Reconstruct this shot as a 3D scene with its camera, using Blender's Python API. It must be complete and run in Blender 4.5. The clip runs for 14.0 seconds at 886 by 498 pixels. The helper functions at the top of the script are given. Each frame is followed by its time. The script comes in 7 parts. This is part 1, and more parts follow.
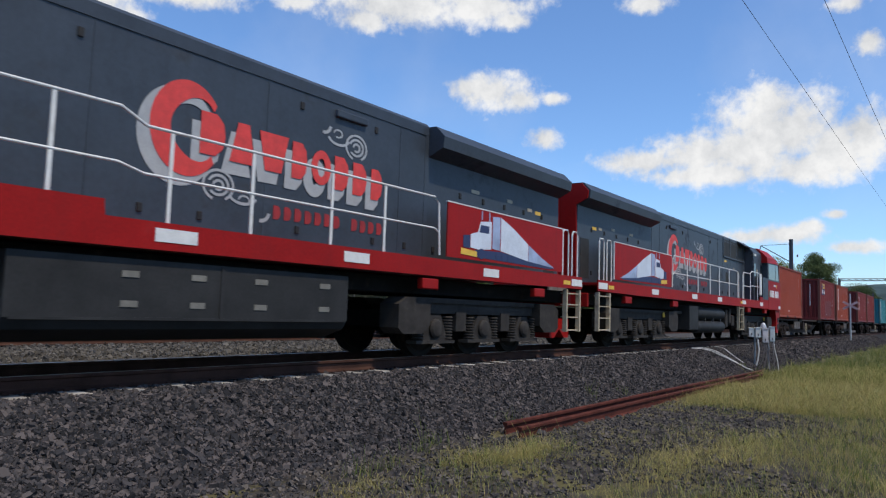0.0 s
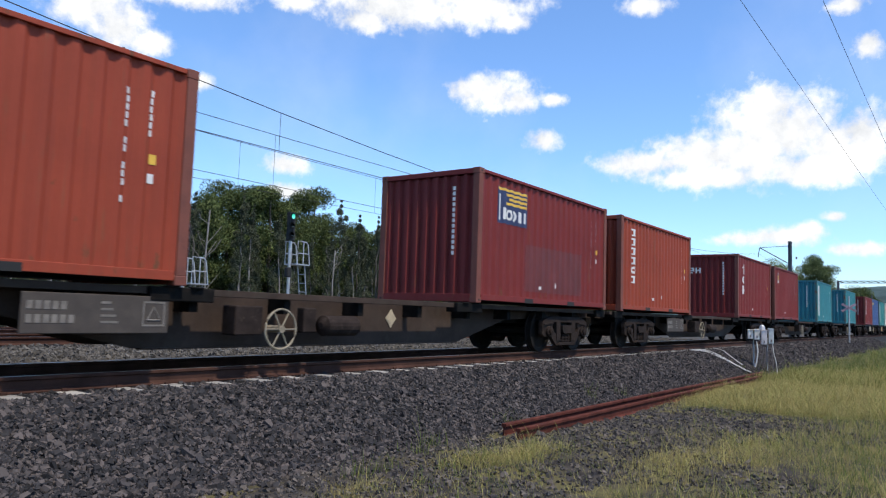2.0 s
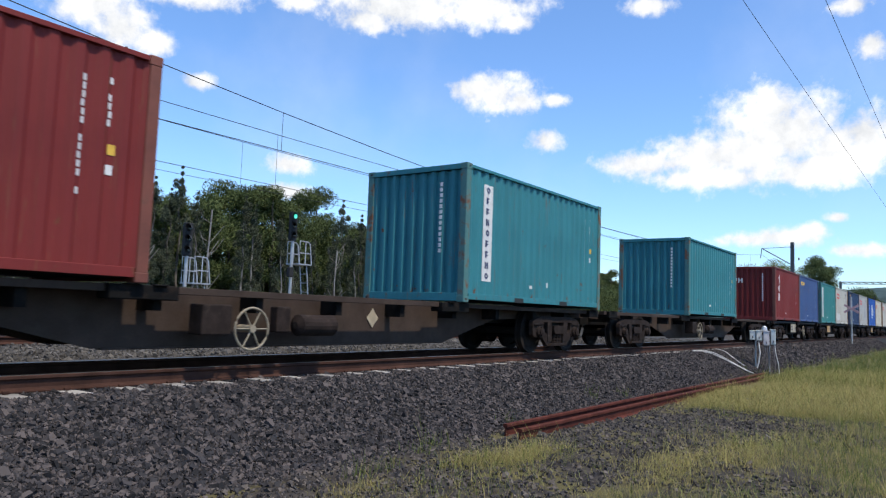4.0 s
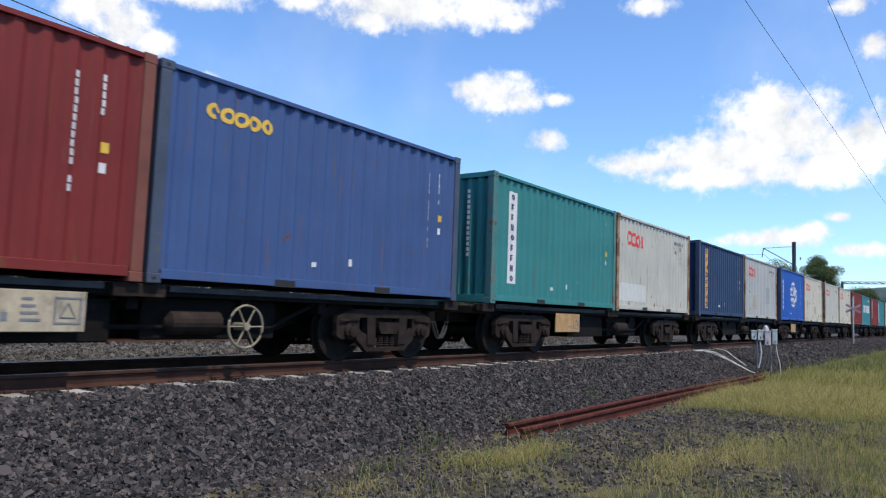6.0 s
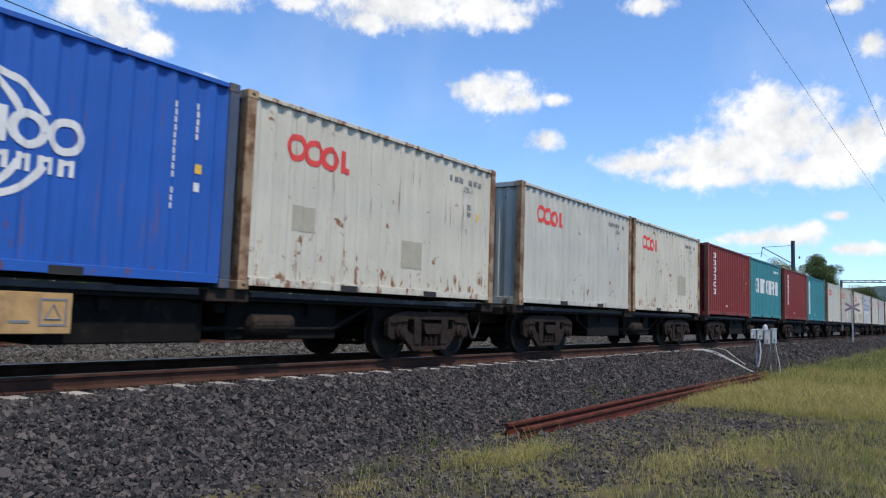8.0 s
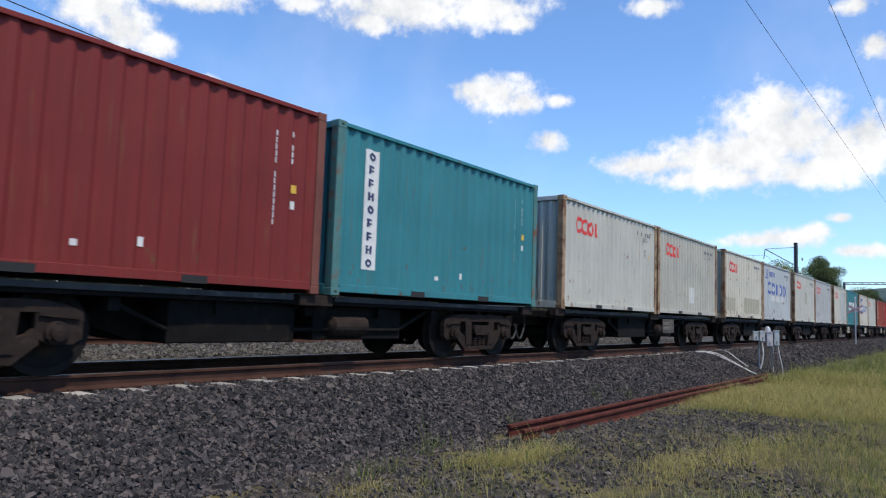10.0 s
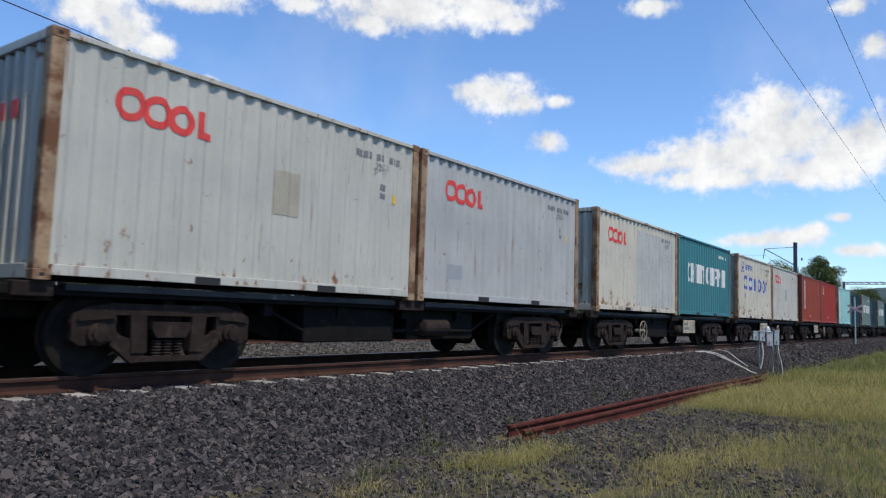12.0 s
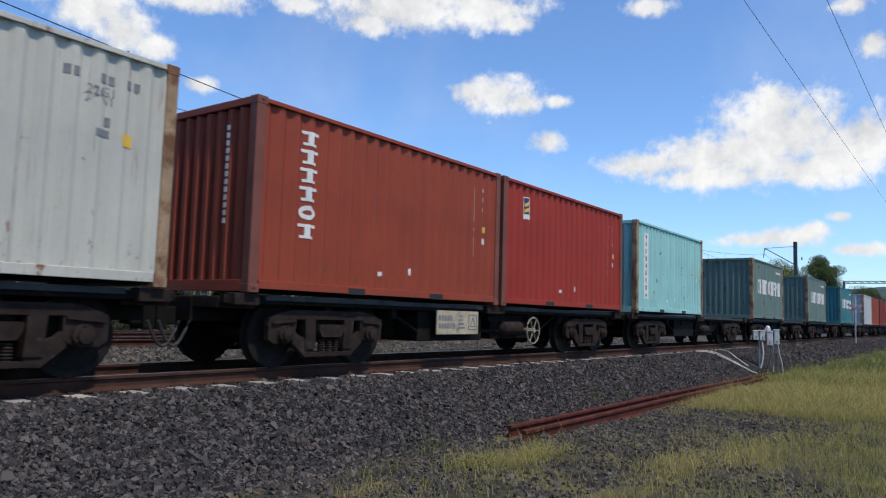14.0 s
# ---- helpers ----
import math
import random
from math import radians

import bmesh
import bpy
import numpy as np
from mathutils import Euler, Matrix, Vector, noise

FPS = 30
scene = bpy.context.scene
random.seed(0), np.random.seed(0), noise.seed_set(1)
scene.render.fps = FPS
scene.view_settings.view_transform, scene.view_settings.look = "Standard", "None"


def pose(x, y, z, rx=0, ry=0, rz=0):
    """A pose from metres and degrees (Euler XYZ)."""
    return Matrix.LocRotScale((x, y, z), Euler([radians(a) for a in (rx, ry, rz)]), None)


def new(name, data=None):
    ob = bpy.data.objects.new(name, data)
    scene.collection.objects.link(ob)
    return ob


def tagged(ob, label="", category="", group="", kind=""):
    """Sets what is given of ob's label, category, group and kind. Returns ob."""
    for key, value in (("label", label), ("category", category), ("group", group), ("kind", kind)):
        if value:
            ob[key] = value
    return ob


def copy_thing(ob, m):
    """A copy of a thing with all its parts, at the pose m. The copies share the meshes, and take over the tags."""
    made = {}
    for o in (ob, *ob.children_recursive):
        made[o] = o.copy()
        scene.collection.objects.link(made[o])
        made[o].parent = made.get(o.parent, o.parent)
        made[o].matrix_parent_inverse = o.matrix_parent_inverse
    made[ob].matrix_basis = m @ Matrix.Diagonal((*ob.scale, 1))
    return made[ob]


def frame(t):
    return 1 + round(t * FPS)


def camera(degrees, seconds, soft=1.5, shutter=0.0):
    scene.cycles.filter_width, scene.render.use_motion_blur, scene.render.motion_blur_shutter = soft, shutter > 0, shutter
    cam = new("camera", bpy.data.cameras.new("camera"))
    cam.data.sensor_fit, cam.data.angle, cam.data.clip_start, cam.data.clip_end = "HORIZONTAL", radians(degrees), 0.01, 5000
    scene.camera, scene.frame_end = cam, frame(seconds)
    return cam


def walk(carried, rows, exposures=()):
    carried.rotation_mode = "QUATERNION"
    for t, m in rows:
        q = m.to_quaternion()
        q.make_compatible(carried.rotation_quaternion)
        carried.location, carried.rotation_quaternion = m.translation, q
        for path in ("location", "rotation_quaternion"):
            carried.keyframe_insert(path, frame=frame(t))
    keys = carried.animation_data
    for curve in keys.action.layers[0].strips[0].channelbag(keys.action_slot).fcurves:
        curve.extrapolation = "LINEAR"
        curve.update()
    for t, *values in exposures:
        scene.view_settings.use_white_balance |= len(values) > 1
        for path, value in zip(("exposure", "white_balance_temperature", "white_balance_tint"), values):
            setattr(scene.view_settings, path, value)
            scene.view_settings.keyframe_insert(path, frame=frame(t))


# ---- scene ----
# A freight train passes a camera that a standing man holds beside the line. x runs along the track, rail tops are z = 0.
TY = 8.663                                   # centre line of the near track
EYE = (0.0, 0.0, 0.788)
SWAY = [(0.0, 94.962, -1.737, -54.316), (0.5, 95.020, -1.763, -54.349), (1.0, 95.048, -1.829, -54.362),
        (1.5, 95.045, -1.871, -54.407), (2.0, 95.049, -1.896, -54.399), (2.5, 95.080, -1.922, -54.375),
        (3.0, 95.079, -1.945, -54.350), (5.5, 95.017, -2.120, -54.130), (6.0, 95.016, -2.069, -54.156),
        (6.5, 95.025, -2.039, -54.182), (7.0, 95.041, -2.005, -54.189), (7.5, 95.046, -1.876, -54.196),
        (8.0, 95.042, -1.838, -54.204), (10.5, 95.148, -1.976, -54.002), (11.0, 95.165, -1.931, -53.987),
        (11.5, 95.187, -1.917, -54.005), (12.0, 95.171, -1.841, -54.052), (12.5, 95.170, -1.835, -54.087),
        (13.0, 95.196, -1.774, -54.096), (13.5, 95.199, -1.742, -54.092), (14.0, 95.198, -1.678, -54.036)]
cam = camera(62.70, 14.0, soft=1.2, shutter=0.05)
walk(cam, [(t, pose(*EYE, rx, ry, rz)) for t, rx, ry, rz in SWAY],
     exposures=[(0, -0.12), (0.5, 0.16), (1.5, 0.26), (3, 0.24), (6.5, 0.20), (8, 0.12), (10.5, 0.14), (11, 0.05), (12, 0.0), (14, -0.04)])

# ---- sky, clouds and sun ----
SUN_EL, SUN_AZ = radians(62), radians(187)   # azimuth from +y towards +x
SUN_POWER, SKY_POWER, CLOUD_POWER = 4.0, 0.145, 0.88

CUMULUS = [(79.3, 13.7, 5.0, 3.1), (77.0, 12.3, 4.8, 2.4), (73.9, 12.3, 4.3, 1.7), (69.4, 11.8, 3.7, 1.0), (82.7, 12.3, 2.9, 2.4),
           (84.4, 13.2, 2.0, 2.1), (78.6, 15.5, 2.4, 1.6), (74.7, 10.8, 5.7, 0.9), (81.1, 11.0, 3.8, 1.3)]
PUFFS = [(57.7, 17.3, 3.2, 1.4), (55.8, 17.5, 1.9, 1.1), (59.8, 16.7, 1.7, 1.0), (34.5, 16.4, 1.5, 0.7), (41.7, 11.0, 1.9, 0.8),
         (41.7, 8.9, 1.9, 0.7), (61.8, 13.7, 1.5, 0.9), (62.6, 16.7, 1.0, 0.5)]
UPPER = [(49.4, 23.3, 6.0, 1.8), (47.2, 22.2, 2.7, 1.0), (56.8, 23.4, 3.9, 1.2), (52.6, 24.9, 9.2, 1.9), (59.2, 22.5, 1.5, 0.7),
         (33.3, 22.4, 4.4, 1.0), (41.8, 23.0, 1.6, 0.8), (29.0, 19.4, 2.3, 2.0), (27.0, 20.5, 2.9, 1.7), (31.3, 18.6, 1.7, 1.0),
         (24.2, 21.4, 5.2, 1.1)]
LOWER = [(79.4, 6.3, 3.0, 0.8), (81.0, 6.7, 1.3, 0.6), (77.0, 6.1, 2.2, 0.5), (83.9, 5.3, 1.9, 0.5), (82.7, 7.6, 0.8, 0.4),
         (69.8, 23.2, 1.8, 0.7), (83.8, 21.7, 1.3, 0.7), (84.9, 19.0, 1.0, 1.2)]


def build_sky():
    world = bpy.data.worlds.new("sky")
    scene.world = world
    world.use_nodes = True
    nt = world.node_tree
    nt.nodes.clear()
    N, K = nt.nodes.new, nt.links.new

    def m(op, a, b=None, c=None, clamp=False):
        n = N("ShaderNodeMath")
        n.operation, n.use_clamp = op, clamp
        for i, v in enumerate((a, b, c)):
            if v is None:
                continue
            if isinstance(v, (int, float)):
                n.inputs[i].default_value = v
            else:
                K(v, n.inputs[i])
        return n.outputs[0]

    sky = N("ShaderNodeTexSky")
    sky.sky_type, sky.sun_disc = "NISHITA", False
    sky.sun_elevation, sky.sun_rotation = SUN_EL, SUN_AZ
    sky.altitude, sky.air_density, sky.dust_density, sky.ozone_density = 50, 1.0, 0.4, 2.2
    co = N("ShaderNodeTexCoord")
    sep = N("ShaderNodeSeparateXYZ")
    K(co.outputs["Generated"], sep.inputs[0])
    az = m("MULTIPLY", m("ARCTAN2", sep.outputs[0], sep.outputs[1]), 57.2958)
    el = m("MULTIPLY", m("ARCSINE", sep.outputs[2]), 57.2958)
    big = N("ShaderNodeTexNoise")
    big.inputs["Scale"].default_value, big.inputs["Detail"].default_value, big.inputs["Roughness"].default_value = 16, 9, 0.62
    K(co.outputs["Generated"], big.inputs["Vector"])
    fine = N("ShaderNodeTexNoise")
    fine.inputs["Scale"].default_value, fine.inputs["Detail"].default_value, fine.inputs["Roughness"].default_value = 70, 6, 0.6
    K(co.outputs["Generated"], fine.inputs["Vector"])
    rag = m("ADD", m("MULTIPLY", m("SUBTRACT", big.outputs["Fac"], 0.5), 1.9), m("MULTIPLY", m("SUBTRACT", fine.outputs["Fac"], 0.5), 1.1))
    total = None
    depth = None
    for a, e, sa, se in CUMULUS + PUFFS + UPPER + LOWER:
        dx = m("MULTIPLY", m("SUBTRACT", az, a), 1 / sa)
        dy = m("MULTIPLY", m("SUBTRACT", el, e), 1 / se)
        r = m("SQRT", m("ADD", m("MULTIPLY", dx, dx), m("MULTIPLY", dy, dy)))
        v = m("SUBTRACT", 1.12, r)
        total = v if total is None else m("SMOOTH_MAX", total, v, 0.25)
    body = m("ADD", total, rag)
    mask = N("ShaderNodeMapRange")
    mask.interpolation_type = "SMOOTHSTEP"
    mask.inputs["From Min"].default_value, mask.inputs["From Max"].default_value = -0.20, 0.74
    K(body, mask.inputs["Value"])
    # thin veil high up
    veil = N("ShaderNodeTexNoise")
    veil.inputs["Scale"].default_value, veil.inputs["Detail"].default_value = 5, 8
    K(co.outputs["Generated"], veil.inputs["Vector"])
    thin = m("MULTIPLY", m("SUBTRACT", veil.outputs["Fac"], 0.50, clamp=True), 0.5, clamp=True)
    cover = m("MAXIMUM", mask.outputs[0], thin)
    shade = N("ShaderNodeMapRange")
    shade.inputs["From Min"].default_value, shade.inputs["From Max"].default_value = 0.3, 0.62
    shade.inputs["To Min"].default_value, shade.inputs["To Max"].default_value = 0.80, 1.12
    K(big.outputs["Fac"], shade.inputs["Value"])
    tone = N("ShaderNodeMix")
    tone.data_type = "RGBA"
    tone.inputs["A"].default_value, tone.inputs["B"].default_value = (0.70, 0.80, 0.95, 1), (1.0, 1.0, 1.0, 1)
    K(m("MULTIPLY", shade.outputs[0], 0.9, clamp=True), tone.inputs["Factor"])
    bg, cl, mix, out = N("ShaderNodeBackground"), N("ShaderNodeBackground"), N("ShaderNodeMixShader"), N("ShaderNodeOutputWorld")
    tint = N("ShaderNodeMix")
    tint.data_type, tint.blend_type = "RGBA", "MULTIPLY"
    tint.inputs["Factor"].default_value, tint.inputs["B"].default_value = 1.0, (0.88, 1.11, 1.38, 1)
    K(sky.outputs[0], tint.inputs["A"])
    K(tint.outputs["Result"], bg.inputs["Color"])
    bg.inputs["Strength"].default_value = SKY_POWER
    K(tone.outputs["Result"], cl.inputs["Color"])
    K(m("MULTIPLY", shade.outputs[0], CLOUD_POWER), cl.inputs["Strength"])
    K(cover, mix.inputs[0]), K(bg.outputs[0], mix.inputs[1]), K(cl.outputs[0], mix.inputs[2]), K(mix.outputs[0], out.inputs[0])


build_sky()
sun = new("sun", bpy.data.lights.new("sun", "SUN"))
sun.data.energy, sun.data.angle, sun.data.color = SUN_POWER, radians(1.5), (1.0, 0.90, 0.76)
to_sun = Vector((math.sin(SUN_AZ) * math.cos(SUN_EL), math.cos(SUN_AZ) * math.cos(SUN_EL), math.sin(SUN_EL)))
sun.matrix_world = Matrix.Translation((0, 0, 60)) @ to_sun.to_track_quat("Z", "Y").to_matrix().to_4x4()


# ---- materials ----
def material(name, colour, rough=0.6, metal=0.0, vary=0.25, scale=3.0, bump=0.0, bump_scale=60.0, stain=None, stain_at=0.62, stain_scale=2.5,
             streak=0.0, island=0.0, per_object=0.0, stretch=(1, 1, 1), soft_stain=0.1, spec=0.5, alt=None, runs=0.0, grain=0.86):
    """A surface with grain, large blotches, run-down streaks and stains that have a shape of their own."""
    mat = bpy.data.materials.new(name)
    mat.use_nodes = True
    nt = mat.node_tree
    N, K = nt.nodes.new, nt.links.new
    bs = nt.nodes["Principled BSDF"]
    bs.inputs["Roughness"].default_value, bs.inputs["Metallic"].default_value = rough, metal
    bs.inputs["Specular IOR Level"].default_value = spec
    co = N("ShaderNodeTexCoord")
    info = N("ShaderNodeObjectInfo")
    mp = N("ShaderNodeMapping")
    mp.inputs["Scale"].default_value = stretch
    shift = N("ShaderNodeVectorMath")
    shift.operation = "SCALE"
    comb = N("ShaderNodeCombineXYZ")
    for i in range(3):
        K(info.outputs["Random"], comb.inputs[i])
    K(comb.outputs[0], shift.inputs[0])
    shift.inputs["Scale"].default_value = 37.0
    K(co.outputs["Object"], mp.inputs["Vector"]), K(shift.outputs[0], mp.inputs["Location"])

    def nz(s, d=5, r=0.55, vec=None):
        n = N("ShaderNodeTexNoise")
        n.inputs["Scale"].default_value, n.inputs["Detail"].default_value, n.inputs["Roughness"].default_value = s, d, r
        K(vec or mp.outputs[0], n.inputs["Vector"])
        return n.outputs["Fac"]

    def span(v, a, b, c=0.0, d=1.0):
        n = N("ShaderNodeMapRange")
        for k, x in zip(("From Min", "From Max", "To Min", "To Max"), (a, b, c, d)):
            n.inputs[k].default_value = x
        K(v, n.inputs["Value"])
        return n.outputs[0]

    def mixc(f, a, b, mode="MIX"):
        n = N("ShaderNodeMix")
        n.data_type, n.blend_type = "RGBA", mode
        if isinstance(f, float):
            n.inputs["Factor"].default_value = f
        else:
            K(f, n.inputs["Factor"])
        for k, v in (("A", a), ("B", b)):
            if isinstance(v, tuple):
                n.inputs[k].default_value = (*v[:3], 1)
            else:
                K(v, n.inputs[k])
        return n.outputs["Result"]

    c = colour
    lo, hi = tuple(x * (1 - vary) for x in colour), tuple(min(1, x * (1 + vary)) for x in colour)
    col = mixc(span(nz(scale), 0.3, 0.7), lo, hi)
    col = mixc(span(nz(scale * 14, 4), 0.35, 0.65), col, mixc(1.0, col, (grain, grain, grain), "MULTIPLY"))
    if alt:
        geo = N("ShaderNodeNewGeometry")
        col = mixc(span(geo.outputs["Random Per Island"], 0.45, 0.75), col, alt)
    if streak:
        sm = N("ShaderNodeMapping")
        sm.inputs["Scale"].default_value = (7, 7, 0.35)
        K(co.outputs["Object"], sm.inputs["Vector"]), K(shift.outputs[0], sm.inputs["Location"])
        col = mixc(span(nz(1.0, 6, 0.6, sm.outputs[0]), 0.48, 0.75, 0.0, streak), col, tuple(x * 0.45 + 0.01 for x in colour))
    if runs:
        rm = N("ShaderNodeMapping")
        rm.inputs["Scale"].default_value = (13, 13, 0.9)
        K(co.outputs["Object"], rm.inputs["Vector"]), K(shift.outputs[0], rm.inputs["Location"])
        col = mixc(span(nz(1.0, 5, 0.7, rm.outputs[0]), 0.595, 0.70, 0.0, runs), col, (0.16, 0.075, 0.035))
    if stain:
        f = span(nz(stain_scale, 7, 0.65), stain_at, stain_at + soft_stain)
        col = mixc(f, col, stain)
        rr = span(f, 0, 1, rough, 0.9)
        K(rr, bs.inputs["Roughness"])
    if island or per_object:
        if island:
            geo = N("ShaderNodeNewGeometry")
            rnd, amt = geo.outputs["Random Per Island"], island
        else:
            rnd, amt = info.outputs["Random"], per_object
        g = span(rnd, 0, 1, 1 - amt, 1 + amt)
        n = N("ShaderNodeVectorMath")
        n.operation = "SCALE"
        K(col, n.inputs[0]), K(g, n.inputs["Scale"])
        col = n.outputs[0]
    K(col, bs.inputs["Base Color"])
    if bump:
        bp = N("ShaderNodeBump")
        bp.inputs["Strength"].default_value, bp.inputs["Distance"].default_value = 0.5, bump
        K(nz(bump_scale, 4), bp.inputs["Height"]), K(bp.outputs[0], bs.inputs["Normal"])
    return mat


RUST = (0.13, 0.050, 0.022)
M_BALLAST = material("ballast_stone", (0.036, 0.034, 0.036), 0.92, vary=0.25, scale=9, island=0.66, alt=(0.056, 0.047, 0.044), spec=0.25)
M_GRAVEL = material("verge_gravel_stone", (0.056, 0.052, 0.052), 0.92, vary=0.25, scale=9, island=0.55, alt=(0.080, 0.068, 0.058), spec=0.25)
M_BED = material("ballast_bed", (0.018, 0.0175, 0.018), 0.95, vary=0.5, scale=26, bump=0.03, bump_scale=24, spec=0.2)
M_BED_FAR = material("pale_ballast_bed", (0.062, 0.058, 0.053), 0.95, vary=0.5, scale=22, bump=0.03, bump_scale=20, spec=0.2)
M_BALLAST_FAR = material("pale_ballast_stone", (0.085, 0.078, 0.069), 0.92, vary=0.3, scale=9, island=0.6, spec=0.25)
M_SOIL = material("soil_and_gravel", (0.050, 0.044, 0.038), 0.95, vary=0.5, scale=4, bump=0.06, bump_scale=30, stain=(0.10, 0.088, 0.04), stain_at=0.50, stain_scale=1.4, spec=0.1)
M_RAIL = material("rusted_rail_steel", (0.052, 0.025, 0.018), 0.8, 0.0, vary=0.35, scale=4, bump=0.004, bump_scale=90, spec=0.12)
M_RAILTOP = material("worn_rail_head", (0.30, 0.28, 0.27), 0.35, 0.9, vary=0.15, scale=5)
M_OLDRAIL = material("old_rail_rust", (0.088, 0.026, 0.018), 0.85, 0.1, vary=0.35, scale=5, bump=0.006, bump_scale=70, stain=(0.06, 0.03, 0.025), stain_at=0.6, stain_scale=8, spec=0.12)
M_CONCRETE = material("sleeper_concrete", (0.29, 0.275, 0.255), 0.9, vary=0.2, scale=8, bump=0.006, bump_scale=60, stain=(0.16, 0.12, 0.10), stain_at=0.58, stain_scale=6, per_object=0.2)
M_GALV = material("galvanised_steel", (0.45, 0.46, 0.47), 0.5, 0.6, vary=0.15, scale=6)
# weathered steel, its base taken near black to deepen the shade under the vehicles
M_DARKSTEEL = material("shade_dark_weathered_steel", (0.0075, 0.0068, 0.0062), 0.85, 0.0, vary=0.35, scale=4, bump=0.004, bump_scale=50, stain=(0.018, 0.013, 0.010), stain_at=0.56, stain_scale=5, spec=0.12)
M_BOGIE = material("dusty_cast_bogie_steel", (0.025, 0.0175, 0.0145), 0.85, 0.0, vary=0.35, scale=6, bump=0.006, bump_scale=60, stain=(0.046, 0.034, 0.027), stain_at=0.58, stain_scale=7, spec=0.12)
M_WHEEL = material("wheel_steel", (0.013, 0.011, 0.010), 0.75, 0.0, vary=0.3, scale=6, stain=(0.026, 0.018, 0.013), stain_at=0.55, stain_scale=4, spec=0.12)
M_BROWN = material("brown_wagon_paint", (0.052, 0.036, 0.028), 0.75, vary=0.3, scale=2.5, streak=0.35, stain=(0.05, 0.038, 0.03), stain_at=0.55, stain_scale=3, spec=0.12)
M_PALEEDGE = material("scuffed_deck_edge", (0.050, 0.050, 0.052), 0.8, 0.0, vary=0.4, scale=3, stain=(0.17, 0.165, 0.155), stain_at=0.60, stain_scale=1.4, spec=0.2)
M_PLATE = material("pale_number_board", (0.41, 0.34, 0.235), 0.7, vary=0.2, scale=6, streak=0.3, stain=(0.20, 0.17, 0.13), stain_at=0.55)
M_PLATE_OR = material("orange_number_board", (0.42, 0.25, 0.10), 0.7, vary=0.2, scale=6, streak=0.3, stain=(0.25, 0.16, 0.08), stain_at=0.55)
M_PLATE_DK = material("dusty_number_board", (0.055, 0.043, 0.035), 0.8, vary=0.2, scale=6, streak=0.3)
M_WHITE = material("white_marking_paint", (0.66, 0.65, 0.62), 0.6, vary=0.08, scale=8, stain=(0.42, 0.38, 0.35), stain_at=0.66, stain_scale=9)
M_YELLOW = material("yellow_marking_paint", (0.70, 0.43, 0.05), 0.6, vary=0.1, scale=8)
M_REDMARK = material("red_emblem_paint", (0.62, 0.045, 0.035), 0.55, vary=0.15, scale=8, stain=(0.55, 0.35, 0.3), stain_at=0.68, stain_scale=9)
M_BLUEMARK = material("blue_emblem_paint", (0.06, 0.10, 0.36), 0.55, vary=0.15, scale=8, stain=(0.35, 0.4, 0.5), stain_at=0.68, stain_scale=9)
M_GREYMARK = material("grey_code_paint", (0.16, 0.17, 0.18), 0.7, vary=0.2, scale=8)
M_PATCH_W = material("white_patch_paint", (0.54, 0.54, 0.51), 0.6, vary=0.06, scale=5)
M_PATCH_G = material("grey_patch_paint", (0.29, 0.31, 0.32), 0.6, vary=0.06, scale=5)
M_PATCH_T = material("tan_patch_paint", (0.36, 0.33, 0.25), 0.6, vary=0.08, scale=5)
M_NAVYMARK = material("dark_blue_emblem_paint", (0.02, 0.03, 0.09), 0.55, vary=0.1)
M_FADED = material("faded_board_paint", (0.16, 0.14, 0.12), 0.8, vary=0.3, scale=8)
M_BLACK = material("black_void", (0.012, 0.012, 0.012), 0.8, vary=0.2)
M_RUBBER = material("rubber_hose", (0.02, 0.02, 0.02), 0.6, vary=0.2)

M_LGREY = material("locomotive_slate_grey", (0.040, 0.050, 0.064), 0.46, vary=0.16, scale=1.2, streak=0.35, stain=(0.032, 0.037, 0.043), stain_at=0.58, stain_scale=1.6, soft_stain=0.2, bump=0.004, bump_scale=5, spec=0.3)
M_LRED = material("locomotive_red", (0.29, 0.008, 0.007), 0.55, vary=0.10, scale=2, streak=0.25, stain=(0.26, 0.03, 0.03), stain_at=0.64, stain_scale=2, soft_stain=0.2, spec=0.15)
M_LTANK = material("sooty_grey_tank", (0.030, 0.030, 0.030), 0.6, vary=0.25, scale=2, streak=0.3, spec=0.12)
M_LUNDER = material("dusty_underframe_grey", (0.036, 0.032, 0.029), 0.75, vary=0.3, scale=4, stain=(0.05, 0.045, 0.04), stain_at=0.55, stain_scale=5, spec=0.12)
M_GRILLE = material("dark_grille_mesh", (0.030, 0.027, 0.022), 0.7, 0.3, vary=0.3, scale=3)
M_PIPE = material("white_rail_pipe", (0.66, 0.65, 0.61), 0.5, vary=0.1, scale=9, stain=(0.35, 0.30, 0.26), stain_at=0.66, stain_scale=12)


def glass(name, tint):
    mat = bpy.data.materials.new(name)
    mat.use_nodes = True
    b = mat.node_tree.nodes["Principled BSDF"]
    b.inputs["Base Color"].default_value, b.inputs["Roughness"].default_value = (*tint, 1), 0.06
    b.inputs["Specular IOR Level"].default_value = 0.6
    return mat


M_GLASS = glass("tinted_cab_glass", (0.012, 0.016, 0.022))
M_LENS = bpy.data.materials.new("lit_green_lens")
M_LENS.use_nodes = True
M_LENS.node_tree.nodes["Principled BSDF"].inputs["Emission Color"].default_value = (0.05, 0.9, 0.65, 1)
M_LENS.node_tree.nodes["Principled BSDF"].inputs["Emission Strength"].default_value = 0.9


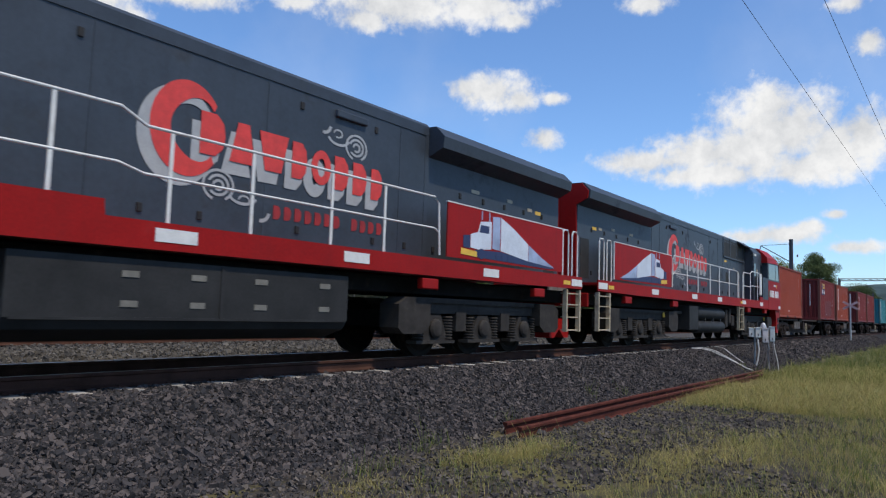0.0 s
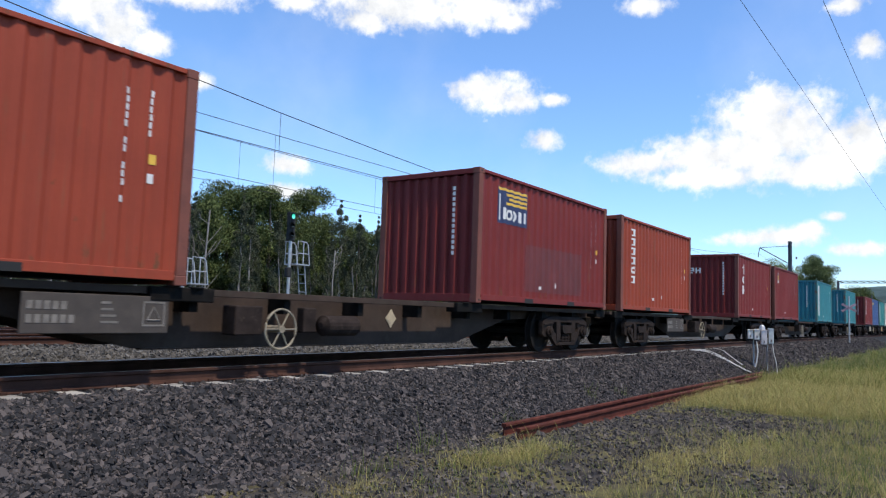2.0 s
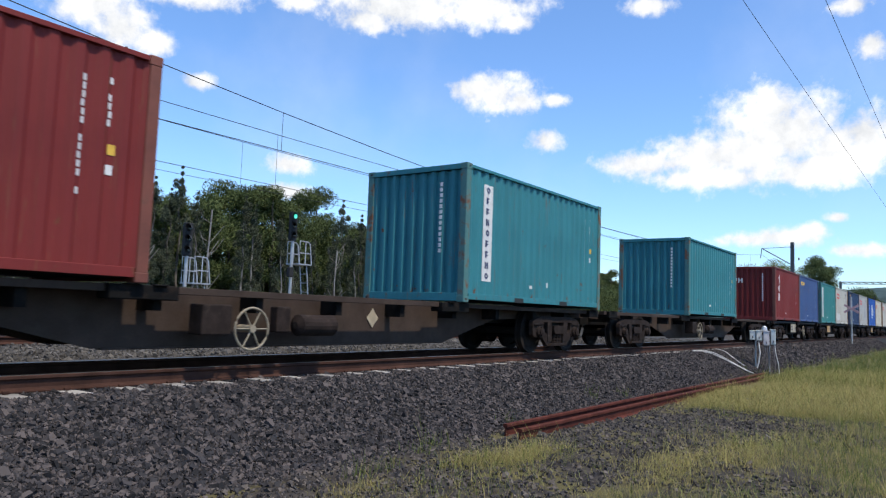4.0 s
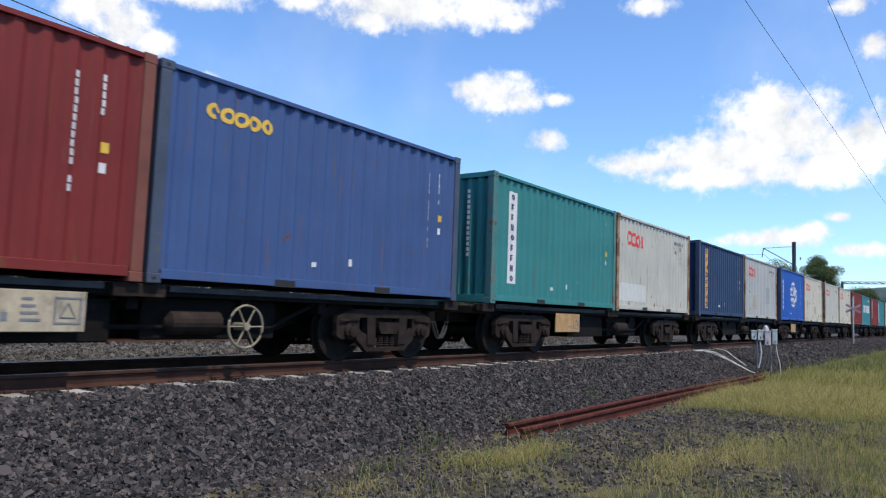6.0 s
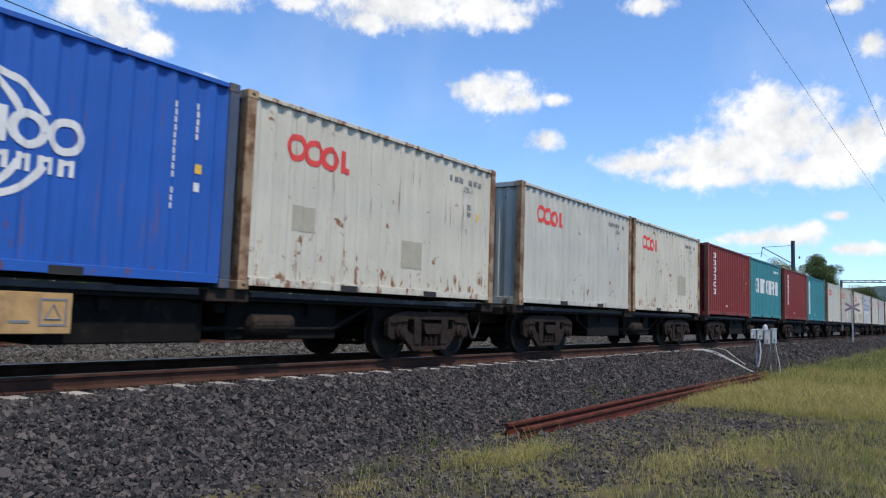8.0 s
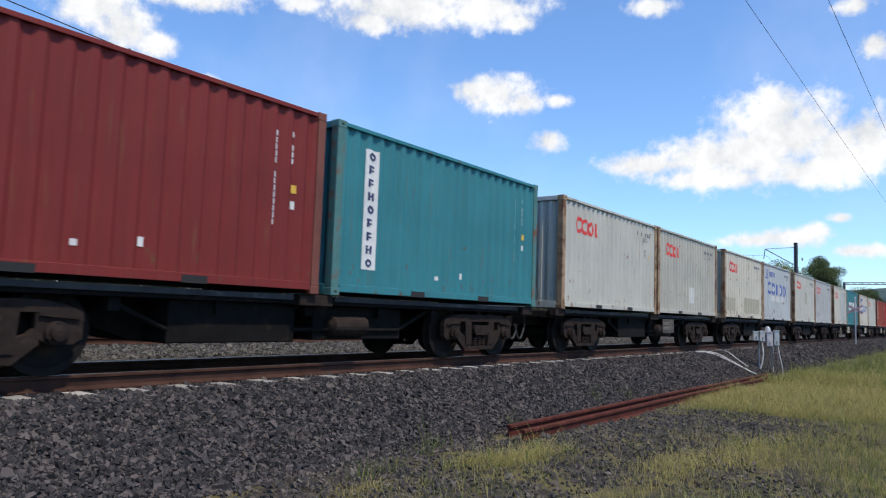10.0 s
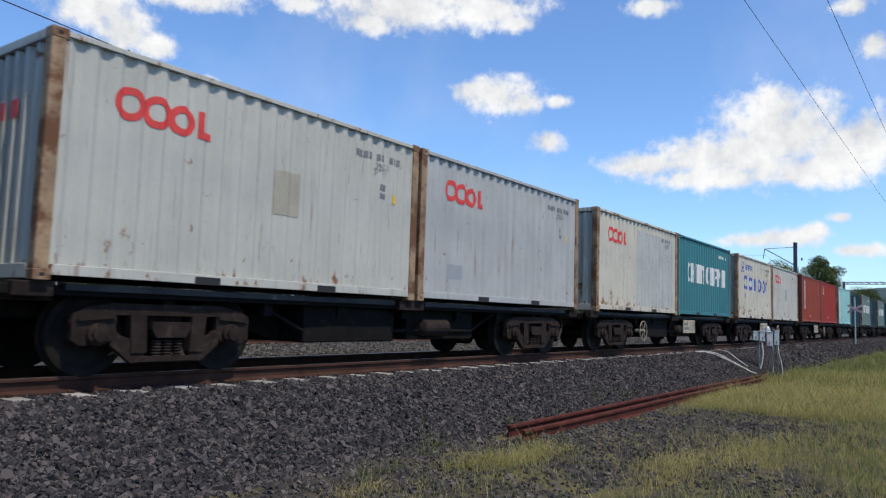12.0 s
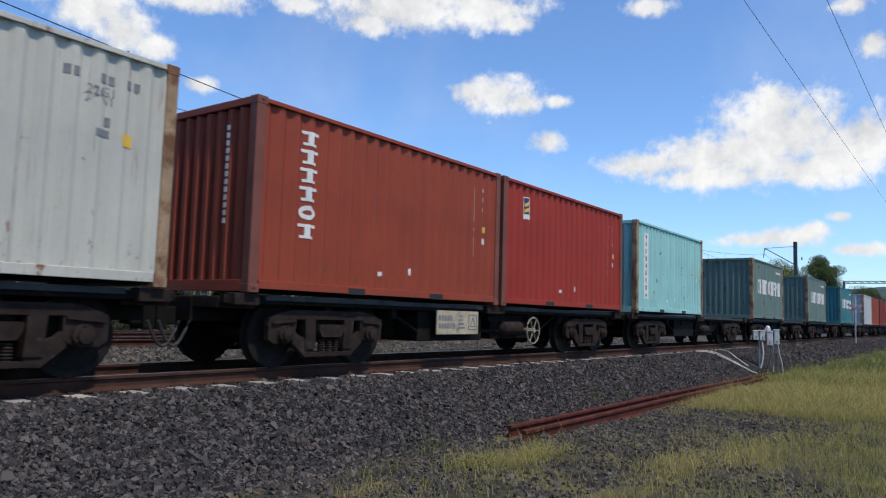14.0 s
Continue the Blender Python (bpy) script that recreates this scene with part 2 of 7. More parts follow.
# ---- building helpers ----
def part(name, bm, mat, parent=None, label="", smooth=False, at=None, kind=""):
    me = bpy.data.meshes.new(name)
    bmesh.ops.recalc_face_normals(bm, faces=bm.faces)
    if smooth:
        for f in bm.faces:
            f.smooth = True
    bm.to_mesh(me)
    bm.free()
    me.materials.append(mat)
    return placed(name, me, parent, label, at, kind)


def placed(name, me, parent=None, label="", at=None, kind=""):
    ob = new(name, me)
    if parent:
        ob.parent = parent
    if at is not None:
        ob.matrix_basis = at
    if label or kind:
        tagged(ob, label=label, kind=kind)
    return ob


def box(bm, x0, x1, y0, y1, z0, z1, bevel=0.0):
    v = [bm.verts.new((x, y, z)) for x in (x0, x1) for y in (y0, y1) for z in (z0, z1)]
    fs = [bm.faces.new([v[i] for i in q]) for q in ((0, 1, 3, 2), (4, 6, 7, 5), (0, 4, 5, 1), (2, 3, 7, 6), (0, 2, 6, 4), (1, 5, 7, 3))]
    if bevel:
        bmesh.ops.bevel(bm, geom=list({e for f in fs for e in f.edges}), offset=bevel, segments=2, affect="EDGES", profile=0.5)
    return bm


def boxes(*rows, bevel=0.0):
    bm = bmesh.new()
    for r in rows:
        box(bm, *r, bevel=bevel)
    return bm


def prism(bm, outline, y0, y1, axis="y"):
    """Extrudes an outline, given in the plane across axis, from y0 to y1."""
    def p(a, b, c):
        return {"y": (a, c, b), "x": (c, a, b), "z": (a, b, c)}[axis]
    lo = [bm.verts.new(p(a, b, y0)) for a, b in outline]
    hi = [bm.verts.new(p(a, b, y1)) for a, b in outline]
    n = len(outline)
    bm.faces.new(lo), bm.faces.new(hi[::-1])
    for i in range(n):
        bm.faces.new((lo[i], lo[(i + 1) % n], hi[(i + 1) % n], hi[i]))
    return bm


def tube(bm, points, r, seg=8, closed=False):
    """A pipe along points."""
    rings = []
    pts = [Vector(p) for p in points]
    for i, p in enumerate(pts):
        a, b = pts[max(i - 1, 0)], pts[min(i + 1, len(pts) - 1)]
        d = (b - a).normalized()
        u = d.cross(Vector((0, 0, 1)) if abs(d.z) < 0.9 else Vector((1, 0, 0))).normalized()
        w = d.cross(u)
        rings.append([bm.verts.new(p + r * (math.cos(k * math.tau / seg) * u + math.sin(k * math.tau / seg) * w)) for k in range(seg)])
    for A, B in zip(rings, rings[1:]):
        for k in range(seg):
            bm.faces.new((A[k], A[(k + 1) % seg], B[(k + 1) % seg], B[k]))
    bm.faces.new(rings[0]), bm.faces.new(rings[-1][::-1])
    return bm


def lathe(bm, profile, seg=28, axis="y", centre=(0, 0, 0)):
    """Turns a profile of (radius, along) round an axis."""
    cx, cy, cz = centre
    rings = []
    for r, a in profile:
        ring = []
        for k in range(seg):
            c, s = math.cos(k * math.tau / seg) * r, math.sin(k * math.tau / seg) * r
            q = {"y": (c, a, s), "x": (a, c, s), "z": (c, s, a)}[axis]
            ring.append(bm.verts.new((q[0] + cx, q[1] + cy, q[2] + cz)))
        rings.append(ring)
    for A, B in zip(rings, rings[1:]):
        for k in range(seg):
            bm.faces.new((A[k], A[(k + 1) % seg], B[(k + 1) % seg], B[k]))
    bm.faces.new(rings[0]), bm.faces.new(rings[-1][::-1])
    return bm


def empty(name, label, category, group="", kind=""):
    return tagged(new(name), label, category, group, kind)


def raw(name, verts, faces, mat, parent=None, smooth=False, at=None):
    me = bpy.data.meshes.new(name)
    me.from_pydata(verts, [], faces)
    me.materials.append(mat)
    if smooth:
        me.polygons.foreach_set("use_smooth", [True] * len(me.polygons))
    me.update()
    return placed(name, me, parent, at=at)


# ---- ground ----
def smooth01(a, b, v):
    k = min(1, max(0, (v - a) / (b - a)))
    return k * k * (3 - 2 * k)


def ground_z(x, y):
    """Height of the natural ground: a low verge on the camera's side, the formation under the tracks, fields beyond."""
    verge = -0.86 + 0.05 * noise.noise((x * 0.35, y * 0.35, 1.0)) + 0.02 * noise.noise((x * 1.7, y * 1.7, 4.0))
    verge += 0.42 * smooth01(3.6, -2.0, y) * smooth01(9, 24, x)
    form = -0.62
    z = verge + (form - verge) * smooth01(5.6, 7.2, y)
    if y > 24:
        z = form - 0.5 * smooth01(24, 32, y) + 1.4 * smooth01(40, 90, y)
    far = math.hypot(x, y)
    z += 6 * smooth01(150, 900, far) * smooth01(30, 200, abs(y - 10))
    return z


def axis_steps(lo, hi, core_lo, core_hi, fine):
    out = list(np.arange(core_lo, core_hi, fine))
    step, v = fine, core_lo
    while v > lo:
        step *= 1.35
        v -= step
        out.insert(0, v)
    step, v = fine, core_hi
    while v < hi:
        out.append(v)
        step *= 1.35
        v += step
    return out + [v]


def build_ground():
    xs, ys = axis_steps(-2600, 3200, -4, 34, 0.35), axis_steps(-2600, 2600, -4, 9, 0.3)
    verts = [(x, y, ground_z(x, y)) for y in ys for x in xs]
    n = len(xs)
    faces = [(j * n + i, j * n + i + 1, (j + 1) * n + i + 1, (j + 1) * n + i) for j in range(len(ys) - 1) for i in range(n - 1)]
    tagged(raw("ground", verts, faces, M_SOIL, smooth=True), "grey-brown gravelly soil with dry grass", "ground", kind="structure")


build_ground()

BED = [(5.35, -0.90), (5.75, -0.80), (6.95, -0.25), (7.25, -0.205), (9.95, -0.205), (10.4, -0.30)]


def bed_z(y):
    for (a, za), (b, zb) in zip(BED, BED[1:]):
        if a <= y <= b:
            return za + (zb - za) * (y - a) / (b - a)
    return -0.9


def build_bed(name, outline, mat, label):
    xs = list(np.arange(-6, 40, 0.5)) + [45, 55, 70, 90, 120, 170, 260, 500, 900]
    xs = [-900, -300, -100, -40, -20, -12] + xs
    verts, faces = [], []
    m = len(outline)
    for x in xs:
        for y, z in outline:
            verts.append((x, y, z + 0.02 * noise.noise((x * 0.8, y * 1.1, 7.0))))
    for i in range(len(xs) - 1):
        for j in range(m - 1):
            a = i * m + j
            faces.append((a, a + m, a + m + 1, a + 1))
    return tagged(raw(name, verts, faces, mat, smooth=True), label, "ballast", kind="structure")


build_bed("ballast_bed", BED, M_BED, "dark grey crushed stone shoulder of the railway")
build_bed("ballast_bed_far", [(10.3, -0.30), (11.2, -0.20), (16.0, -0.20), (18.9, -0.24), (19.2, -0.20), (23.0, -0.20), (24.2, -0.75)], M_BED_FAR, "pale grey crushed stone under the other tracks")


def stones(name, count, place, size, mat, label, seed):
    """Broken stones: eight-cornered lumps, squashed, turned and laid on the slope."""
    rng = np.random.default_rng(seed)
    ico = np.array([(-1, -1, -1), (1, -1, -1), (1, 1, -1), (-1, 1, -1), (-1, -1, 1), (1, -1, 1), (1, 1, 1), (-1, 1, 1)], float) * 0.68
    tri = np.array([(0, 2, 1), (0, 3, 2), (4, 5, 6), (4, 6, 7), (0, 1, 5), (0, 5, 4), (1, 2, 6), (1, 6, 5), (2, 3, 7), (2, 7, 6), (3, 0, 4), (3, 4, 7)])
    pos = place(rng, count)
    n = len(pos)
    v = ico[None] * (1 + rng.uniform(-0.45, 0.45, (n, 8, 3)))
    v = v * rng.uniform(0.45, 1.3, (n, 1, 3)) * (size * rng.lognormal(0, 0.28, (n, 1, 1)))
    q = rng.normal(size=(n, 4))
    q /= np.linalg.norm(q, axis=1, keepdims=True)
    w, x, y, z = q.T
    rot = np.stack([1 - 2 * (y * y + z * z), 2 * (x * y - z * w), 2 * (x * z + y * w), 2 * (x * y + z * w), 1 - 2 * (x * x + z * z), 2 * (y * z - x * w),
                    2 * (x * z - y * w), 2 * (y * z + x * w), 1 - 2 * (x * x + y * y)], 1).reshape(n, 3, 3)
    v = np.einsum("nij,nkj->nki", rot, v) + pos[:, None]
    f = (tri[None] + 8 * np.arange(n)[:, None, None]).reshape(-1, 3)
    me = bpy.data.meshes.new(name)
    me.vertices.add(n * 8)
    me.vertices.foreach_set("co", v.reshape(-1))
    me.loops.add(len(f) * 3)
    me.loops.foreach_set("vertex_index", f.reshape(-1).astype(np.int32))
    me.polygons.add(len(f))
    me.polygons.foreach_set("loop_start", np.arange(len(f), dtype=np.int32) * 3)
    me.update(calc_edges=True)
    me.shade_flat()
    me.materials.append(mat)
    return tagged(new(name, me), label, "ballast", kind="stuff")


def on_shoulder(rng, n):
    # denser where the shoulder comes nearest
    x = 1.0 + 34 * rng.random(n) ** 1.8
    y = rng.uniform(5.3, 7.86, n)
    tie = np.abs(((x - 0.37) / 0.615 + 0.5) % 1 - 0.5) * 0.615
    bare = (y > 7.48) & (tie < 0.115)
    x, y = x[~bare], y[~bare]
    n = len(x)
    z = np.array([bed_z(v) for v in y]) + rng.uniform(-0.008, 0.026, n) - 0.012 * (y > 7.3)
    return np.stack([x, y, z], 1)


def between_rails(rng, n):
    x = rng.uniform(1, 26, n)
    y = rng.uniform(7.95, 10.2, n)
    return np.stack([x, y, -0.20 + rng.uniform(-0.015, 0.02, n)], 1)


def on_far_bed(rng, n):
    x = 4 + 36 * rng.random(n) ** 1.4
    y = rng.uniform(12.0, 17.0, n)
    return np.stack([x, y, -0.20 + rng.uniform(-0.01, 0.02, n)], 1)


def on_verge(rng, n):
    x = 2.5 + 18 * rng.random(n) ** 1.3
    y = rng.uniform(-1.5, 5.5, n)
    keep = np.array([noise.noise((a * 0.45, b * 0.6, 9.0)) + 0.35 * (b - 3.0) > -0.35 for a, b in zip(x, y)])
    x, y = x[keep], y[keep]
    z = np.array([ground_z(a, b) for a, b in zip(x, y)]) + rng.uniform(-0.008, 0.016, len(x))
    return np.stack([x, y, z], 1)


stones("ballast_stones", 112000, on_shoulder, 0.0245, M_BALLAST, "loose dark grey broken ballast stones", 3)
def on_far_shoulder(rng, n):
    x = 33 + 45 * rng.random(n) ** 1.3
    y = rng.uniform(5.4, 7.8, n)
    return np.stack([x, y, np.array([bed_z(v) for v in y]) + rng.uniform(-0.01, 0.035, n)], 1)


stones("ballast_stones_down_the_line", 16000, on_far_shoulder, 0.045, M_BALLAST, "dark ballast stones farther down the line", 13)
stones("ballast_stones_between_rails", 9000, between_rails, 0.028, M_BALLAST, "dark ballast stones between the rails", 4)
stones("pale_ballast_stones", 16000, on_far_bed, 0.036, M_BALLAST_FAR, "pale grey ballast stones between the tracks", 5)
stones("verge_gravel", 32000, on_verge, 0.020, M_GRAVEL, "scattered dark gravel on the verge", 6)


# ---- tracks ----
RAIL_OUTLINE = [(-0.073, -0.170), (0.073, -0.170), (0.073, -0.160), (0.020, -0.140), (0.009, -0.125), (0.009, -0.050), (0.020, -0.040), (0.036, -0.034), (0.036, -0.008), (0.030, 0.0),
                (-0.030, 0.0), (-0.036, -0.008), (-0.036, -0.034), (-0.020, -0.040), (-0.009, -0.050), (-0.009, -0.125), (-0.020, -0.140), (-0.073, -0.160)]


def build_track(y, label, x0=-600, x1=800):
    tr = empty("railway_track", label, "railway track", kind="structure")
    tr.location = (0, y, 0)
    for side in (-0.753, 0.753):
        r = part("rail", prism(bmesh.new(), [(a + side, b) for a, b in RAIL_OUTLINE], x0, x1, "x"), M_RAIL, tr)
        part("running_surface", boxes((x0, x1, side - 0.026, side + 0.026, 0.0, 0.002)), M_RAILTOP, r)
    return tr


near_track = build_track(TY, "rusty steel rails of the near track on concrete sleepers")
for yy in (16.9, 21.1):
    build_track(yy, "rusty rails of a parallel track")


# ---- rolling stock ----
def s_of(t):
    """How far the train has run to its own front, towards -x, at t seconds."""
    k = (t - 7) / 7
    return 19.29074589 * t - 2.07305244 * k ** 2 - 0.40059928 * k ** 3


MOVERS = []                                  # (thing, place in the train, height, turn)
DECK = 1.004

MESHES = {}


def shared(key, build, mat):
    """One mesh for alike parts."""
    if key not in MESHES:
        bm = build()
        bmesh.ops.recalc_face_normals(bm, faces=bm.faces)
        me = bpy.data.meshes.new(key[0])
        bm.to_mesh(me)
        bm.free()
        me.materials.append(mat)
        MESHES[key] = me
    return MESHES[key]


# containers: 6.058 x 2.438 x 2.591 m
CL, CW, CH = 6.058, 2.438, 2.591


def corrugated(length, height, pitch, depth, flat, axis):
    """A trapezoid sheet, upright; its outer crests lie at 0 and its troughs at -depth."""
    n = round(length / pitch)
    p = length / n
    line = []
    for i in range(n):
        x = i * p
        a = p * flat
        b = p * (0.5 - flat)
        line += [(x, 0.0), (x + a, 0.0), (x + a + b, -depth), (x + 2 * a + b, -depth)]
    line.append((length, 0.0))
    bm = bmesh.new()
    lo = [bm.verts.new((x, d, 0)) for x, d in line]
    hi = [bm.verts.new((x, d, height)) for x, d in line]
    for i in range(len(line) - 1):
        bm.faces.new((lo[i], lo[i + 1], hi[i + 1], hi[i]))
    return bm


def casting():
    bm = boxes((0, 0.178, 0, 0.162, 0, 0.118), bevel=0.012)
    return bm


def casting_hole():
    return boxes((0.05, 0.128, -0.003, 0.03, 0.028, 0.09), bevel=0.02)


def container(paint, post_paint, label, group="containers on the train", name="shipping_container"):
    c = empty(name, label, "shipping container", group)
    k = paint.name
    hw = CW / 2
    # long sides, with the sheet 30 mm behind the top rail
    sheet = shared(("side_panel", k), lambda: corrugated(CL - 0.30, 2.35, 0.276, 0.036, 0.27, "y"), paint)
    for sgn in (-1, 1):
        m = pose(0.15, -(hw - 0.028), 0.165) if sgn < 0 else pose(CL - 0.15, hw - 0.028, 0.165, rz=180)
        placed("side_panel", sheet, c, at=m @ Matrix.Diagonal((1, -1, 1, 1)))
        placed("top_rail", shared(("top_rail", k), lambda: boxes((0.17, CL - 0.17, -0.03, 0.03, 0, 0.06), bevel=0.006), paint), c, at=pose(0, sgn * (hw - 0.034), CH - 0.078))
        placed("bottom_rail", shared(("bottom_rail", k), lambda: boxes((0.17, CL - 0.17, -0.022, 0.022, 0, 0.112), bevel=0.006), paint), c, at=pose(0, sgn * (hw - 0.026), 0.056))
        for x in (2.03, CL - 2.03):
            placed("fork_pocket", shared(("fork_pocket",), lambda: boxes((-0.18, 0.18, -0.01, 0.01, 0, 0.092)), M_BLACK), c, at=pose(x, sgn * (hw - 0.010), 0.05))
    end = shared(("end_panel", k), lambda: corrugated(CW - 0.30, 2.30, 0.245, 0.062, 0.32, "y"), paint)
    placed("end_panel", end, c, at=pose(0.03, hw - 0.15, 0.17, rz=-90) @ Matrix.Diagonal((1, -1, 1, 1)))
    for y0, y1 in ((-hw + 0.13, -0.004), (0.004, hw - 0.13)):
        placed("door_leaf", shared(("door_leaf", k, y0 < -0.1), lambda: boxes((-0.04, 0, y0, y1, 0.13, 2.47), bevel=0.006), paint), c, at=pose(CL - 0.03, 0, 0))
    for x in (0.03, CL - 0.03):
        placed("end_header", shared(("end_header", k), lambda: boxes((-0.03, 0.03, -hw + 0.16, hw - 0.16, 0, 0.10), bevel=0.006), paint), c, at=pose(x, 0, CH - 0.112))
        placed("end_sill", shared(("end_sill", k), lambda: boxes((-0.03, 0.03, -hw + 0.16, hw - 0.16, 0, 0.15), bevel=0.006), paint), c, at=pose(x, 0, 0.018))
    placed("roof", shared(("roof", k), lambda: boxes((0.05, CL - 0.05, -hw + 0.04, hw - 0.04, 0, 0.02)), paint), c, at=pose(0, 0, CH - 0.045))
    placed("floor", shared(("floor",), lambda: boxes((0.05, CL - 0.05, -hw + 0.06, hw - 0.06, 0, 0.09)), M_BLACK), c, at=pose(0, 0, 0.06))
    post = shared(("corner_post", post_paint.name), lambda: boxes((0.004, 0.155, 0.004, 0.150, 0.11, CH - 0.11), bevel=0.012), post_paint)
    cast = shared(("corner_casting", post_paint.name), casting, post_paint)
    hole = shared(("casting_hole",), casting_hole, M_BLACK)
    for x, y, rz in ((0, -hw, 0), (CL, -hw, 90), (CL, hw, 180), (0, hw, 270)):
        fl = Matrix.Diagonal((1, 1, 1, 1))
        placed("corner_post", post, c, at=pose(x, y, 0, rz=rz) @ fl)
        for z in (0, CH - 0.118):
            q = placed("corner_casting", cast, c, at=pose(x, y, z, rz=rz))
            placed("hole", hole, q)
    return c


SIDE = -CW / 2 + 0.028 - 0.004               # plane of the markings on the near side


SHEET_PITCH = (CL - 0.30) / 21


def sheet_depth(x):
    """How deep the corrugated side lies behind its crests at x."""
    if not 0.15 < x < CL - 0.15:
        return 0.0
    f = ((x - 0.15) / SHEET_PITCH) % 1
    return 0.036 * (0 if f < 0.27 else (f - 0.27) / 0.23 if f < 0.5 else 1 if f < 0.77 else (1 - f) / 0.23)


def conform(bm):
    """Lays painted shapes into the folds of the corrugated side."""
    xs = [v.co.x for v in bm.verts]
    lo, hi = min(xs), max(xs)
    for i in range(22):
        for f in (0, 0.27, 0.5, 0.77):
            x = 0.15 + (i + f) * SHEET_PITCH
            if lo + 0.001 < x < hi - 0.001:
                bmesh.ops.bisect_plane(bm, geom=bm.verts[:] + bm.edges[:] + bm.faces[:], plane_co=(x, 0, 0), plane_no=(1, 0, 0))
    for v in bm.verts:
        v.co.y += sheet_depth(v.co.x)
    return bm


def marks(thing, rects, mat, name="marking", label="", y=SIDE):
    """Flat painted bars, each (x, z, width, height), on the near side."""
    bm = bmesh.new()
    for x, z, w, h in rects:
        box(bm, x, x + w, y - 0.002, y + 0.002, z, z + h)
    conform(bm)
    return part(name, bm, mat, thing, label, kind="stuff" if len(rects) > 3 else "")


def ring(bm, x, z, rx, rz, t, y, seg=20, a0=0.0, a1=math.tau):
    """A flat ring, or an arc of one, of stroke t."""
    n = seg
    full = abs(a1 - a0 - math.tau) < 1e-6
    vs = []
    for i in range(n + (0 if full else 1)):
        a = a0 + (a1 - a0) * i / n
        c, s = math.cos(a), math.sin(a)
        vs.append([bm.verts.new((x + (rx - q) * c, y - d, z + (rz - q) * s)) for q, d in ((0, 0.002), (t, 0.002), (t, -0.002), (0, -0.002))])
    for i in range(n):
        A, B = vs[i], vs[(i + 1) % len(vs)]
        for k in range(4):
            bm.faces.new((A[k], A[(k + 1) % 4], B[(k + 1) % 4], B[k]))
    return bm


def emblem(thing, shapes, mat, name="emblem", label="", y=SIDE):
    """Plain emblem shapes: ('r', x, z, rx, rz, stroke) rings, ('a', ..., from, to) arcs, ('b', x, z, w, h) bars, ('p', outline) plates."""
    for k, s in enumerate(shapes):
        bm = bmesh.new()
        d = y - 0.00035 * (k % 12)
        if s[0] == "r":
            ring(bm, *s[1:6], d)
        elif s[0] == "a":
            ring(bm, *s[1:6], d, a0=radians(s[6]), a1=radians(s[7]))
        elif s[0] == "b":
            box(bm, s[1], s[1] + s[3], d - 0.002, y + 0.002, s[2], s[2] + s[4])
        else:
            prism(bm, s[1], d - 0.002, y + 0.002)
        part(name, conform(bm), mat, thing, label)


def codes(thing, mat, right=True, seed=1):
    """The upright strings of owner's code, too small to read: short bars in columns near the right post, and a data plate."""
    rng = random.Random(seed)
    rects = []
    for x, z0, z1 in ((5.16, 0.92, 2.18), (5.46, 1.70, 2.22)):
        z = z1
        while z > z0:
            rects.append((x + rng.uniform(0, 0.012), z - 0.085, 0.045, 0.072))
            z -= 0.092 if rng.random() > 0.2 else 0.19
    marks(thing, rects, mat, "code_mark")
    marks(thing, [(5.50, 1.36, 0.085, 0.115)], M_YELLOW, "warning_label")
    marks(thing, [(5.49, 1.14, 0.08, 0.11)], M_WHITE, "data_plate")
    marks(thing, [(3.3, 0.42, 0.07, 0.11)], M_WHITE, "sticker")
    marks(thing, [(2.55, 0.36, 0.06, 0.07)], M_WHITE, "sticker")
    end = []
    z = 2.25
    while z > 0.9:
        end.append(z)
        z -= 0.105
    bm = bmesh.new()
    for z in end:
        box(bm, 0.012, 0.018, -0.66, -0.60, z - 0.07, z)
    part("end_code_mark", bm, mat, thing, kind="stuff")


TYPE_CODE = bpy.data.curves.new("type_code", "FONT")
TYPE_CODE.body, TYPE_CODE.size, TYPE_CODE.extrude = "22G1", 0.15, 0.0015
TYPE_CODE.materials.append(M_GREYMARK)


def codes_flat(thing, mat, seed=1, typed=True):
    """Codes painted in rows at the upper right, as on the pale containers."""
    rng = random.Random(seed)
    rects = []
    for z, x0, n in ((2.16, 4.55, 11), (1.70, 5.12, 2)):
        for i in range(n):
            if rng.random() > 0.15:
                rects.append((x0 + i * 0.098, z, 0.065, 0.10))
    rects += [(5.12, 1.58, 0.16, 0.08)]
    if typed:
        placed("type_code", TYPE_CODE, thing, at=pose(4.98, SIDE - 0.004, 2.01, rx=90))
    marks(thing, rects, mat, "code_mark")
    marks(thing, [(5.42, 1.52, 0.12, 0.14)], M_YELLOW, "warning_label")


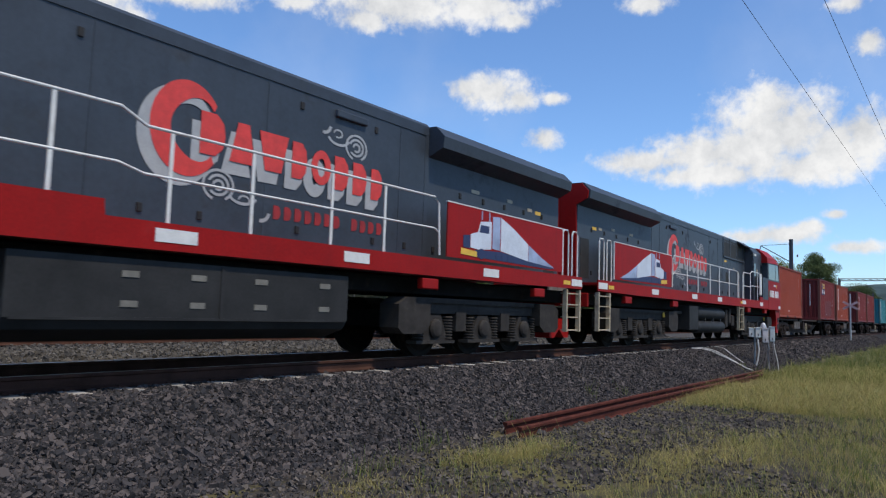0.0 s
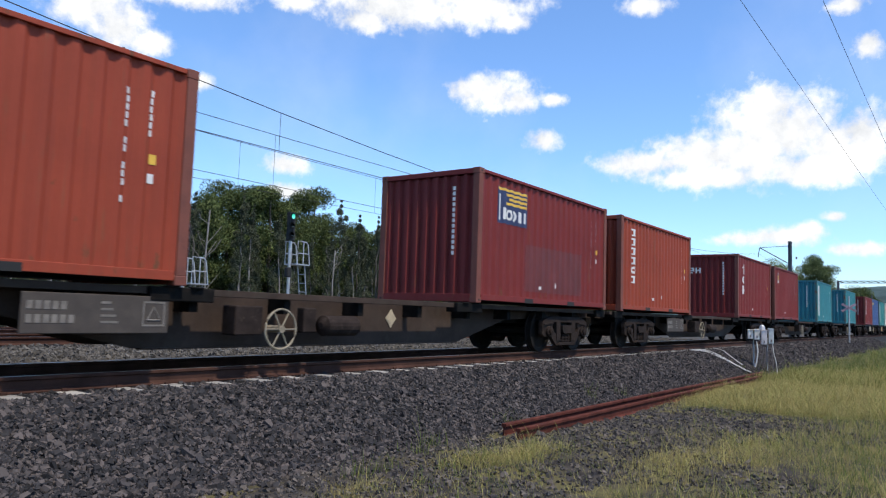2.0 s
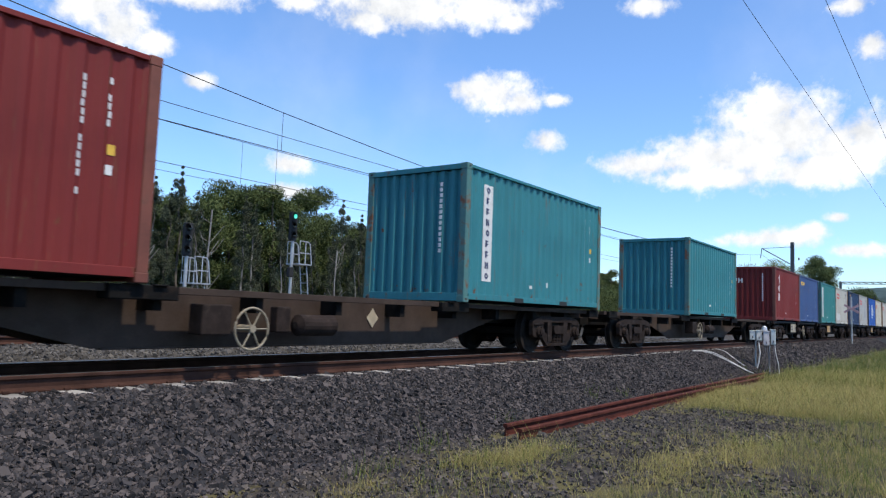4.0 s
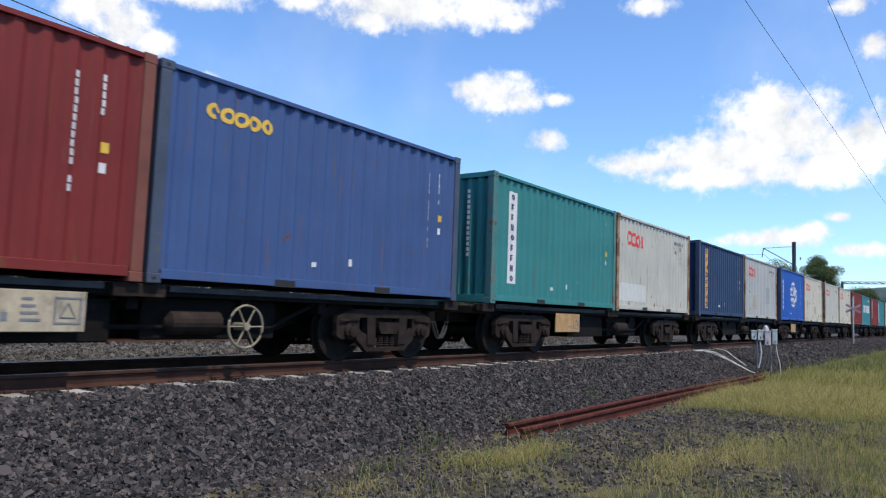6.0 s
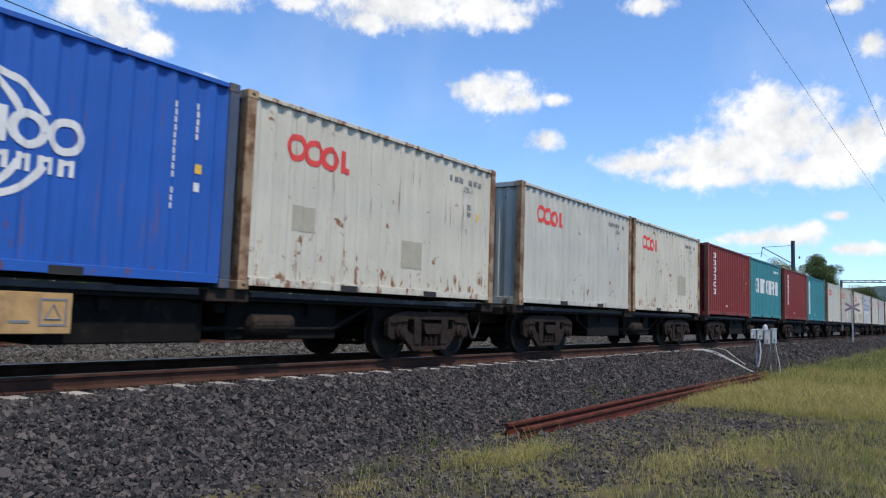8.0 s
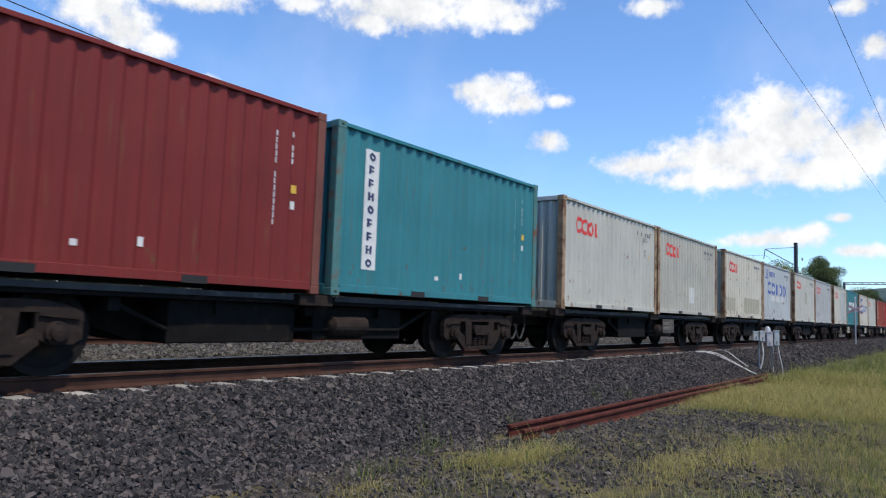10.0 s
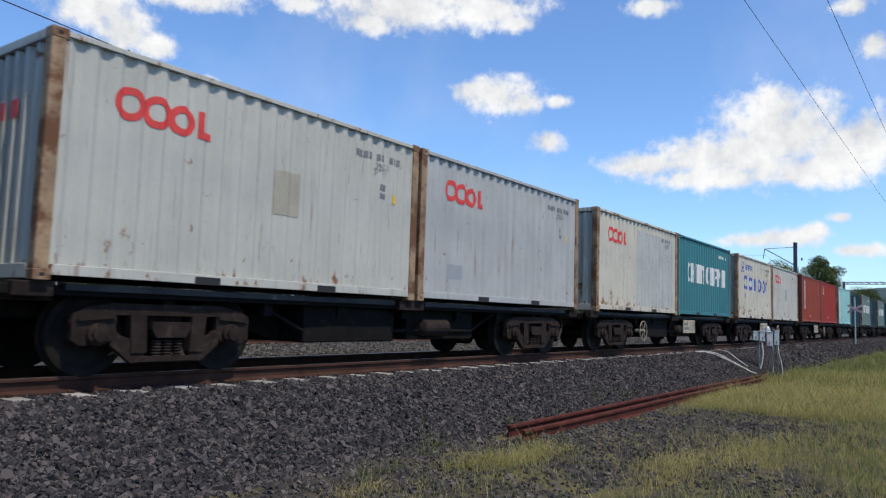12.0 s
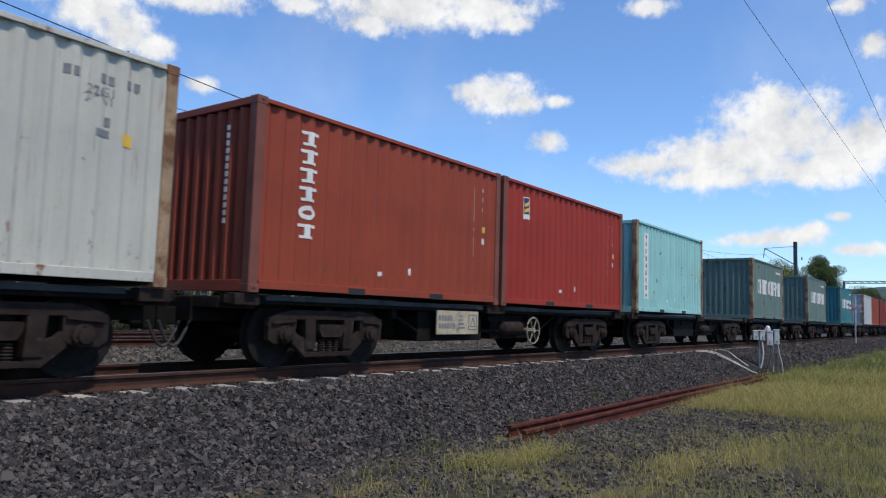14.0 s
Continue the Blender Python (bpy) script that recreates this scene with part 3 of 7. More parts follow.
def paint(name, colour, rust=0.66, streak=0.3, rough=0.6, vary=0.08, stain=RUST, runs=0.5, chips=0.10):
    """Container paint: faded, streaked, with rust chips that gather towards the lower rail."""
    mat = material(name, colour, rough, vary=vary, scale=1.1, streak=streak, stain=stain, stain_at=rust, stain_scale=3.2, soft_stain=0.05, bump=0.003, bump_scale=30, spec=0.25, runs=runs, grain=0.96)
    nt = mat.node_tree
    N, K = nt.nodes.new, nt.links.new
    bs = nt.nodes["Principled BSDF"]
    old = bs.inputs["Base Color"].links[0].from_socket
    co, info, add = N("ShaderNodeTexCoord"), N("ShaderNodeObjectInfo"), N("ShaderNodeVectorMath")
    add.operation = "MULTIPLY_ADD"
    K(info.outputs["Random"], add.inputs[0])
    add.inputs[1].default_value = (53, 31, 17)
    K(co.outputs["Object"], add.inputs[2])
    sep, nz, down, total, mix = N("ShaderNodeSeparateXYZ"), N("ShaderNodeTexNoise"), N("ShaderNodeMapRange"), N("ShaderNodeMath"), N("ShaderNodeMix")
    K(co.outputs["Object"], sep.inputs[0])
    stretch = N("ShaderNodeMapping")
    stretch.inputs["Scale"].default_value = (1.0, 1.0, 0.45)
    K(add.outputs[0], stretch.inputs["Vector"]), K(stretch.outputs[0], nz.inputs["Vector"])
    nz.inputs["Scale"].default_value, nz.inputs["Detail"].default_value, nz.inputs["Roughness"].default_value = 7.5, 8, 0.68
    for k, v in zip(("From Min", "From Max", "To Min", "To Max"), (0.0, 0.9, chips, 0.0)):
        down.inputs[k].default_value = v
    K(sep.outputs[2], down.inputs["Value"])
    total.operation = "ADD"
    K(nz.outputs["Fac"], total.inputs[0]), K(down.outputs[0], total.inputs[1])
    edge = N("ShaderNodeMapRange")
    edge.inputs["From Min"].default_value, edge.inputs["From Max"].default_value = 0.69, 0.76
    K(total.outputs[0], edge.inputs["Value"])
    mix.data_type = "RGBA"
    K(edge.outputs[0], mix.inputs["Factor"]), K(old, mix.inputs["A"])
    mix.inputs["B"].default_value = (*stain, 1)
    K(mix.outputs["Result"], bs.inputs["Base Color"])
    return mat


RUST_PALE = (0.20, 0.095, 0.045)
P_ORANGE = paint("faded_orange_red_container_paint", (0.26, 0.044, 0.020), 0.70)
P_MAROON = paint("faded_maroon_container_paint", (0.165, 0.021, 0.018), 0.70)
P_RED = paint("brick_red_container_paint", (0.28, 0.027, 0.016), 0.70)
P_RUSTRED = paint("rusty_red_container_paint", (0.25, 0.044, 0.020), 0.69)
P_TEAL = paint("teal_container_paint", (0.032, 0.180, 0.205), 0.67)
P_GREEN = paint("sea_green_container_paint", (0.033, 0.185, 0.180), 0.66, stain=(0.09, 0.24, 0.23), streak=0.2)
P_TEALDK = paint("worn_dark_teal_container_paint", (0.036, 0.165, 0.185), 0.65)
P_BLUE = paint("dull_blue_container_paint", (0.045, 0.085, 0.205), 0.69)
P_NAVY = paint("navy_container_paint", (0.019, 0.043, 0.098), 0.67)
P_COBALT = paint("bright_blue_container_paint", (0.018, 0.090, 0.36), 0.74, streak=0.15)
P_GREY = paint("dirty_pale_grey_container_paint", (0.44, 0.43, 0.375), 0.66, streak=0.22, stain=RUST_PALE, chips=0.12)
P_CREAM = paint("dirty_cream_container_paint", (0.50, 0.47, 0.385), 0.63, streak=0.24, stain=RUST_PALE, runs=0.75, chips=0.17)
P_ICE = paint("pale_blue_grey_container_paint", (0.40, 0.425, 0.425), 0.63, streak=0.22, stain=RUST_PALE, chips=0.15)
P_ASH = paint("dull_ash_grey_container_paint", (0.37, 0.375, 0.36), 0.66, streak=0.25, stain=RUST_PALE, chips=0.08)
P_AQUA = paint("pale_aqua_container_paint", (0.26, 0.50, 0.48), 0.65)
P_SAGE = paint("weathered_sage_container_paint", (0.115, 0.175, 0.155), 0.62)
P_POST_RUST = material("rusted_corner_post", (0.30, 0.20, 0.115), 0.8, vary=0.35, scale=3, stain=(0.13, 0.055, 0.024), stain_at=0.47, stain_scale=2.6, soft_stain=0.12, streak=0.3)
P_POST_RED = material("worn_red_corner_post", (0.16, 0.046, 0.028), 0.7, vary=0.2, scale=3, stain=(0.12, 0.05, 0.035), stain_at=0.58, stain_scale=3)
P_POST_TEAL = material("rusty_teal_corner_post", (0.06, 0.17, 0.16), 0.75, vary=0.2, scale=3, stain=(0.14, 0.065, 0.035), stain_at=0.52, stain_scale=3)
P_POST_BLUE = material("worn_blue_corner_post", (0.045, 0.062, 0.10), 0.7, vary=0.2, scale=3, stain=(0.12, 0.08, 0.05), stain_at=0.58, stain_scale=3)


# ---- container emblems: plain shapes in the owners' colours ----
def rings_red(c):
    emblem(c, [("r", 0.91, 2.00, 0.19, 0.19, 0.085), ("r", 1.25, 1.98, 0.19, 0.19, 0.085), ("r", 1.57, 1.96, 0.18, 0.18, 0.085), ("b", 1.78, 1.80, 0.08, 0.33), ("b", 1.86, 1.80, 0.12, 0.09)],
           M_REDMARK, label="red ring emblem")
    for y, w in ((-0.55, 0.16), (-0.25, 0.16), (0.05, 0.16), (0.33, 0.10)):
        part("end_emblem", boxes((0.010, 0.016, y, y + w, 1.72, 1.92)), M_REDMARK, c)


def slab(x, z, w, h):
    """A slab-ended plain stroke."""
    return [("b", x, z + h * 0.78, w, h * 0.22), ("b", x + w * 0.34, z + h * 0.2, w * 0.32, h * 0.6), ("b", x + w * 0.12, z, w * 0.76, h * 0.2)]


def column_white(c):
    s = []
    for i in range(6):
        z = 2.10 - i * 0.262
        s += [("r", 1.0, z + 0.1, 0.155, 0.10, 0.065)] if i == 4 else slab(0.84, z, 0.32, 0.2)
    emblem(c, s, M_WHITE, label="white column of block shapes")


def tall_white(c):
    emblem(c, [("b", 0.97, 1.82, 0.075, 0.40), ("b", 0.90, 2.06, 0.24, 0.055), ("b", 1.0, 1.82, 0.15, 0.055), ("r", 1.02, 1.58, 0.12, 0.155, 0.06), ("b", 0.90, 1.56, 0.22, 0.045),
               ("b", 0.90, 0.98, 0.09, 0.36), ("b", 1.06, 0.98, 0.09, 0.36), ("b", 0.99, 1.12, 0.07, 0.08)], M_WHITE, label="white tall shapes")
    stem = ((0.92, 0.97, 1.80, 2.14), (0.86, 1.02, 2.02, 2.06), (0.82, 0.96, 1.80, 1.84))
    bowl = ((0.70, 0.76, 1.80, 2.03), (0.55, 0.61, 1.88, 2.03), (0.61, 0.70, 1.80, 1.84), (0.61, 0.70, 1.90, 1.94), (0.61, 0.70, 1.99, 2.03))
    pair = ((0.43, 0.49, 1.80, 2.03), (0.28, 0.34, 1.80, 2.03), (0.34, 0.43, 1.90, 1.95))
    for shape in (stem, bowl, pair):
        part("end_emblem", boxes(*[(0.008 - 0.0004 * k, 0.014, y0, y1, z0, z1) for k, (y0, y1, z0, z1) in enumerate(shape)]), M_WHITE, c)


def banner(c):
    marks(c, [(0.72, 1.62, 1.25, 0.72)], M_NAVYMARK, "banner", "dark blue banner with yellow stripes", y=SIDE + 0.001)
    marks(c, [(0.74, 2.28, 1.21, 0.05), (1.1, 2.19, 0.85, 0.05), (1.2, 2.10, 0.75, 0.05), (1.1, 2.01, 0.85, 0.05)], M_YELLOW, "stripes", y=SIDE - 0.003)
    emblem(c, [("b", 0.80, 1.68, 0.07, 0.52), ("b", 0.95, 1.70, 0.09, 0.24)] + [("r", 1.2 + 0.2 * i, 1.81, 0.09, 0.11, 0.05) for i in range(2)] + [("b", 1.54, 1.70, 0.06, 0.22), ("b", 1.66, 1.70, 0.06, 0.22), ("b", 1.78, 1.70, 0.06, 0.22)],
           M_WHITE, y=SIDE - 0.003)
    part("repaired_panel", conform(boxes((1.9, 4.6, SIDE - 0.001, SIDE + 0.003, 0.30, 1.28))), material("darker_red_repair", (0.13, 0.020, 0.018), 0.6, vary=0.2, scale=2, streak=0.3), c, "darker repainted panel")


def small_badge(c):
    marks(c, [(0.88, 1.83, 0.26, 0.46)], M_WHITE, "badge", "small white and blue badge")
    marks(c, [(0.90, 1.93, 0.22, 0.34)], M_NAVYMARK, "badge_field", y=SIDE - 0.002)
    emblem(c, [("p", [(0.92, 2.08), (1.10, 2.16), (1.10, 2.24), (0.92, 2.15)]), ("p", [(0.92, 1.96), (1.10, 2.03), (1.10, 2.11), (0.92, 2.03)])], M_YELLOW, y=SIDE - 0.004)


def yellow_row(c):
    emblem(c, [("a", 0.76, 2.15, 0.10, 0.10, 0.055, 0, 300)] + [("r", 0.98 + 0.21 * i, 2.14, 0.105, 0.10, 0.055) for i in range(4)], M_YELLOW, label="yellow ring row")


def strip(c, ground_mat, glyph, x, w, z0, z1, n, label):
    marks(c, [(x, z0, w, z1 - z0)], ground_mat, "strip", label)
    h = (z1 - z0) / n
    sh = []
    for i in range(n):
        z = z0 + i * h + h * 0.18
        q = i % 4
        if q == 0:
            sh.append(("r", x + w / 2, z + h * 0.32, w * 0.30, h * 0.32, w * 0.13))
        elif q == 1:
            sh += [("b", x + w * 0.2, z, w * 0.15, h * 0.62), ("b", x + w * 0.62, z, w * 0.15, h * 0.62), ("b", x + w * 0.2, z + h * 0.25, w * 0.5, h * 0.13)]
        else:
            sh += [("b", x + w * 0.2, z, w * 0.16, h * 0.62), ("b", x + w * 0.2, z + h * 0.48, w * 0.5, h * 0.14), ("b", x + w * 0.2, z + h * 0.2, w * 0.5, h * 0.12)]
    emblem(c, sh, glyph, y=SIDE - 0.003)


def globe(c):
    s = [("a", 3.62, 1.36, 0.66, 0.66, 0.075, 25, 155), ("a", 3.62, 1.36, 0.66, 0.66, 0.075, 205, 335), ("a", 3.40, 1.30, 0.62, 0.72, 0.07, 20, 80), ("a", 3.84, 1.30, 0.62, 0.72, 0.07, 100, 160),
         ("a", 3.40, 1.40, 0.62, 0.72, 0.07, 285, 335), ("a", 3.84, 1.40, 0.62, 0.72, 0.07, 205, 255)]
    s += [("r", 2.98, 1.49, 0.20, 0.20, 0.085), ("r", 3.36, 1.47, 0.20, 0.20, 0.085), ("b", 3.60, 1.28, 0.22, 0.36), ("r", 4.02, 1.45, 0.20, 0.20, 0.085), ("r", 4.40, 1.44, 0.20, 0.20, 0.085)]
    for i in range(8):
        x = 2.84 + i * 0.215
        s += [("b", x, 1.02, 0.055, 0.18), ("b", x, 1.14, 0.15, 0.05), ("b", x + 0.10, 1.02, 0.05, 0.18)]
    s = [(q[0], 3.18 + (q[1] - 3.62) * 0.98, 1.38 + (q[2] - 1.36) * 0.98) + tuple(v * 0.98 for v in q[3:6]) + q[6:] for q in s]
    emblem(c, s, M_WHITE, label="white globe emblem")
    g = []
    for i in range(6):
        z = 1.98 - i * 0.255
        g += [("b", 0.52, z, 0.20, 0.035), ("b", 0.52, z - 0.09, 0.20, 0.03), ("b", 0.605, z - 0.15, 0.035, 0.20), ("b", 0.52, z - 0.16, 0.03, 0.16), ("b", 0.69, z - 0.16, 0.03, 0.16)]
    emblem(c, g, M_WHITE, name="column_mark")


def big_blue(c):
    s = [("a", 1.36, 1.50, 0.31, 0.30, 0.12, 45, 315), ("r", 2.18, 1.48, 0.31, 0.29, 0.12), ("b", 2.76, 1.22, 0.36, 0.50),
         ("r", 3.76, 1.47, 0.30, 0.28, 0.12), ("r", 4.56, 1.46, 0.30, 0.28, 0.12)]
    s += [("r", 0.86, 2.17, 0.16, 0.17, 0.03), ("b", 0.845, 1.98, 0.03, 0.36), ("p", [(0.87, 2.04), (0.97, 2.04), (0.87, 2.28)])]
    s += [("b", 0.52 + 0.14 * i, 1.90, 0.10, 0.08) for i in range(5)]
    for i in range(4):
        x = 1.30 + i * 0.29
        s += [("b", x, 2.20, 0.22, 0.035), ("b", x, 2.10, 0.22, 0.03), ("b", x + 0.09, 2.0, 0.035, 0.26), ("b", x, 2.0, 0.03, 0.2), ("b", x + 0.19, 2.0, 0.03, 0.2)]
    emblem(c, s, M_BLUEMARK, label="faded blue emblem shapes")


def wide_white(c):
    """Tall narrow plates in two runs, some notched, some slim."""
    s = []
    for k, (x, w) in enumerate(((0.98, 0.34), (1.40, 0.34), (1.82, 0.13), (2.02, 0.36), (2.46, 0.38), (3.06, 0.32), (3.44, 0.34), (3.86, 0.13), (4.06, 0.32), (4.46, 0.32), (4.86, 0.13), (5.04, 0.34))):
        z, h = 1.12, 0.64
        if w < 0.2:
            s.append(("b", x, z, w, h))
        elif k in (0, 5):
            s.append(("a", x + w / 2, z + h / 2, w / 2, h / 2, 0.12, 50, 310))
        elif k in (8, 9):
            s += [("b", x, z, 0.12, h), ("r", x + 0.16, z + h * 0.70, 0.17, h * 0.30, 0.10)]
        else:
            s += [("b", x, z, 0.12, h), ("b", x + w - 0.12, z, 0.12, h), ("b", x + 0.11, z + h * (0.42 if k % 2 else 0.74), w - 0.22, 0.14)]
    emblem(c, s, M_WHITE, label="white row of block shapes")


def patches(c, rows, mat, name="paint_patch"):
    for r in rows:
        marks(c, [r], mat, name, y=SIDE + 0.0015)


def load(u, paint_mat, post_mat, label, emblems=(), code=None, seed=1):
    c = container(paint_mat, post_mat, label)
    for e in emblems:
        e(c)
    if code == "flat":
        codes_flat(c, M_GREYMARK, seed)
    elif wide_white in emblems:
        codes_flat(c, M_WHITE, seed, False)
    else:
        codes(c, code or M_WHITE, seed=seed)
    MOVERS.append((c, u, DECK, 0))
    return c


PR, PRU, PT, PB = P_POST_RED, P_POST_RUST, P_POST_TEAL, P_POST_BLUE
TAIL = "riding on a flat wagon"


def dong(c):
    strip(c, M_WHITE, M_NAVYMARK, 0.66, 0.30, 0.42, 2.28, 9, "white strip with dark shapes")


def raffles(c):
    strip(c, material("orange_strip_paint", (0.62, 0.30, 0.06), 0.6, vary=0.15, scale=6), M_NAVYMARK, 0.74, 0.36, 0.28, 2.36, 8, "orange strip with dark shapes")


load(36.81, P_ORANGE, PR, "faded orange-red corrugated container " + TAIL, seed=1)
load(49.12, P_MAROON, PR, "maroon container with a blue and yellow banner", [banner], seed=2)
load(56.17, P_ORANGE, PR, "orange-red container with a white column of shapes", [column_white], seed=3)
load(68.49, P_MAROON, PR, "maroon container with tall white shapes", [tall_white], seed=4)
load(75.43, P_MAROON, PR, "maroon container with a small badge", [small_badge], seed=5)
load(87.77, P_TEAL, PT, "teal container with a white strip of shapes", [dong], seed=6)
load(100.95, P_TEAL, PT, "scuffed teal corrugated container " + TAIL, seed=7)
load(114.23, P_MAROON, PR, "maroon container with tall white shapes, scuffed", [tall_white], seed=8)
load(120.34, P_BLUE, PB, "dull blue container with a yellow ring row", [yellow_row], seed=9)
load(127.55, P_GREEN, PT, "dented sea-green container with a white strip", [dong], seed=10)
c = load(133.70, P_GREY, PRU, "dirty pale grey container with red rings and rusty posts", [rings_red], "flat", 11)
patches(c, [(0.25, 0.28, 1.9, 0.48)], M_PATCH_W)
load(140.82, P_NAVY, PB, "navy container with an orange strip of shapes", [raffles], seed=12)
c = load(147.00, P_ASH, PRU, "pale grey container with red rings and a grey patch", [rings_red], "flat", 13)
patches(c, [(3.95, 0.72, 0.62, 0.72)], M_PATCH_G)
patches(c, [(1.55, 0.40, 0.60, 0.62)], M_PATCH_T, "tan_patch")
load(154.00, P_COBALT, PB, "bright blue container with a white globe emblem", [globe], seed=14)
c = load(160.18, P_CREAM, PRU, "cream container with red rings, chipped and rusty", [rings_red], "flat", 15)
patches(c, [(3.3, 0.5, 0.5, 0.45), (0.9, 0.85, 0.4, 0.35)], M_PATCH_T)
c = load(167.26, P_GREY, PRU, "pale grey container with red rings " + TAIL, [rings_red], "flat", 16)
c = load(173.48, P_CREAM, PRU, "cream container with red rings and a grey patch", [rings_red], "flat", 17)
patches(c, [(3.8, 0.6, 0.8, 0.6)], M_PATCH_T)
load(180.52, P_MAROON, PR, "maroon container with a white column of shapes", [column_white], seed=18)
load(186.70, P_TEAL, PT, "teal container with a wide white row of shapes", [wide_white], seed=19)
load(193.70, P_MAROON, PR, "maroon container with a white column of shapes, dull", [column_white], seed=20)
load(200.00, P_TEAL, PT, "rust-streaked teal container with a white strip", [dong], seed=21)
c = load(207.26, P_GREY, PRU, "pale grey container with red rings and corrugated end", [rings_red], "flat", 22)
c = load(213.45, material("dirty_beige_container_paint", (0.38, 0.36, 0.30), 0.6, vary=0.10, scale=1.3, grain=0.96, runs=0.4, streak=0.3, stain=RUST, stain_at=0.66, stain_scale=3.2, soft_stain=0.05), PRU, "dirty beige container with red rings", [rings_red], "flat", 23)
patches(c, [(3.05, 0.42, 0.42, 0.52)], M_PATCH_W)
c = load(220.54, P_CREAM, PRU, "cream container with red rings, stained", [rings_red], "flat", 24)
patches(c, [(2.9, 0.25, 2.7, 0.62), (0.2, 0.3, 1.5, 0.5)], M_PATCH_T)
c = load(226.70, P_ICE, PRU, "pale blue-grey container with faded blue emblem shapes", [big_blue], "flat", 25)
patches(c, [(2.16, 1.26, 0.36, 0.30), (3.42, 1.28, 0.52, 0.32), (1.75, 0.93, 0.75, 0.22), (2.7, 0.9, 0.75, 0.26), (3.82, 0.94, 0.48, 0.24)], M_PATCH_W)
c = load(233.68, P_GREY, PRU, "pale grey container with red rings and a faint patch", [rings_red], "flat", 26)
patches(c, [(3.0, 1.05, 0.45, 0.6)], M_PATCH_T)
c = load(239.82, P_ASH, PRU, "pale grey container with red rings and stickers", [rings_red], "flat", 27)
patches(c, [(0.9, 0.42, 0.42, 0.26)], M_PATCH_G)
c = load(246.93, P_CREAM, PRU, "cream container with red rings, half repainted", [rings_red], "flat", 28)
patches(c, [(2.8, 0.2, 3.0, 2.1)], material("pale_repaint", (0.42, 0.42, 0.39), 0.6, vary=0.1, scale=1.5, streak=0.3, stain=RUST, stain_at=0.68, stain_scale=3, soft_stain=0.05))
load(253.10, P_TEALDK, PT, "worn teal container with a wide white row of shapes", [wide_white], seed=29)
c = load(260.25, P_CREAM, PRU, "rust-spotted cream container with faded blue shapes", [big_blue], "flat", 30)
patches(c, [(1.95, 1.38, 0.7, 0.3), (2.5, 1.1, 0.35, 0.3)], M_PATCH_W)
c = load(266.41, P_GREY, PRU, "pale grey container with red rings and a grey square", [rings_red], "flat", 31)
patches(c, [(2.9, 1.0, 0.5, 0.55)], M_PATCH_G)
load(273.62, P_RUSTRED, PR, "rusty red container with a white column of shapes", [column_white], seed=32)
load(279.80, P_RED, PR, "brick red container with a small badge", [small_badge], seed=33)
c = load(286.87, P_AQUA, PRU, "pale aqua container with a white strip, rusty posts", [dong], seed=34)
load(299.95, P_SAGE, PRU, "weathered sage container with a white row of shapes", [wide_white], seed=35)
load(312.6, P_SAGE, PRU, "weathered sage container with white shapes", [wide_white], seed=36)
load(325.0, P_TEALDK, PT, "dark teal container with white shapes", [wide_white], seed=37)
for u, pm, pp, lb in ((338.4, P_ICE, PRU, "pale blue-grey"), (344.6, P_RUSTRED, PR, "rusty red"), (351.6, P_MAROON, PR, "maroon"), (357.8, P_GREY, PRU, "pale grey"), (364.8, P_CREAM, PRU, "cream"),
                      (371.0, P_TEAL, PT, "teal"), (378.0, P_GREY, PRU, "pale grey"), (384.2, P_MAROON, PR, "maroon"), (391.2, P_CREAM, PRU, "cream"), (397.4, P_BLUE, PB, "blue")):
    load(u, pm, pp, lb + " corrugated container far down the train", seed=40)


# ---- wagons ----
AXLE_R = 0.46


def wheelset(r=AXLE_R):
    bm = bmesh.new()
    for s in (-1, 1):
        y = s * 0.755
        prof = [(0.10, -0.075), (r * 0.78, -0.045), (r * 0.84, -0.068), (r, -0.068), (r, 0.040), (r + 0.028, 0.046), (r + 0.028, 0.070), (r * 0.86, 0.070), (r * 0.80, 0.035), (0.12, 0.055)]
        lathe(bm, [(a, b if s < 0 else -b) for a, b in prof], 32, "y", (0, y, 0))
    lathe(bm, [(0.075, -1.06), (0.075, 1.06)], 14)
    return bm


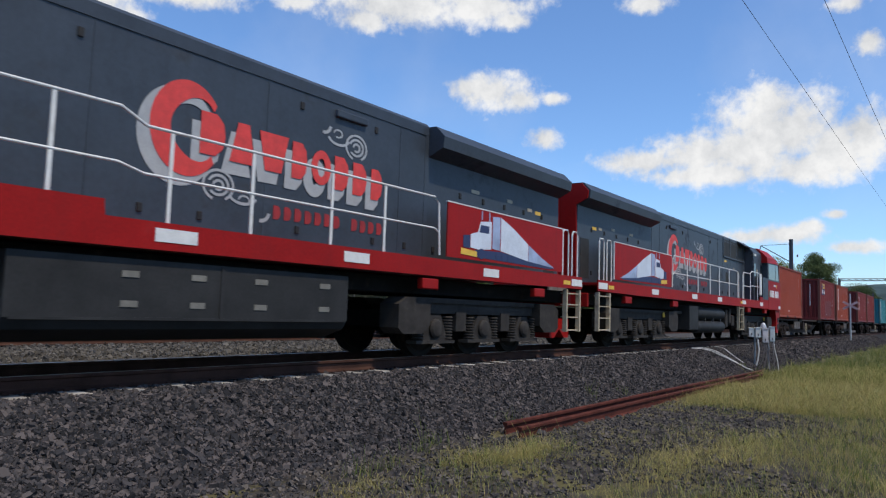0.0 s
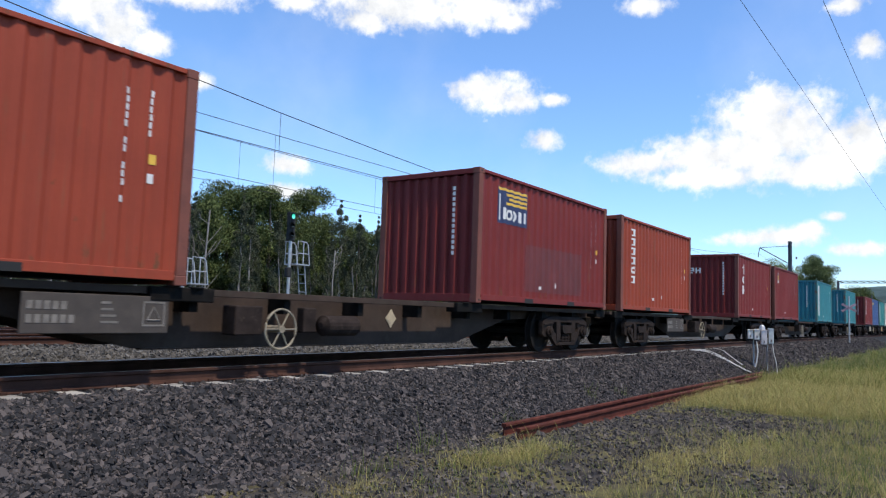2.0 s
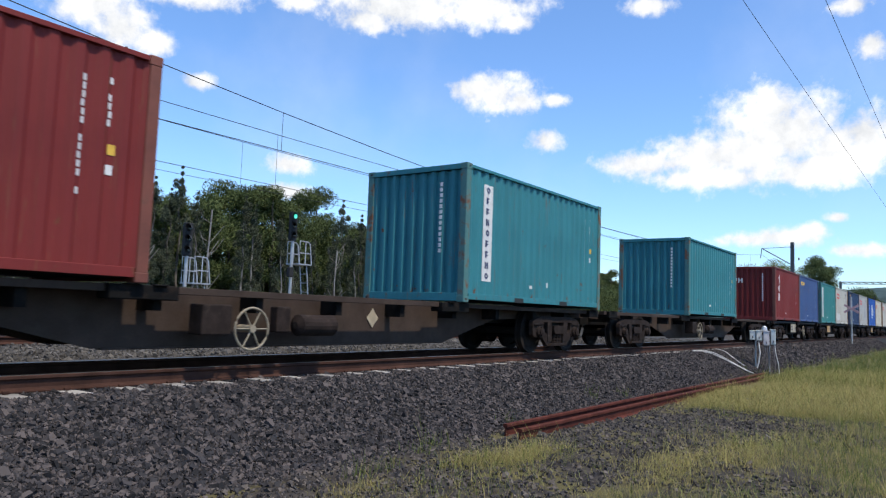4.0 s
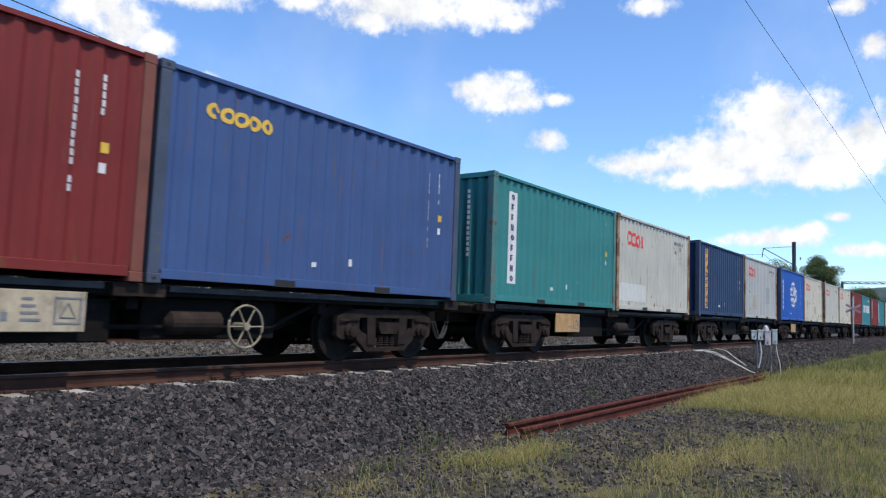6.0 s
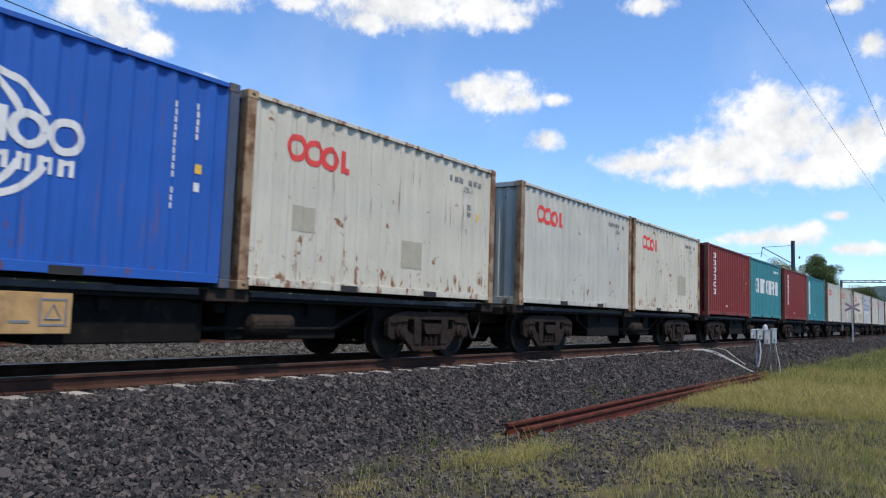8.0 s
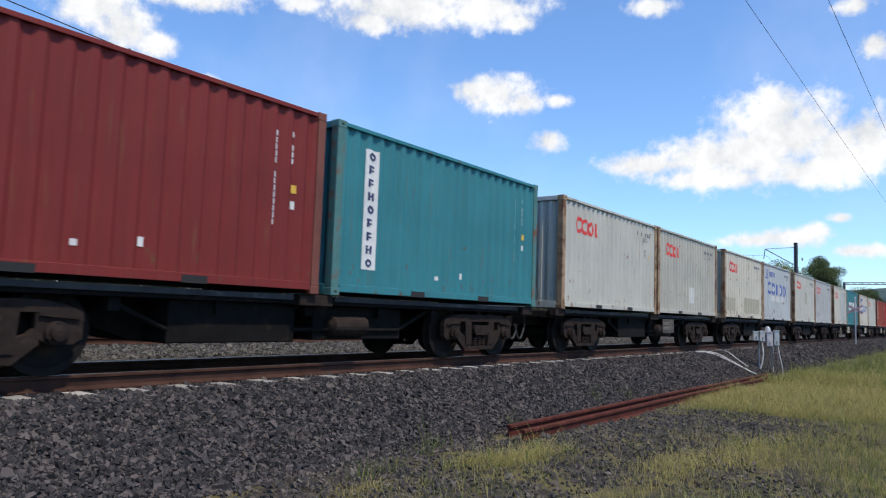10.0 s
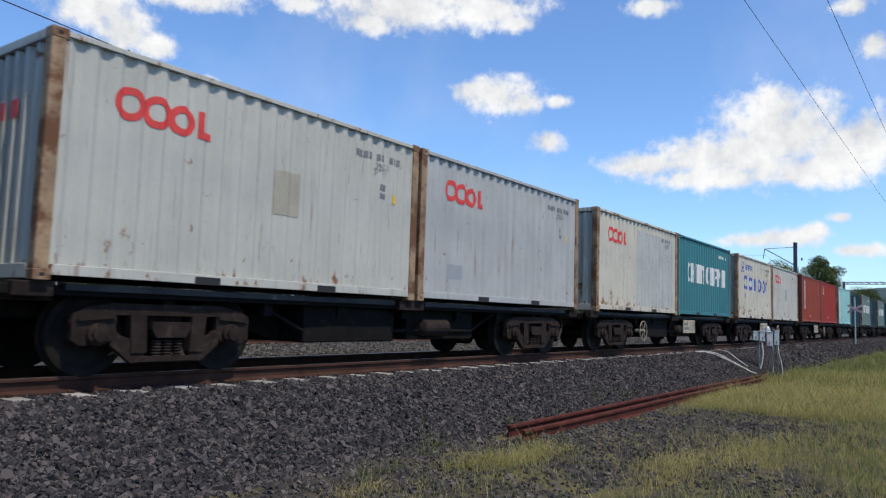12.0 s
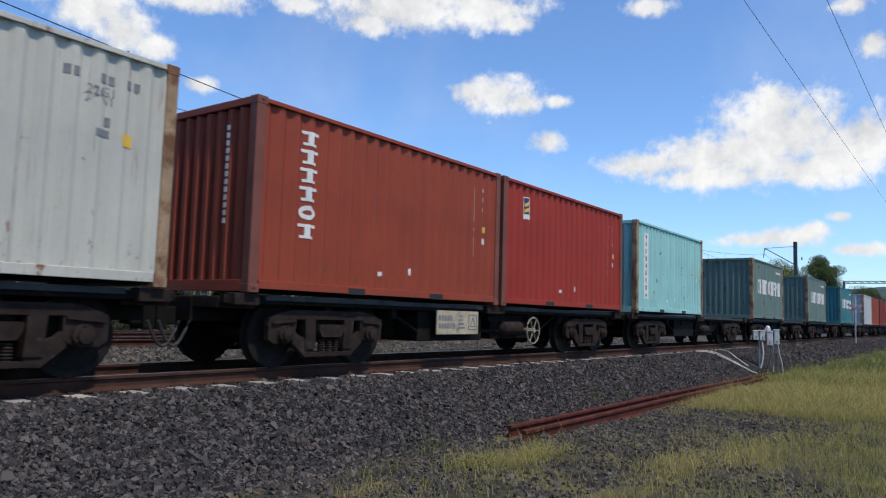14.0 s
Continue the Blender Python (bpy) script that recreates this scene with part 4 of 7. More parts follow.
def side_frame(s):
    """One cast side frame: a flat top chord that droops to the journals, two windows, and a dropped spring seat."""
    y0, y1 = s * 0.98 - 0.055, s * 0.98 + 0.055
    bm = bmesh.new()
    prism(bm, [(-1.16, 0.58), (-1.14, 0.68), (-0.98, 0.75), (-0.70, 0.80), (0.70, 0.80), (0.98, 0.75), (1.14, 0.68), (1.16, 0.58), (0.95, 0.62), (0.66, 0.67), (-0.66, 0.67), (-0.95, 0.62)], y0, y1)
    for q in (-1, 1):
        # journal end and pedestal
        prism(bm, [(q * 1.15, 0.40), (q * 1.15, 0.60), (q * 0.95, 0.65), (q * 0.66, 0.66), (q * 0.66, 0.42), (q * 0.80, 0.34), (q * 1.06, 0.34)], y0 + 0.004, y1 - 0.004)
        # slanting lower chord
        prism(bm, [(q * 0.71, 0.55), (q * 0.71, 0.34), (q * 0.46, 0.14), (q * 0.29, 0.13), (q * 0.29, 0.30), (q * 0.46, 0.40), (q * 0.60, 0.45)], y0 + 0.008, y1 - 0.008)
        # column beside the springs
        prism(bm, [(q * 0.50, 0.69), (q * 0.30, 0.69), (q * 0.28, 0.25), (q * 0.47, 0.25)], y0 - 0.010, y1 + 0.010)
        # rib along the window and the journal cap with its bolts
        prism(bm, [(q * 1.10, 0.60), (q * 1.10, 0.63), (q * 0.68, 0.665), (q * 0.68, 0.635)], y0 - 0.028, y1 + 0.028)
        lathe(bm, [(0.125, s * 0.92), (0.125, s * 1.08), (0.085, s * 1.09), (0.085, s * 1.13), (0.03, s * 1.14)], 14, "y", (q * 0.87, 0, AXLE_R))
        for a in (90, 210, 330):
            lathe(bm, [(0.022, s * 1.07), (0.022, s * 1.105)], 6, "y", (q * 0.87 + 0.10 * math.cos(radians(a)), 0, AXLE_R + 0.10 * math.sin(radians(a))))
    prism(bm, [(-0.42, 0.15), (0.42, 0.15), (0.36, 0.205), (-0.36, 0.205)], y0 - 0.05, y1 + 0.05)
    # bolster end standing in the opening
    prism(bm, [(-0.25, 0.60), (0.25, 0.60), (0.25, 0.52), (0.19, 0.42), (-0.19, 0.42), (-0.25, 0.52)], y0 - 0.05, y1 + 0.05)
    return bm


def springs(s):
    bm = bmesh.new()
    for x in (-0.14, 0, 0.14):
        prof = []
        for i in range(6):
            z = 0.195 + i * 0.034
            prof += [(0.045, z), (0.062, z + 0.009), (0.062, z + 0.018), (0.045, z + 0.027)]
        lathe(bm, prof, 12, "z", (x, s * 1.0, 0))
    return bm


def bogie(parent, x):
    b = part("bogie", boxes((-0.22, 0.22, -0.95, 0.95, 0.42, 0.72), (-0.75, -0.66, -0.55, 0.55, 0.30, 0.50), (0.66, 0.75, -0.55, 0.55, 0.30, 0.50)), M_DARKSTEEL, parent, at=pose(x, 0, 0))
    for s in (-1, 1):
        placed("side_frame", shared(("side_frame", s), lambda: side_frame(s), M_BOGIE), b)
        placed("spring_nest", shared(("spring_nest", s), lambda: springs(s), M_BOGIE), b)
    for q in (-1, 1):
        w = placed("wheelset", shared(("wheelset",), wheelset, M_WHEEL), b, at=pose(q * 0.87, 0, AXLE_R))
        WHEELS.append(w)
    return b


WHEELS = []
M_PALEWHEEL = material("dusty_cream_wheel_paint", (0.26, 0.22, 0.16), 0.75, vary=0.25, scale=8, spec=0.2)


def handwheel(parent, x, y, z):
    bm = bmesh.new()
    pts = [(x + 0.27 * math.cos(a), y, z + 0.27 * math.sin(a)) for a in np.linspace(0, math.tau, 25)]
    tube(bm, pts, 0.016, 8)
    for k in range(6):
        a = k * math.tau / 6
        tube(bm, [(x, y, z), (x + 0.26 * math.cos(a), y, z + 0.26 * math.sin(a))], 0.011, 6)
    lathe(bm, [(0.05, y - 0.03), (0.05, y + 0.25)], 12, "y", (x, 0, z))
    return part("handwheel", bm, M_PALEWHEEL, parent, "pale spoked hand-brake wheel")


def coupler(parent, x, d):
    bm = boxes((min(x, x + d * 0.42), max(x, x + d * 0.42), -0.11, 0.11, 0.56, 0.80), (min(x + d * 0.36, x + d * 0.52), max(x + d * 0.36, x + d * 0.52), -0.17, 0.17, 0.50, 0.86), bevel=0.02)
    part("coupler", bm, M_DARKSTEEL, parent)
    hose = bmesh.new()
    tube(hose, [(x + d * (0.05 + 0.45 * k), -0.45, 0.62 - 0.32 * math.sin(k * math.pi)) for k in np.linspace(0, 1, 9)], 0.022, 8)
    part("brake_hose", hose, M_RUBBER, parent)


def wagon_long(label):
    """A three-slot wagon, 18.37 m over its container seats, with a deep fish-bellied sill."""
    L = 18.43
    w = empty("container_wagon", label, "flat wagon", "wagons of the train")
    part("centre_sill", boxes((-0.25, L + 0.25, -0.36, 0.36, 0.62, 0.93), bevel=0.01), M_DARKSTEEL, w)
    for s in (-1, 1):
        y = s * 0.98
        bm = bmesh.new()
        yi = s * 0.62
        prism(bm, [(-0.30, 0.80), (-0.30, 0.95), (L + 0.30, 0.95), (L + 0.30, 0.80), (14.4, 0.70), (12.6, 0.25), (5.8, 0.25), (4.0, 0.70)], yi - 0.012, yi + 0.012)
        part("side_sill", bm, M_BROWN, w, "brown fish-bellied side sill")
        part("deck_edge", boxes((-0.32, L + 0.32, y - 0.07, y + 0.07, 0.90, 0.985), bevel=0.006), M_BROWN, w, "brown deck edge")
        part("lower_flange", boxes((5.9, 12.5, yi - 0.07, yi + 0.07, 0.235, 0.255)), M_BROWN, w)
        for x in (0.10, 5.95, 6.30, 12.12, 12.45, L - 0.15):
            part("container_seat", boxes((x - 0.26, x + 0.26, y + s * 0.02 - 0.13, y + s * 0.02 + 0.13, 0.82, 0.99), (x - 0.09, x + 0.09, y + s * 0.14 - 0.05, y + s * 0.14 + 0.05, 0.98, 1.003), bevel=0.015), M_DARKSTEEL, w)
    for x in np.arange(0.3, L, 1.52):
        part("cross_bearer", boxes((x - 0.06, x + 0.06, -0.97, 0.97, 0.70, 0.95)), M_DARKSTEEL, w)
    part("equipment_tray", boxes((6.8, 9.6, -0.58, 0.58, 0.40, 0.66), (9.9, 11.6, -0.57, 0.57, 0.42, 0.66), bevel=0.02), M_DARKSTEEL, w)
    res = bmesh.new()
    lathe(res, [(0.05, 8.45), (0.15, 8.5), (0.15, 9.15), (0.05, 9.2)], 18, "x", (0, -1.08, 0.55))
    part("air_reservoir", res, M_BOGIE, w)
    part("brake_cylinder", boxes((6.9, 7.35, -1.12, -0.85, 0.42, 0.80), bevel=0.02), M_BOGIE, w)
    part("relay_valve", boxes((8.1, 8.35, -1.10, -0.95, 0.45, 0.80), bevel=0.02), M_BOGIE, w)
    handwheel(w, 7.65, -1.14, 0.50)
    dia = bmesh.new()
    prism(dia, [(10.42, 0.67), (10.56, 0.83), (10.70, 0.67), (10.56, 0.51)], -0.645, -0.638)
    part("diamond_mark", dia, M_PLATE, w, "pale diamond mark")
    for x in (1.93, L - 1.93):
        bogie(w, x)
    coupler(w, -0.25, -1), coupler(w, L + 0.25, 1)
    return w


def board(w, x0, x1, mat, label, worn=False):
    b = part("number_board", boxes((x0, x1, -1.12, -1.09, 0.45, 0.87), bevel=0.008), mat, w, label)
    dark = M_FADED if mat is M_PLATE_DK else M_GREYMARK
    bm = bmesh.new()
    L = x1 - x0
    for r, n in ((0.70, 5), (0.56, 6)):
        for i in range(0 if worn else n):
            box(bm, x0 + 0.05 + i * 0.085, x0 + 0.11 + i * 0.085, -1.125, -1.119, r, r + 0.085)
    for i in range(1 if worn else 4):
        box(bm, x0 + L * 0.50, x0 + L * 0.50 + 0.2 - 0.03 * i, -1.125, -1.119, 0.56 + i * 0.07, 0.585 + i * 0.07)
    part("board_mark", bm, dark, b, kind="stuff")
    fr = bmesh.new()
    a = x1 - 0.33
    for q in ((a, a + 0.28, 0.53, 0.55), (a, a + 0.28, 0.79, 0.81), (a, a + 0.02, 0.53, 0.81), (a + 0.26, a + 0.28, 0.53, 0.81)):
        box(fr, q[0], q[1], -1.125, -1.119, q[2], q[3])
    for (ax, az), (bx, bz) in (((0.06, 0.60), (0.22, 0.60)), ((0.22, 0.60), (0.14, 0.75)), ((0.14, 0.75), (0.06, 0.60))):
        tube(fr, [(a + ax, -1.121, az), (a + bx, -1.121, bz)], 0.009, 5)
    part("warning_triangle", fr, dark, b)


def wagon_short(label):
    """A two-slot skeletal wagon, 12.24 m over its seats."""
    L = 12.24
    w = empty("container_wagon", label, "flat wagon", "wagons of the train")
    # a deep solid sill, which also fills in the shaded space below the deck
    bm = bmesh.new()
    prism(bm, [(-0.25, 0.62), (-0.25, 0.92), (L + 0.25, 0.92), (L + 0.25, 0.62), (L - 3.0, 0.60), (L - 3.8, 0.34), (3.8, 0.34), (3.0, 0.60)], -0.42, 0.42)
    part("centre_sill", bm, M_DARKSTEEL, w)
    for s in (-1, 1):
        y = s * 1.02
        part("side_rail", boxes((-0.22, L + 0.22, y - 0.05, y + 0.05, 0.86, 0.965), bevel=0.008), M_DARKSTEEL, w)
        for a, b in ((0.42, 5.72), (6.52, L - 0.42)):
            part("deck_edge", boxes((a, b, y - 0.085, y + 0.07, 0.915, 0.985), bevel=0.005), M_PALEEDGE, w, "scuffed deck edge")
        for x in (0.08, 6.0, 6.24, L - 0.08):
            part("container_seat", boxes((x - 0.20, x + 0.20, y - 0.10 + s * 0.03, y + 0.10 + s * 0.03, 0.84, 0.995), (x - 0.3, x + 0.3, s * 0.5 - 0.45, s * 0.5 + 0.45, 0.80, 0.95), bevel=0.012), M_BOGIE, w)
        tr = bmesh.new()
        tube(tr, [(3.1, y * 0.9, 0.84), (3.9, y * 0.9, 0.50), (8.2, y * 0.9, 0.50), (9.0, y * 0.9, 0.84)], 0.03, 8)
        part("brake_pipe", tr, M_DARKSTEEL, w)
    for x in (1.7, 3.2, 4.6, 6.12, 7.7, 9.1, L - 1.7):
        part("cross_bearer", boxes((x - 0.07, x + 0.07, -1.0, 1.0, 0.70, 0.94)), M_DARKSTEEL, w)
    # near-black boxes for the brake gear and the shade around it
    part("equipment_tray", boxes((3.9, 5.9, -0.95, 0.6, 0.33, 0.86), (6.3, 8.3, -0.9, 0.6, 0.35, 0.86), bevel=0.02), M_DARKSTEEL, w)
    res = bmesh.new()
    lathe(res, [(0.05, 6.55), (0.15, 6.6), (0.15, 7.3), (0.05, 7.35)], 18, "x", (0, -0.95, 0.56))
    part("air_reservoir", res, M_BOGIE, w)
    for x in (1.7, L - 1.7):
        bogie(w, x)
    coupler(w, -0.22, -1), coupler(w, L + 0.22, 1)
    return w


def build_wagons():
    proto = wagon_long("brown fish-bellied container wagon with one empty slot")
    MOVERS.append((proto, 36.78, 0, 0))
    for i, u in enumerate((56.14, 75.40, 94.80)):
        w = copy_thing(proto, Matrix())
        WHEELS.extend(o for o in w.children_recursive if o.name.startswith("wheelset"))
        MOVERS.append((w, u, 0, 0))
        if i == 0:
            board(w, 4.05, 5.65, M_PLATE_DK, "dusty brown number board")
    board(proto, 4.3, 5.94, M_PLATE_DK, "grey number board")
    short = wagon_short("dark skeletal container wagon loaded with containers")
    us = [114.20, 127.52, 140.79, 153.98, 167.24, 180.47, 193.68, 207.24, 220.50, 233.65, 246.90, 260.22, 273.60, 286.84, 299.92, 313.2, 326.4, 338.4, 351.6, 364.8, 378.0, 391.2]
    white, orange = (0, 11, 12), (1, 3)
    for i, u in enumerate(us):
        if i == 0:
            w = short
        else:
            w = copy_thing(short, Matrix())
            WHEELS.extend(o for o in w.children_recursive if o.name.startswith("wheelset"))
        MOVERS.append((w, u, 0, 0))
        todo.append((w, i))
    for w, i in todo:
        if i in white:
            board(w, 4.22, 5.53, M_PLATE, "pale cream number board")
        elif i in orange:
            board(w, 2.96, 4.19, M_PLATE_OR, "orange-painted number board", True)
        elif i == 10:
            board(w, 7.0, 8.2, M_PLATE, "pale cream number board")
        elif i == 7:
            board(w, 6.9, 7.9, M_PLATE_DK, "sooty grey number board")
        if i in (0, 11, 12, 10):
            handwheel(w, 3.4 if i == 10 else 7.62, -1.14, 0.52)


todo = []
build_wagons()


# ---- locomotives: x from the long hood's end to the nose, built alike on both sides ----
def loco_bogie(parent, x):
    b = part("bogie", boxes((-2.2, 2.2, -0.50, 0.50, 0.50, 0.80), bevel=0.02), M_DARKSTEEL, parent, at=pose(x, 0, 0))
    for s in (-1, 1):
        y0, y1 = s * 1.06 - 0.07, s * 1.06 + 0.07
        bm = bmesh.new()
        prism(bm, [(-2.15, 0.80), (-2.15, 1.02), (2.15, 1.02), (2.15, 0.80), (1.9, 0.76), (-1.9, 0.76)], y0, y1)
        prism(bm, [(-2.3, 0.94), (-2.3, 1.03), (2.3, 1.03), (2.3, 0.94)], y0 - 0.04, y1 + 0.04)
        for q in (-1.55, 0, 1.55):
            prism(bm, [(q - 0.34, 0.28), (q - 0.34, 0.42), (q - 0.17, 0.74), (q + 0.17, 0.74), (q + 0.34, 0.42), (q + 0.34, 0.28)], y0, y1)
            prism(bm, [(q - 0.56, 0.24), (q - 0.56, 0.30), (q + 0.56, 0.30), (q + 0.56, 0.24)], y0 - 0.04, y1 + 0.04)
            lathe(bm, [(0.17, s * 1.0), (0.17, s * 1.17), (0.13, s * 1.20), (0.05, s * 1.21)], 18, "y", (q, 0, 0.50))
        for q in (-0.78, 0.78):
            prism(bm, [(q - 0.16, 0.45), (q - 0.16, 0.80), (q + 0.16, 0.80), (q + 0.16, 0.45)], y0 - 0.03, y1 + 0.03)
        part("side_frame", bm, M_LUNDER, b, "dusty grey cast side frame")
        for q in (-1.55, 0, 1.55):
            for d in (-0.42, 0.42):
                sp = bmesh.new()
                prof = []
                for i in range(8):
                    z = 0.31 + i * 0.052
                    prof += [(0.075, z), (0.105, z + 0.014), (0.105, z + 0.028), (0.075, z + 0.042)]
                lathe(sp, prof, 14, "z", (q + d, s * 1.09, 0))
                part("coil_spring", sp, M_LUNDER, b)
        for q in (-2.36, 2.36):
            d = 1 if q > 0 else -1
            bc = prism(bmesh.new(), [(q - d * 0.42, 1.02), (q + d * 0.22, 1.02), (q + d * 0.42, 0.90), (q + d * 0.42, 0.52), (q + d * 0.30, 0.42), (q - d * 0.20, 0.42), (q - d * 0.42, 0.56)], s * 1.12 - 0.20, s * 1.12 + 0.20)
            part("sand_box", bc, M_LUNDER, b, "dusty grey sand box")
        part("yellow_tag", boxes((1.80, 1.96, s * 1.17 - 0.01 - 0.012, s * 1.17 - 0.01 + 0.012, 0.84, 0.98)), M_YELLOW, b)
    for q in (-1.55, 0, 1.55):
        w = placed("wheelset", shared(("loco_wheelset",), lambda: wheelset(0.5), M_WHEEL), b, at=pose(q, 0, 0.5))
        WHEELS.append(w)


def rail_run(parent, pts, posts, s, mid=True, base=1.62):
    bm = bmesh.new()
    tube(bm, [(x, s * 1.43, z) for x, z in pts], 0.019, 8)
    if mid:
        tube(bm, [(x, s * 1.43, base + (z - base) * 0.52) for x, z in pts if z > base + 0.3], 0.016, 8)
    part("handrail", bm, M_PIPE, parent, "white tubular handrail")
    for x, z in posts:
        part("rail_post", boxes((x - 0.024, x + 0.024, s * 1.43 - 0.010, s * 1.43 + 0.010, base - 0.05, z), bevel=0.004), M_PIPE, parent)


def ladder(parent, x0, x1, s):
    for x in (x0, x1):
        part("ladder_stile", boxes((x - 0.03, x + 0.03, s * 1.42 - 0.05, s * 1.42 + 0.05, 0.44, 1.38)), M_PLATE, parent, "pale steel ladder stile")
    for z in (0.46, 0.75, 1.03, 1.28):
        part("ladder_step", boxes((x0 + 0.03, x1 - 0.03, s * 1.38 - 0.09, s * 1.38 + 0.06, z, z + 0.025)), M_PLATE, parent)


def side_y(s, d=0.0):
    return s * (0.87 + d)


def loco(label, twin_tanks, raise_at):
    lo = empty("diesel_locomotive", label, "locomotive", "locomotives")
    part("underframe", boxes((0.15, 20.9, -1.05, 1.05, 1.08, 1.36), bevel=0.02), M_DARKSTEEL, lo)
    part("walkway", boxes((0.02, 20.6, -1.44, 1.44, 1.56, 1.615)), M_LRED, lo)
    for s in (-1, 1):
        bm = bmesh.new()
        prism(bm, [(0.0, 1.41), (0.0, 1.68), (raise_at, 1.68), (raise_at + 0.02, 1.85), (18.46, 1.85), (18.46, 1.36), (2.6, 1.39)], s * 1.44, s * 1.475)
        part("side_sill", bm, M_LRED, lo, "red side sill")
        for x in (5.8, 15.0, 2.0, 18.0):
            part("jacking_lug", boxes((x - 0.22, x + 0.22, s * 1.40 - 0.06, s * 1.40 + 0.06, 1.16, 1.34), bevel=0.02), M_LRED, lo)
        for x in (3.95, 7.64, 10.62, 14.12, 17.12, 0.28):
            part("reflector_plate", boxes((x - 0.27, x + 0.27, s * 1.478 - 0.004, s * 1.478 + 0.004, 1.465, 1.615)), M_WHITE, lo, "white reflector plate")
        part("yellow_step_mark", boxes((0.62, 0.95, s * 1.478 - 0.004, s * 1.478 + 0.004, 1.48, 1.57), (13.55, 13.85, s * 1.478 - 0.004, s * 1.478 + 0.004, 1.48, 1.57)), M_YELLOW, lo)
        # end grab rails
        gr = bmesh.new()
        for x in (0.16, 0.62):
            tube(gr, [(x, s * 1.42, 1.6), (x, s * 1.42, 2.62), (x + 0.05, s * 1.42, 2.70), (x + 0.22, s * 1.42, 2.70), (x + 0.28, s * 1.42, 2.62), (x + 0.28, s * 1.42, 1.62)], 0.019, 8)
        part("grab_rail", gr, M_PIPE, lo, "white grab rail")
        ladder(lo, 0.08, 0.74, s)
        ladder(lo, 13.42, 14.08, s)
        step = 0.15 if raise_at < 13 else 0.0
        rail_run(lo, [(5.55, 1.75), (5.6, 2.62), (5.72, 2.72), (11.04, 2.72), (11.35, 2.72 + step), (13.2, 2.72 + step), (13.42, 2.66), (13.46, 1.62)], [(7.0, 2.72), (8.15, 2.72), (9.56, 2.72), (10.72, 2.72), (12.05, 2.72 + step), (13.3, 2.72)], s)
        rail_run(lo, [(14.08, 1.62), (14.10, 2.60), (14.22, 2.74), (15.3, 2.74), (15.6, 2.86), (16.9, 2.86)], [(14.22, 2.74), (15.35, 2.74), (16.6, 2.86)], s)
        part("rail_end_board", boxes((17.04, 17.36, s * 1.42 - 0.03, s * 1.42 + 0.03, 1.93, 2.85), bevel=0.05), M_PIPE, lo, "cream padded rail end")
        # picture panel with a lorry
        part("picture_panel", boxes((1.0, 5.38, s * 1.452 - 0.012, s * 1.452 + 0.012, 1.74, 2.69)), M_LRED, lo, "red panel with a painted white lorry")
        part("panel_edge", boxes((0.98, 5.40, s * 1.452 - 0.018, s * 1.452 + 0.018, 2.685, 2.705), (0.985, 1.01, s * 1.452 - 0.018, s * 1.452 + 0.018, 1.74, 2.69)), M_PIPE, lo)
        y = s * 1.467

        def paint_on(name, outline, mat, off, label=""):
            part(name, prism(bmesh.new(), outline, y + s * off - 0.002, y + s * off + 0.002), mat, lo, label)

        paint_on("painted_trailer", [(3.62, 2.62), (3.62, 1.98), (2.55, 1.86), (2.55, 2.20), (3.10, 2.44)], M_LORRY, 0, "painted white lorry trailer")
        paint_on("painted_trailer", [(2.53, 2.19), (2.53, 1.86), (1.40, 1.80), (1.95, 1.97)], M_LORRY_SH, 0, "painted shaded second trailer")
        paint_on("painted_trailer", [(3.65, 2.62), (3.65, 1.98), (3.92, 2.0), (3.92, 2.60)], M_LORRY_SH, 0)
        paint_on("painted_cab", [(3.96, 2.50), (3.96, 1.98), (4.40, 1.94), (4.66, 1.96), (4.66, 2.20), (4.42, 2.26), (4.34, 2.46)], M_LORRY, 0, "painted white lorry cab")
        paint_on("painted_windscreen", [(4.05, 2.40), (4.05, 2.26), (4.38, 2.26), (4.33, 2.40)], M_NAVYMARK, 0.003)
        paint_on("painted_radiator", [(4.68, 2.18), (4.68, 1.94), (4.90, 1.95), (4.90, 2.16)], M_NAVYMARK, 0.003)
        paint_on("painted_skirt", [(4.50, 1.93), (3.62, 1.96), (1.40, 1.795), (1.60, 1.765), (4.60, 1.80)], M_NAVYMARK, -0.001)
        paint_on("lorry_bumper", [(4.45, 1.90), (4.96, 1.93), (4.96, 1.82), (4.45, 1.80)], M_YELLOW, 0.003)
        for x in (4.02, 4.28):
            paint_on("painted_stack", [(x, 2.50), (x, 2.66), (x + 0.035, 2.66), (x + 0.035, 2.50)], M_LORRY_SH, 0.002)
        for x, z, r in ((4.30, 1.87, 0.10), (3.72, 1.87, 0.075), (3.52, 1.86, 0.07), (3.30, 1.85, 0.06), (2.45, 1.81, 0.045), (2.30, 1.81, 0.04)):
            part("painted_wheel", lathe(bmesh.new(), [(r, y + s * 0.003 - 0.002), (r, y + s * 0.003 + 0.002)], 16, "y", (x, 0, z)), M_NAVYMARK, lo)
        # emblem: a large open ring before a row of plain plates, each with a pale shadow below it
        def at_x(v):
            return v if s < 0 else 17.52 - v
        ym = side_y(s, 0.006)

        def plate(name, outline, mat, off, label=""):
            bm = bmesh.new()
            yy = ym + s * off
            prism(bm, [(at_x(a), b) for a, b in outline], yy - 0.002, yy + 0.002)
            part(name, bm, mat, lo, label)

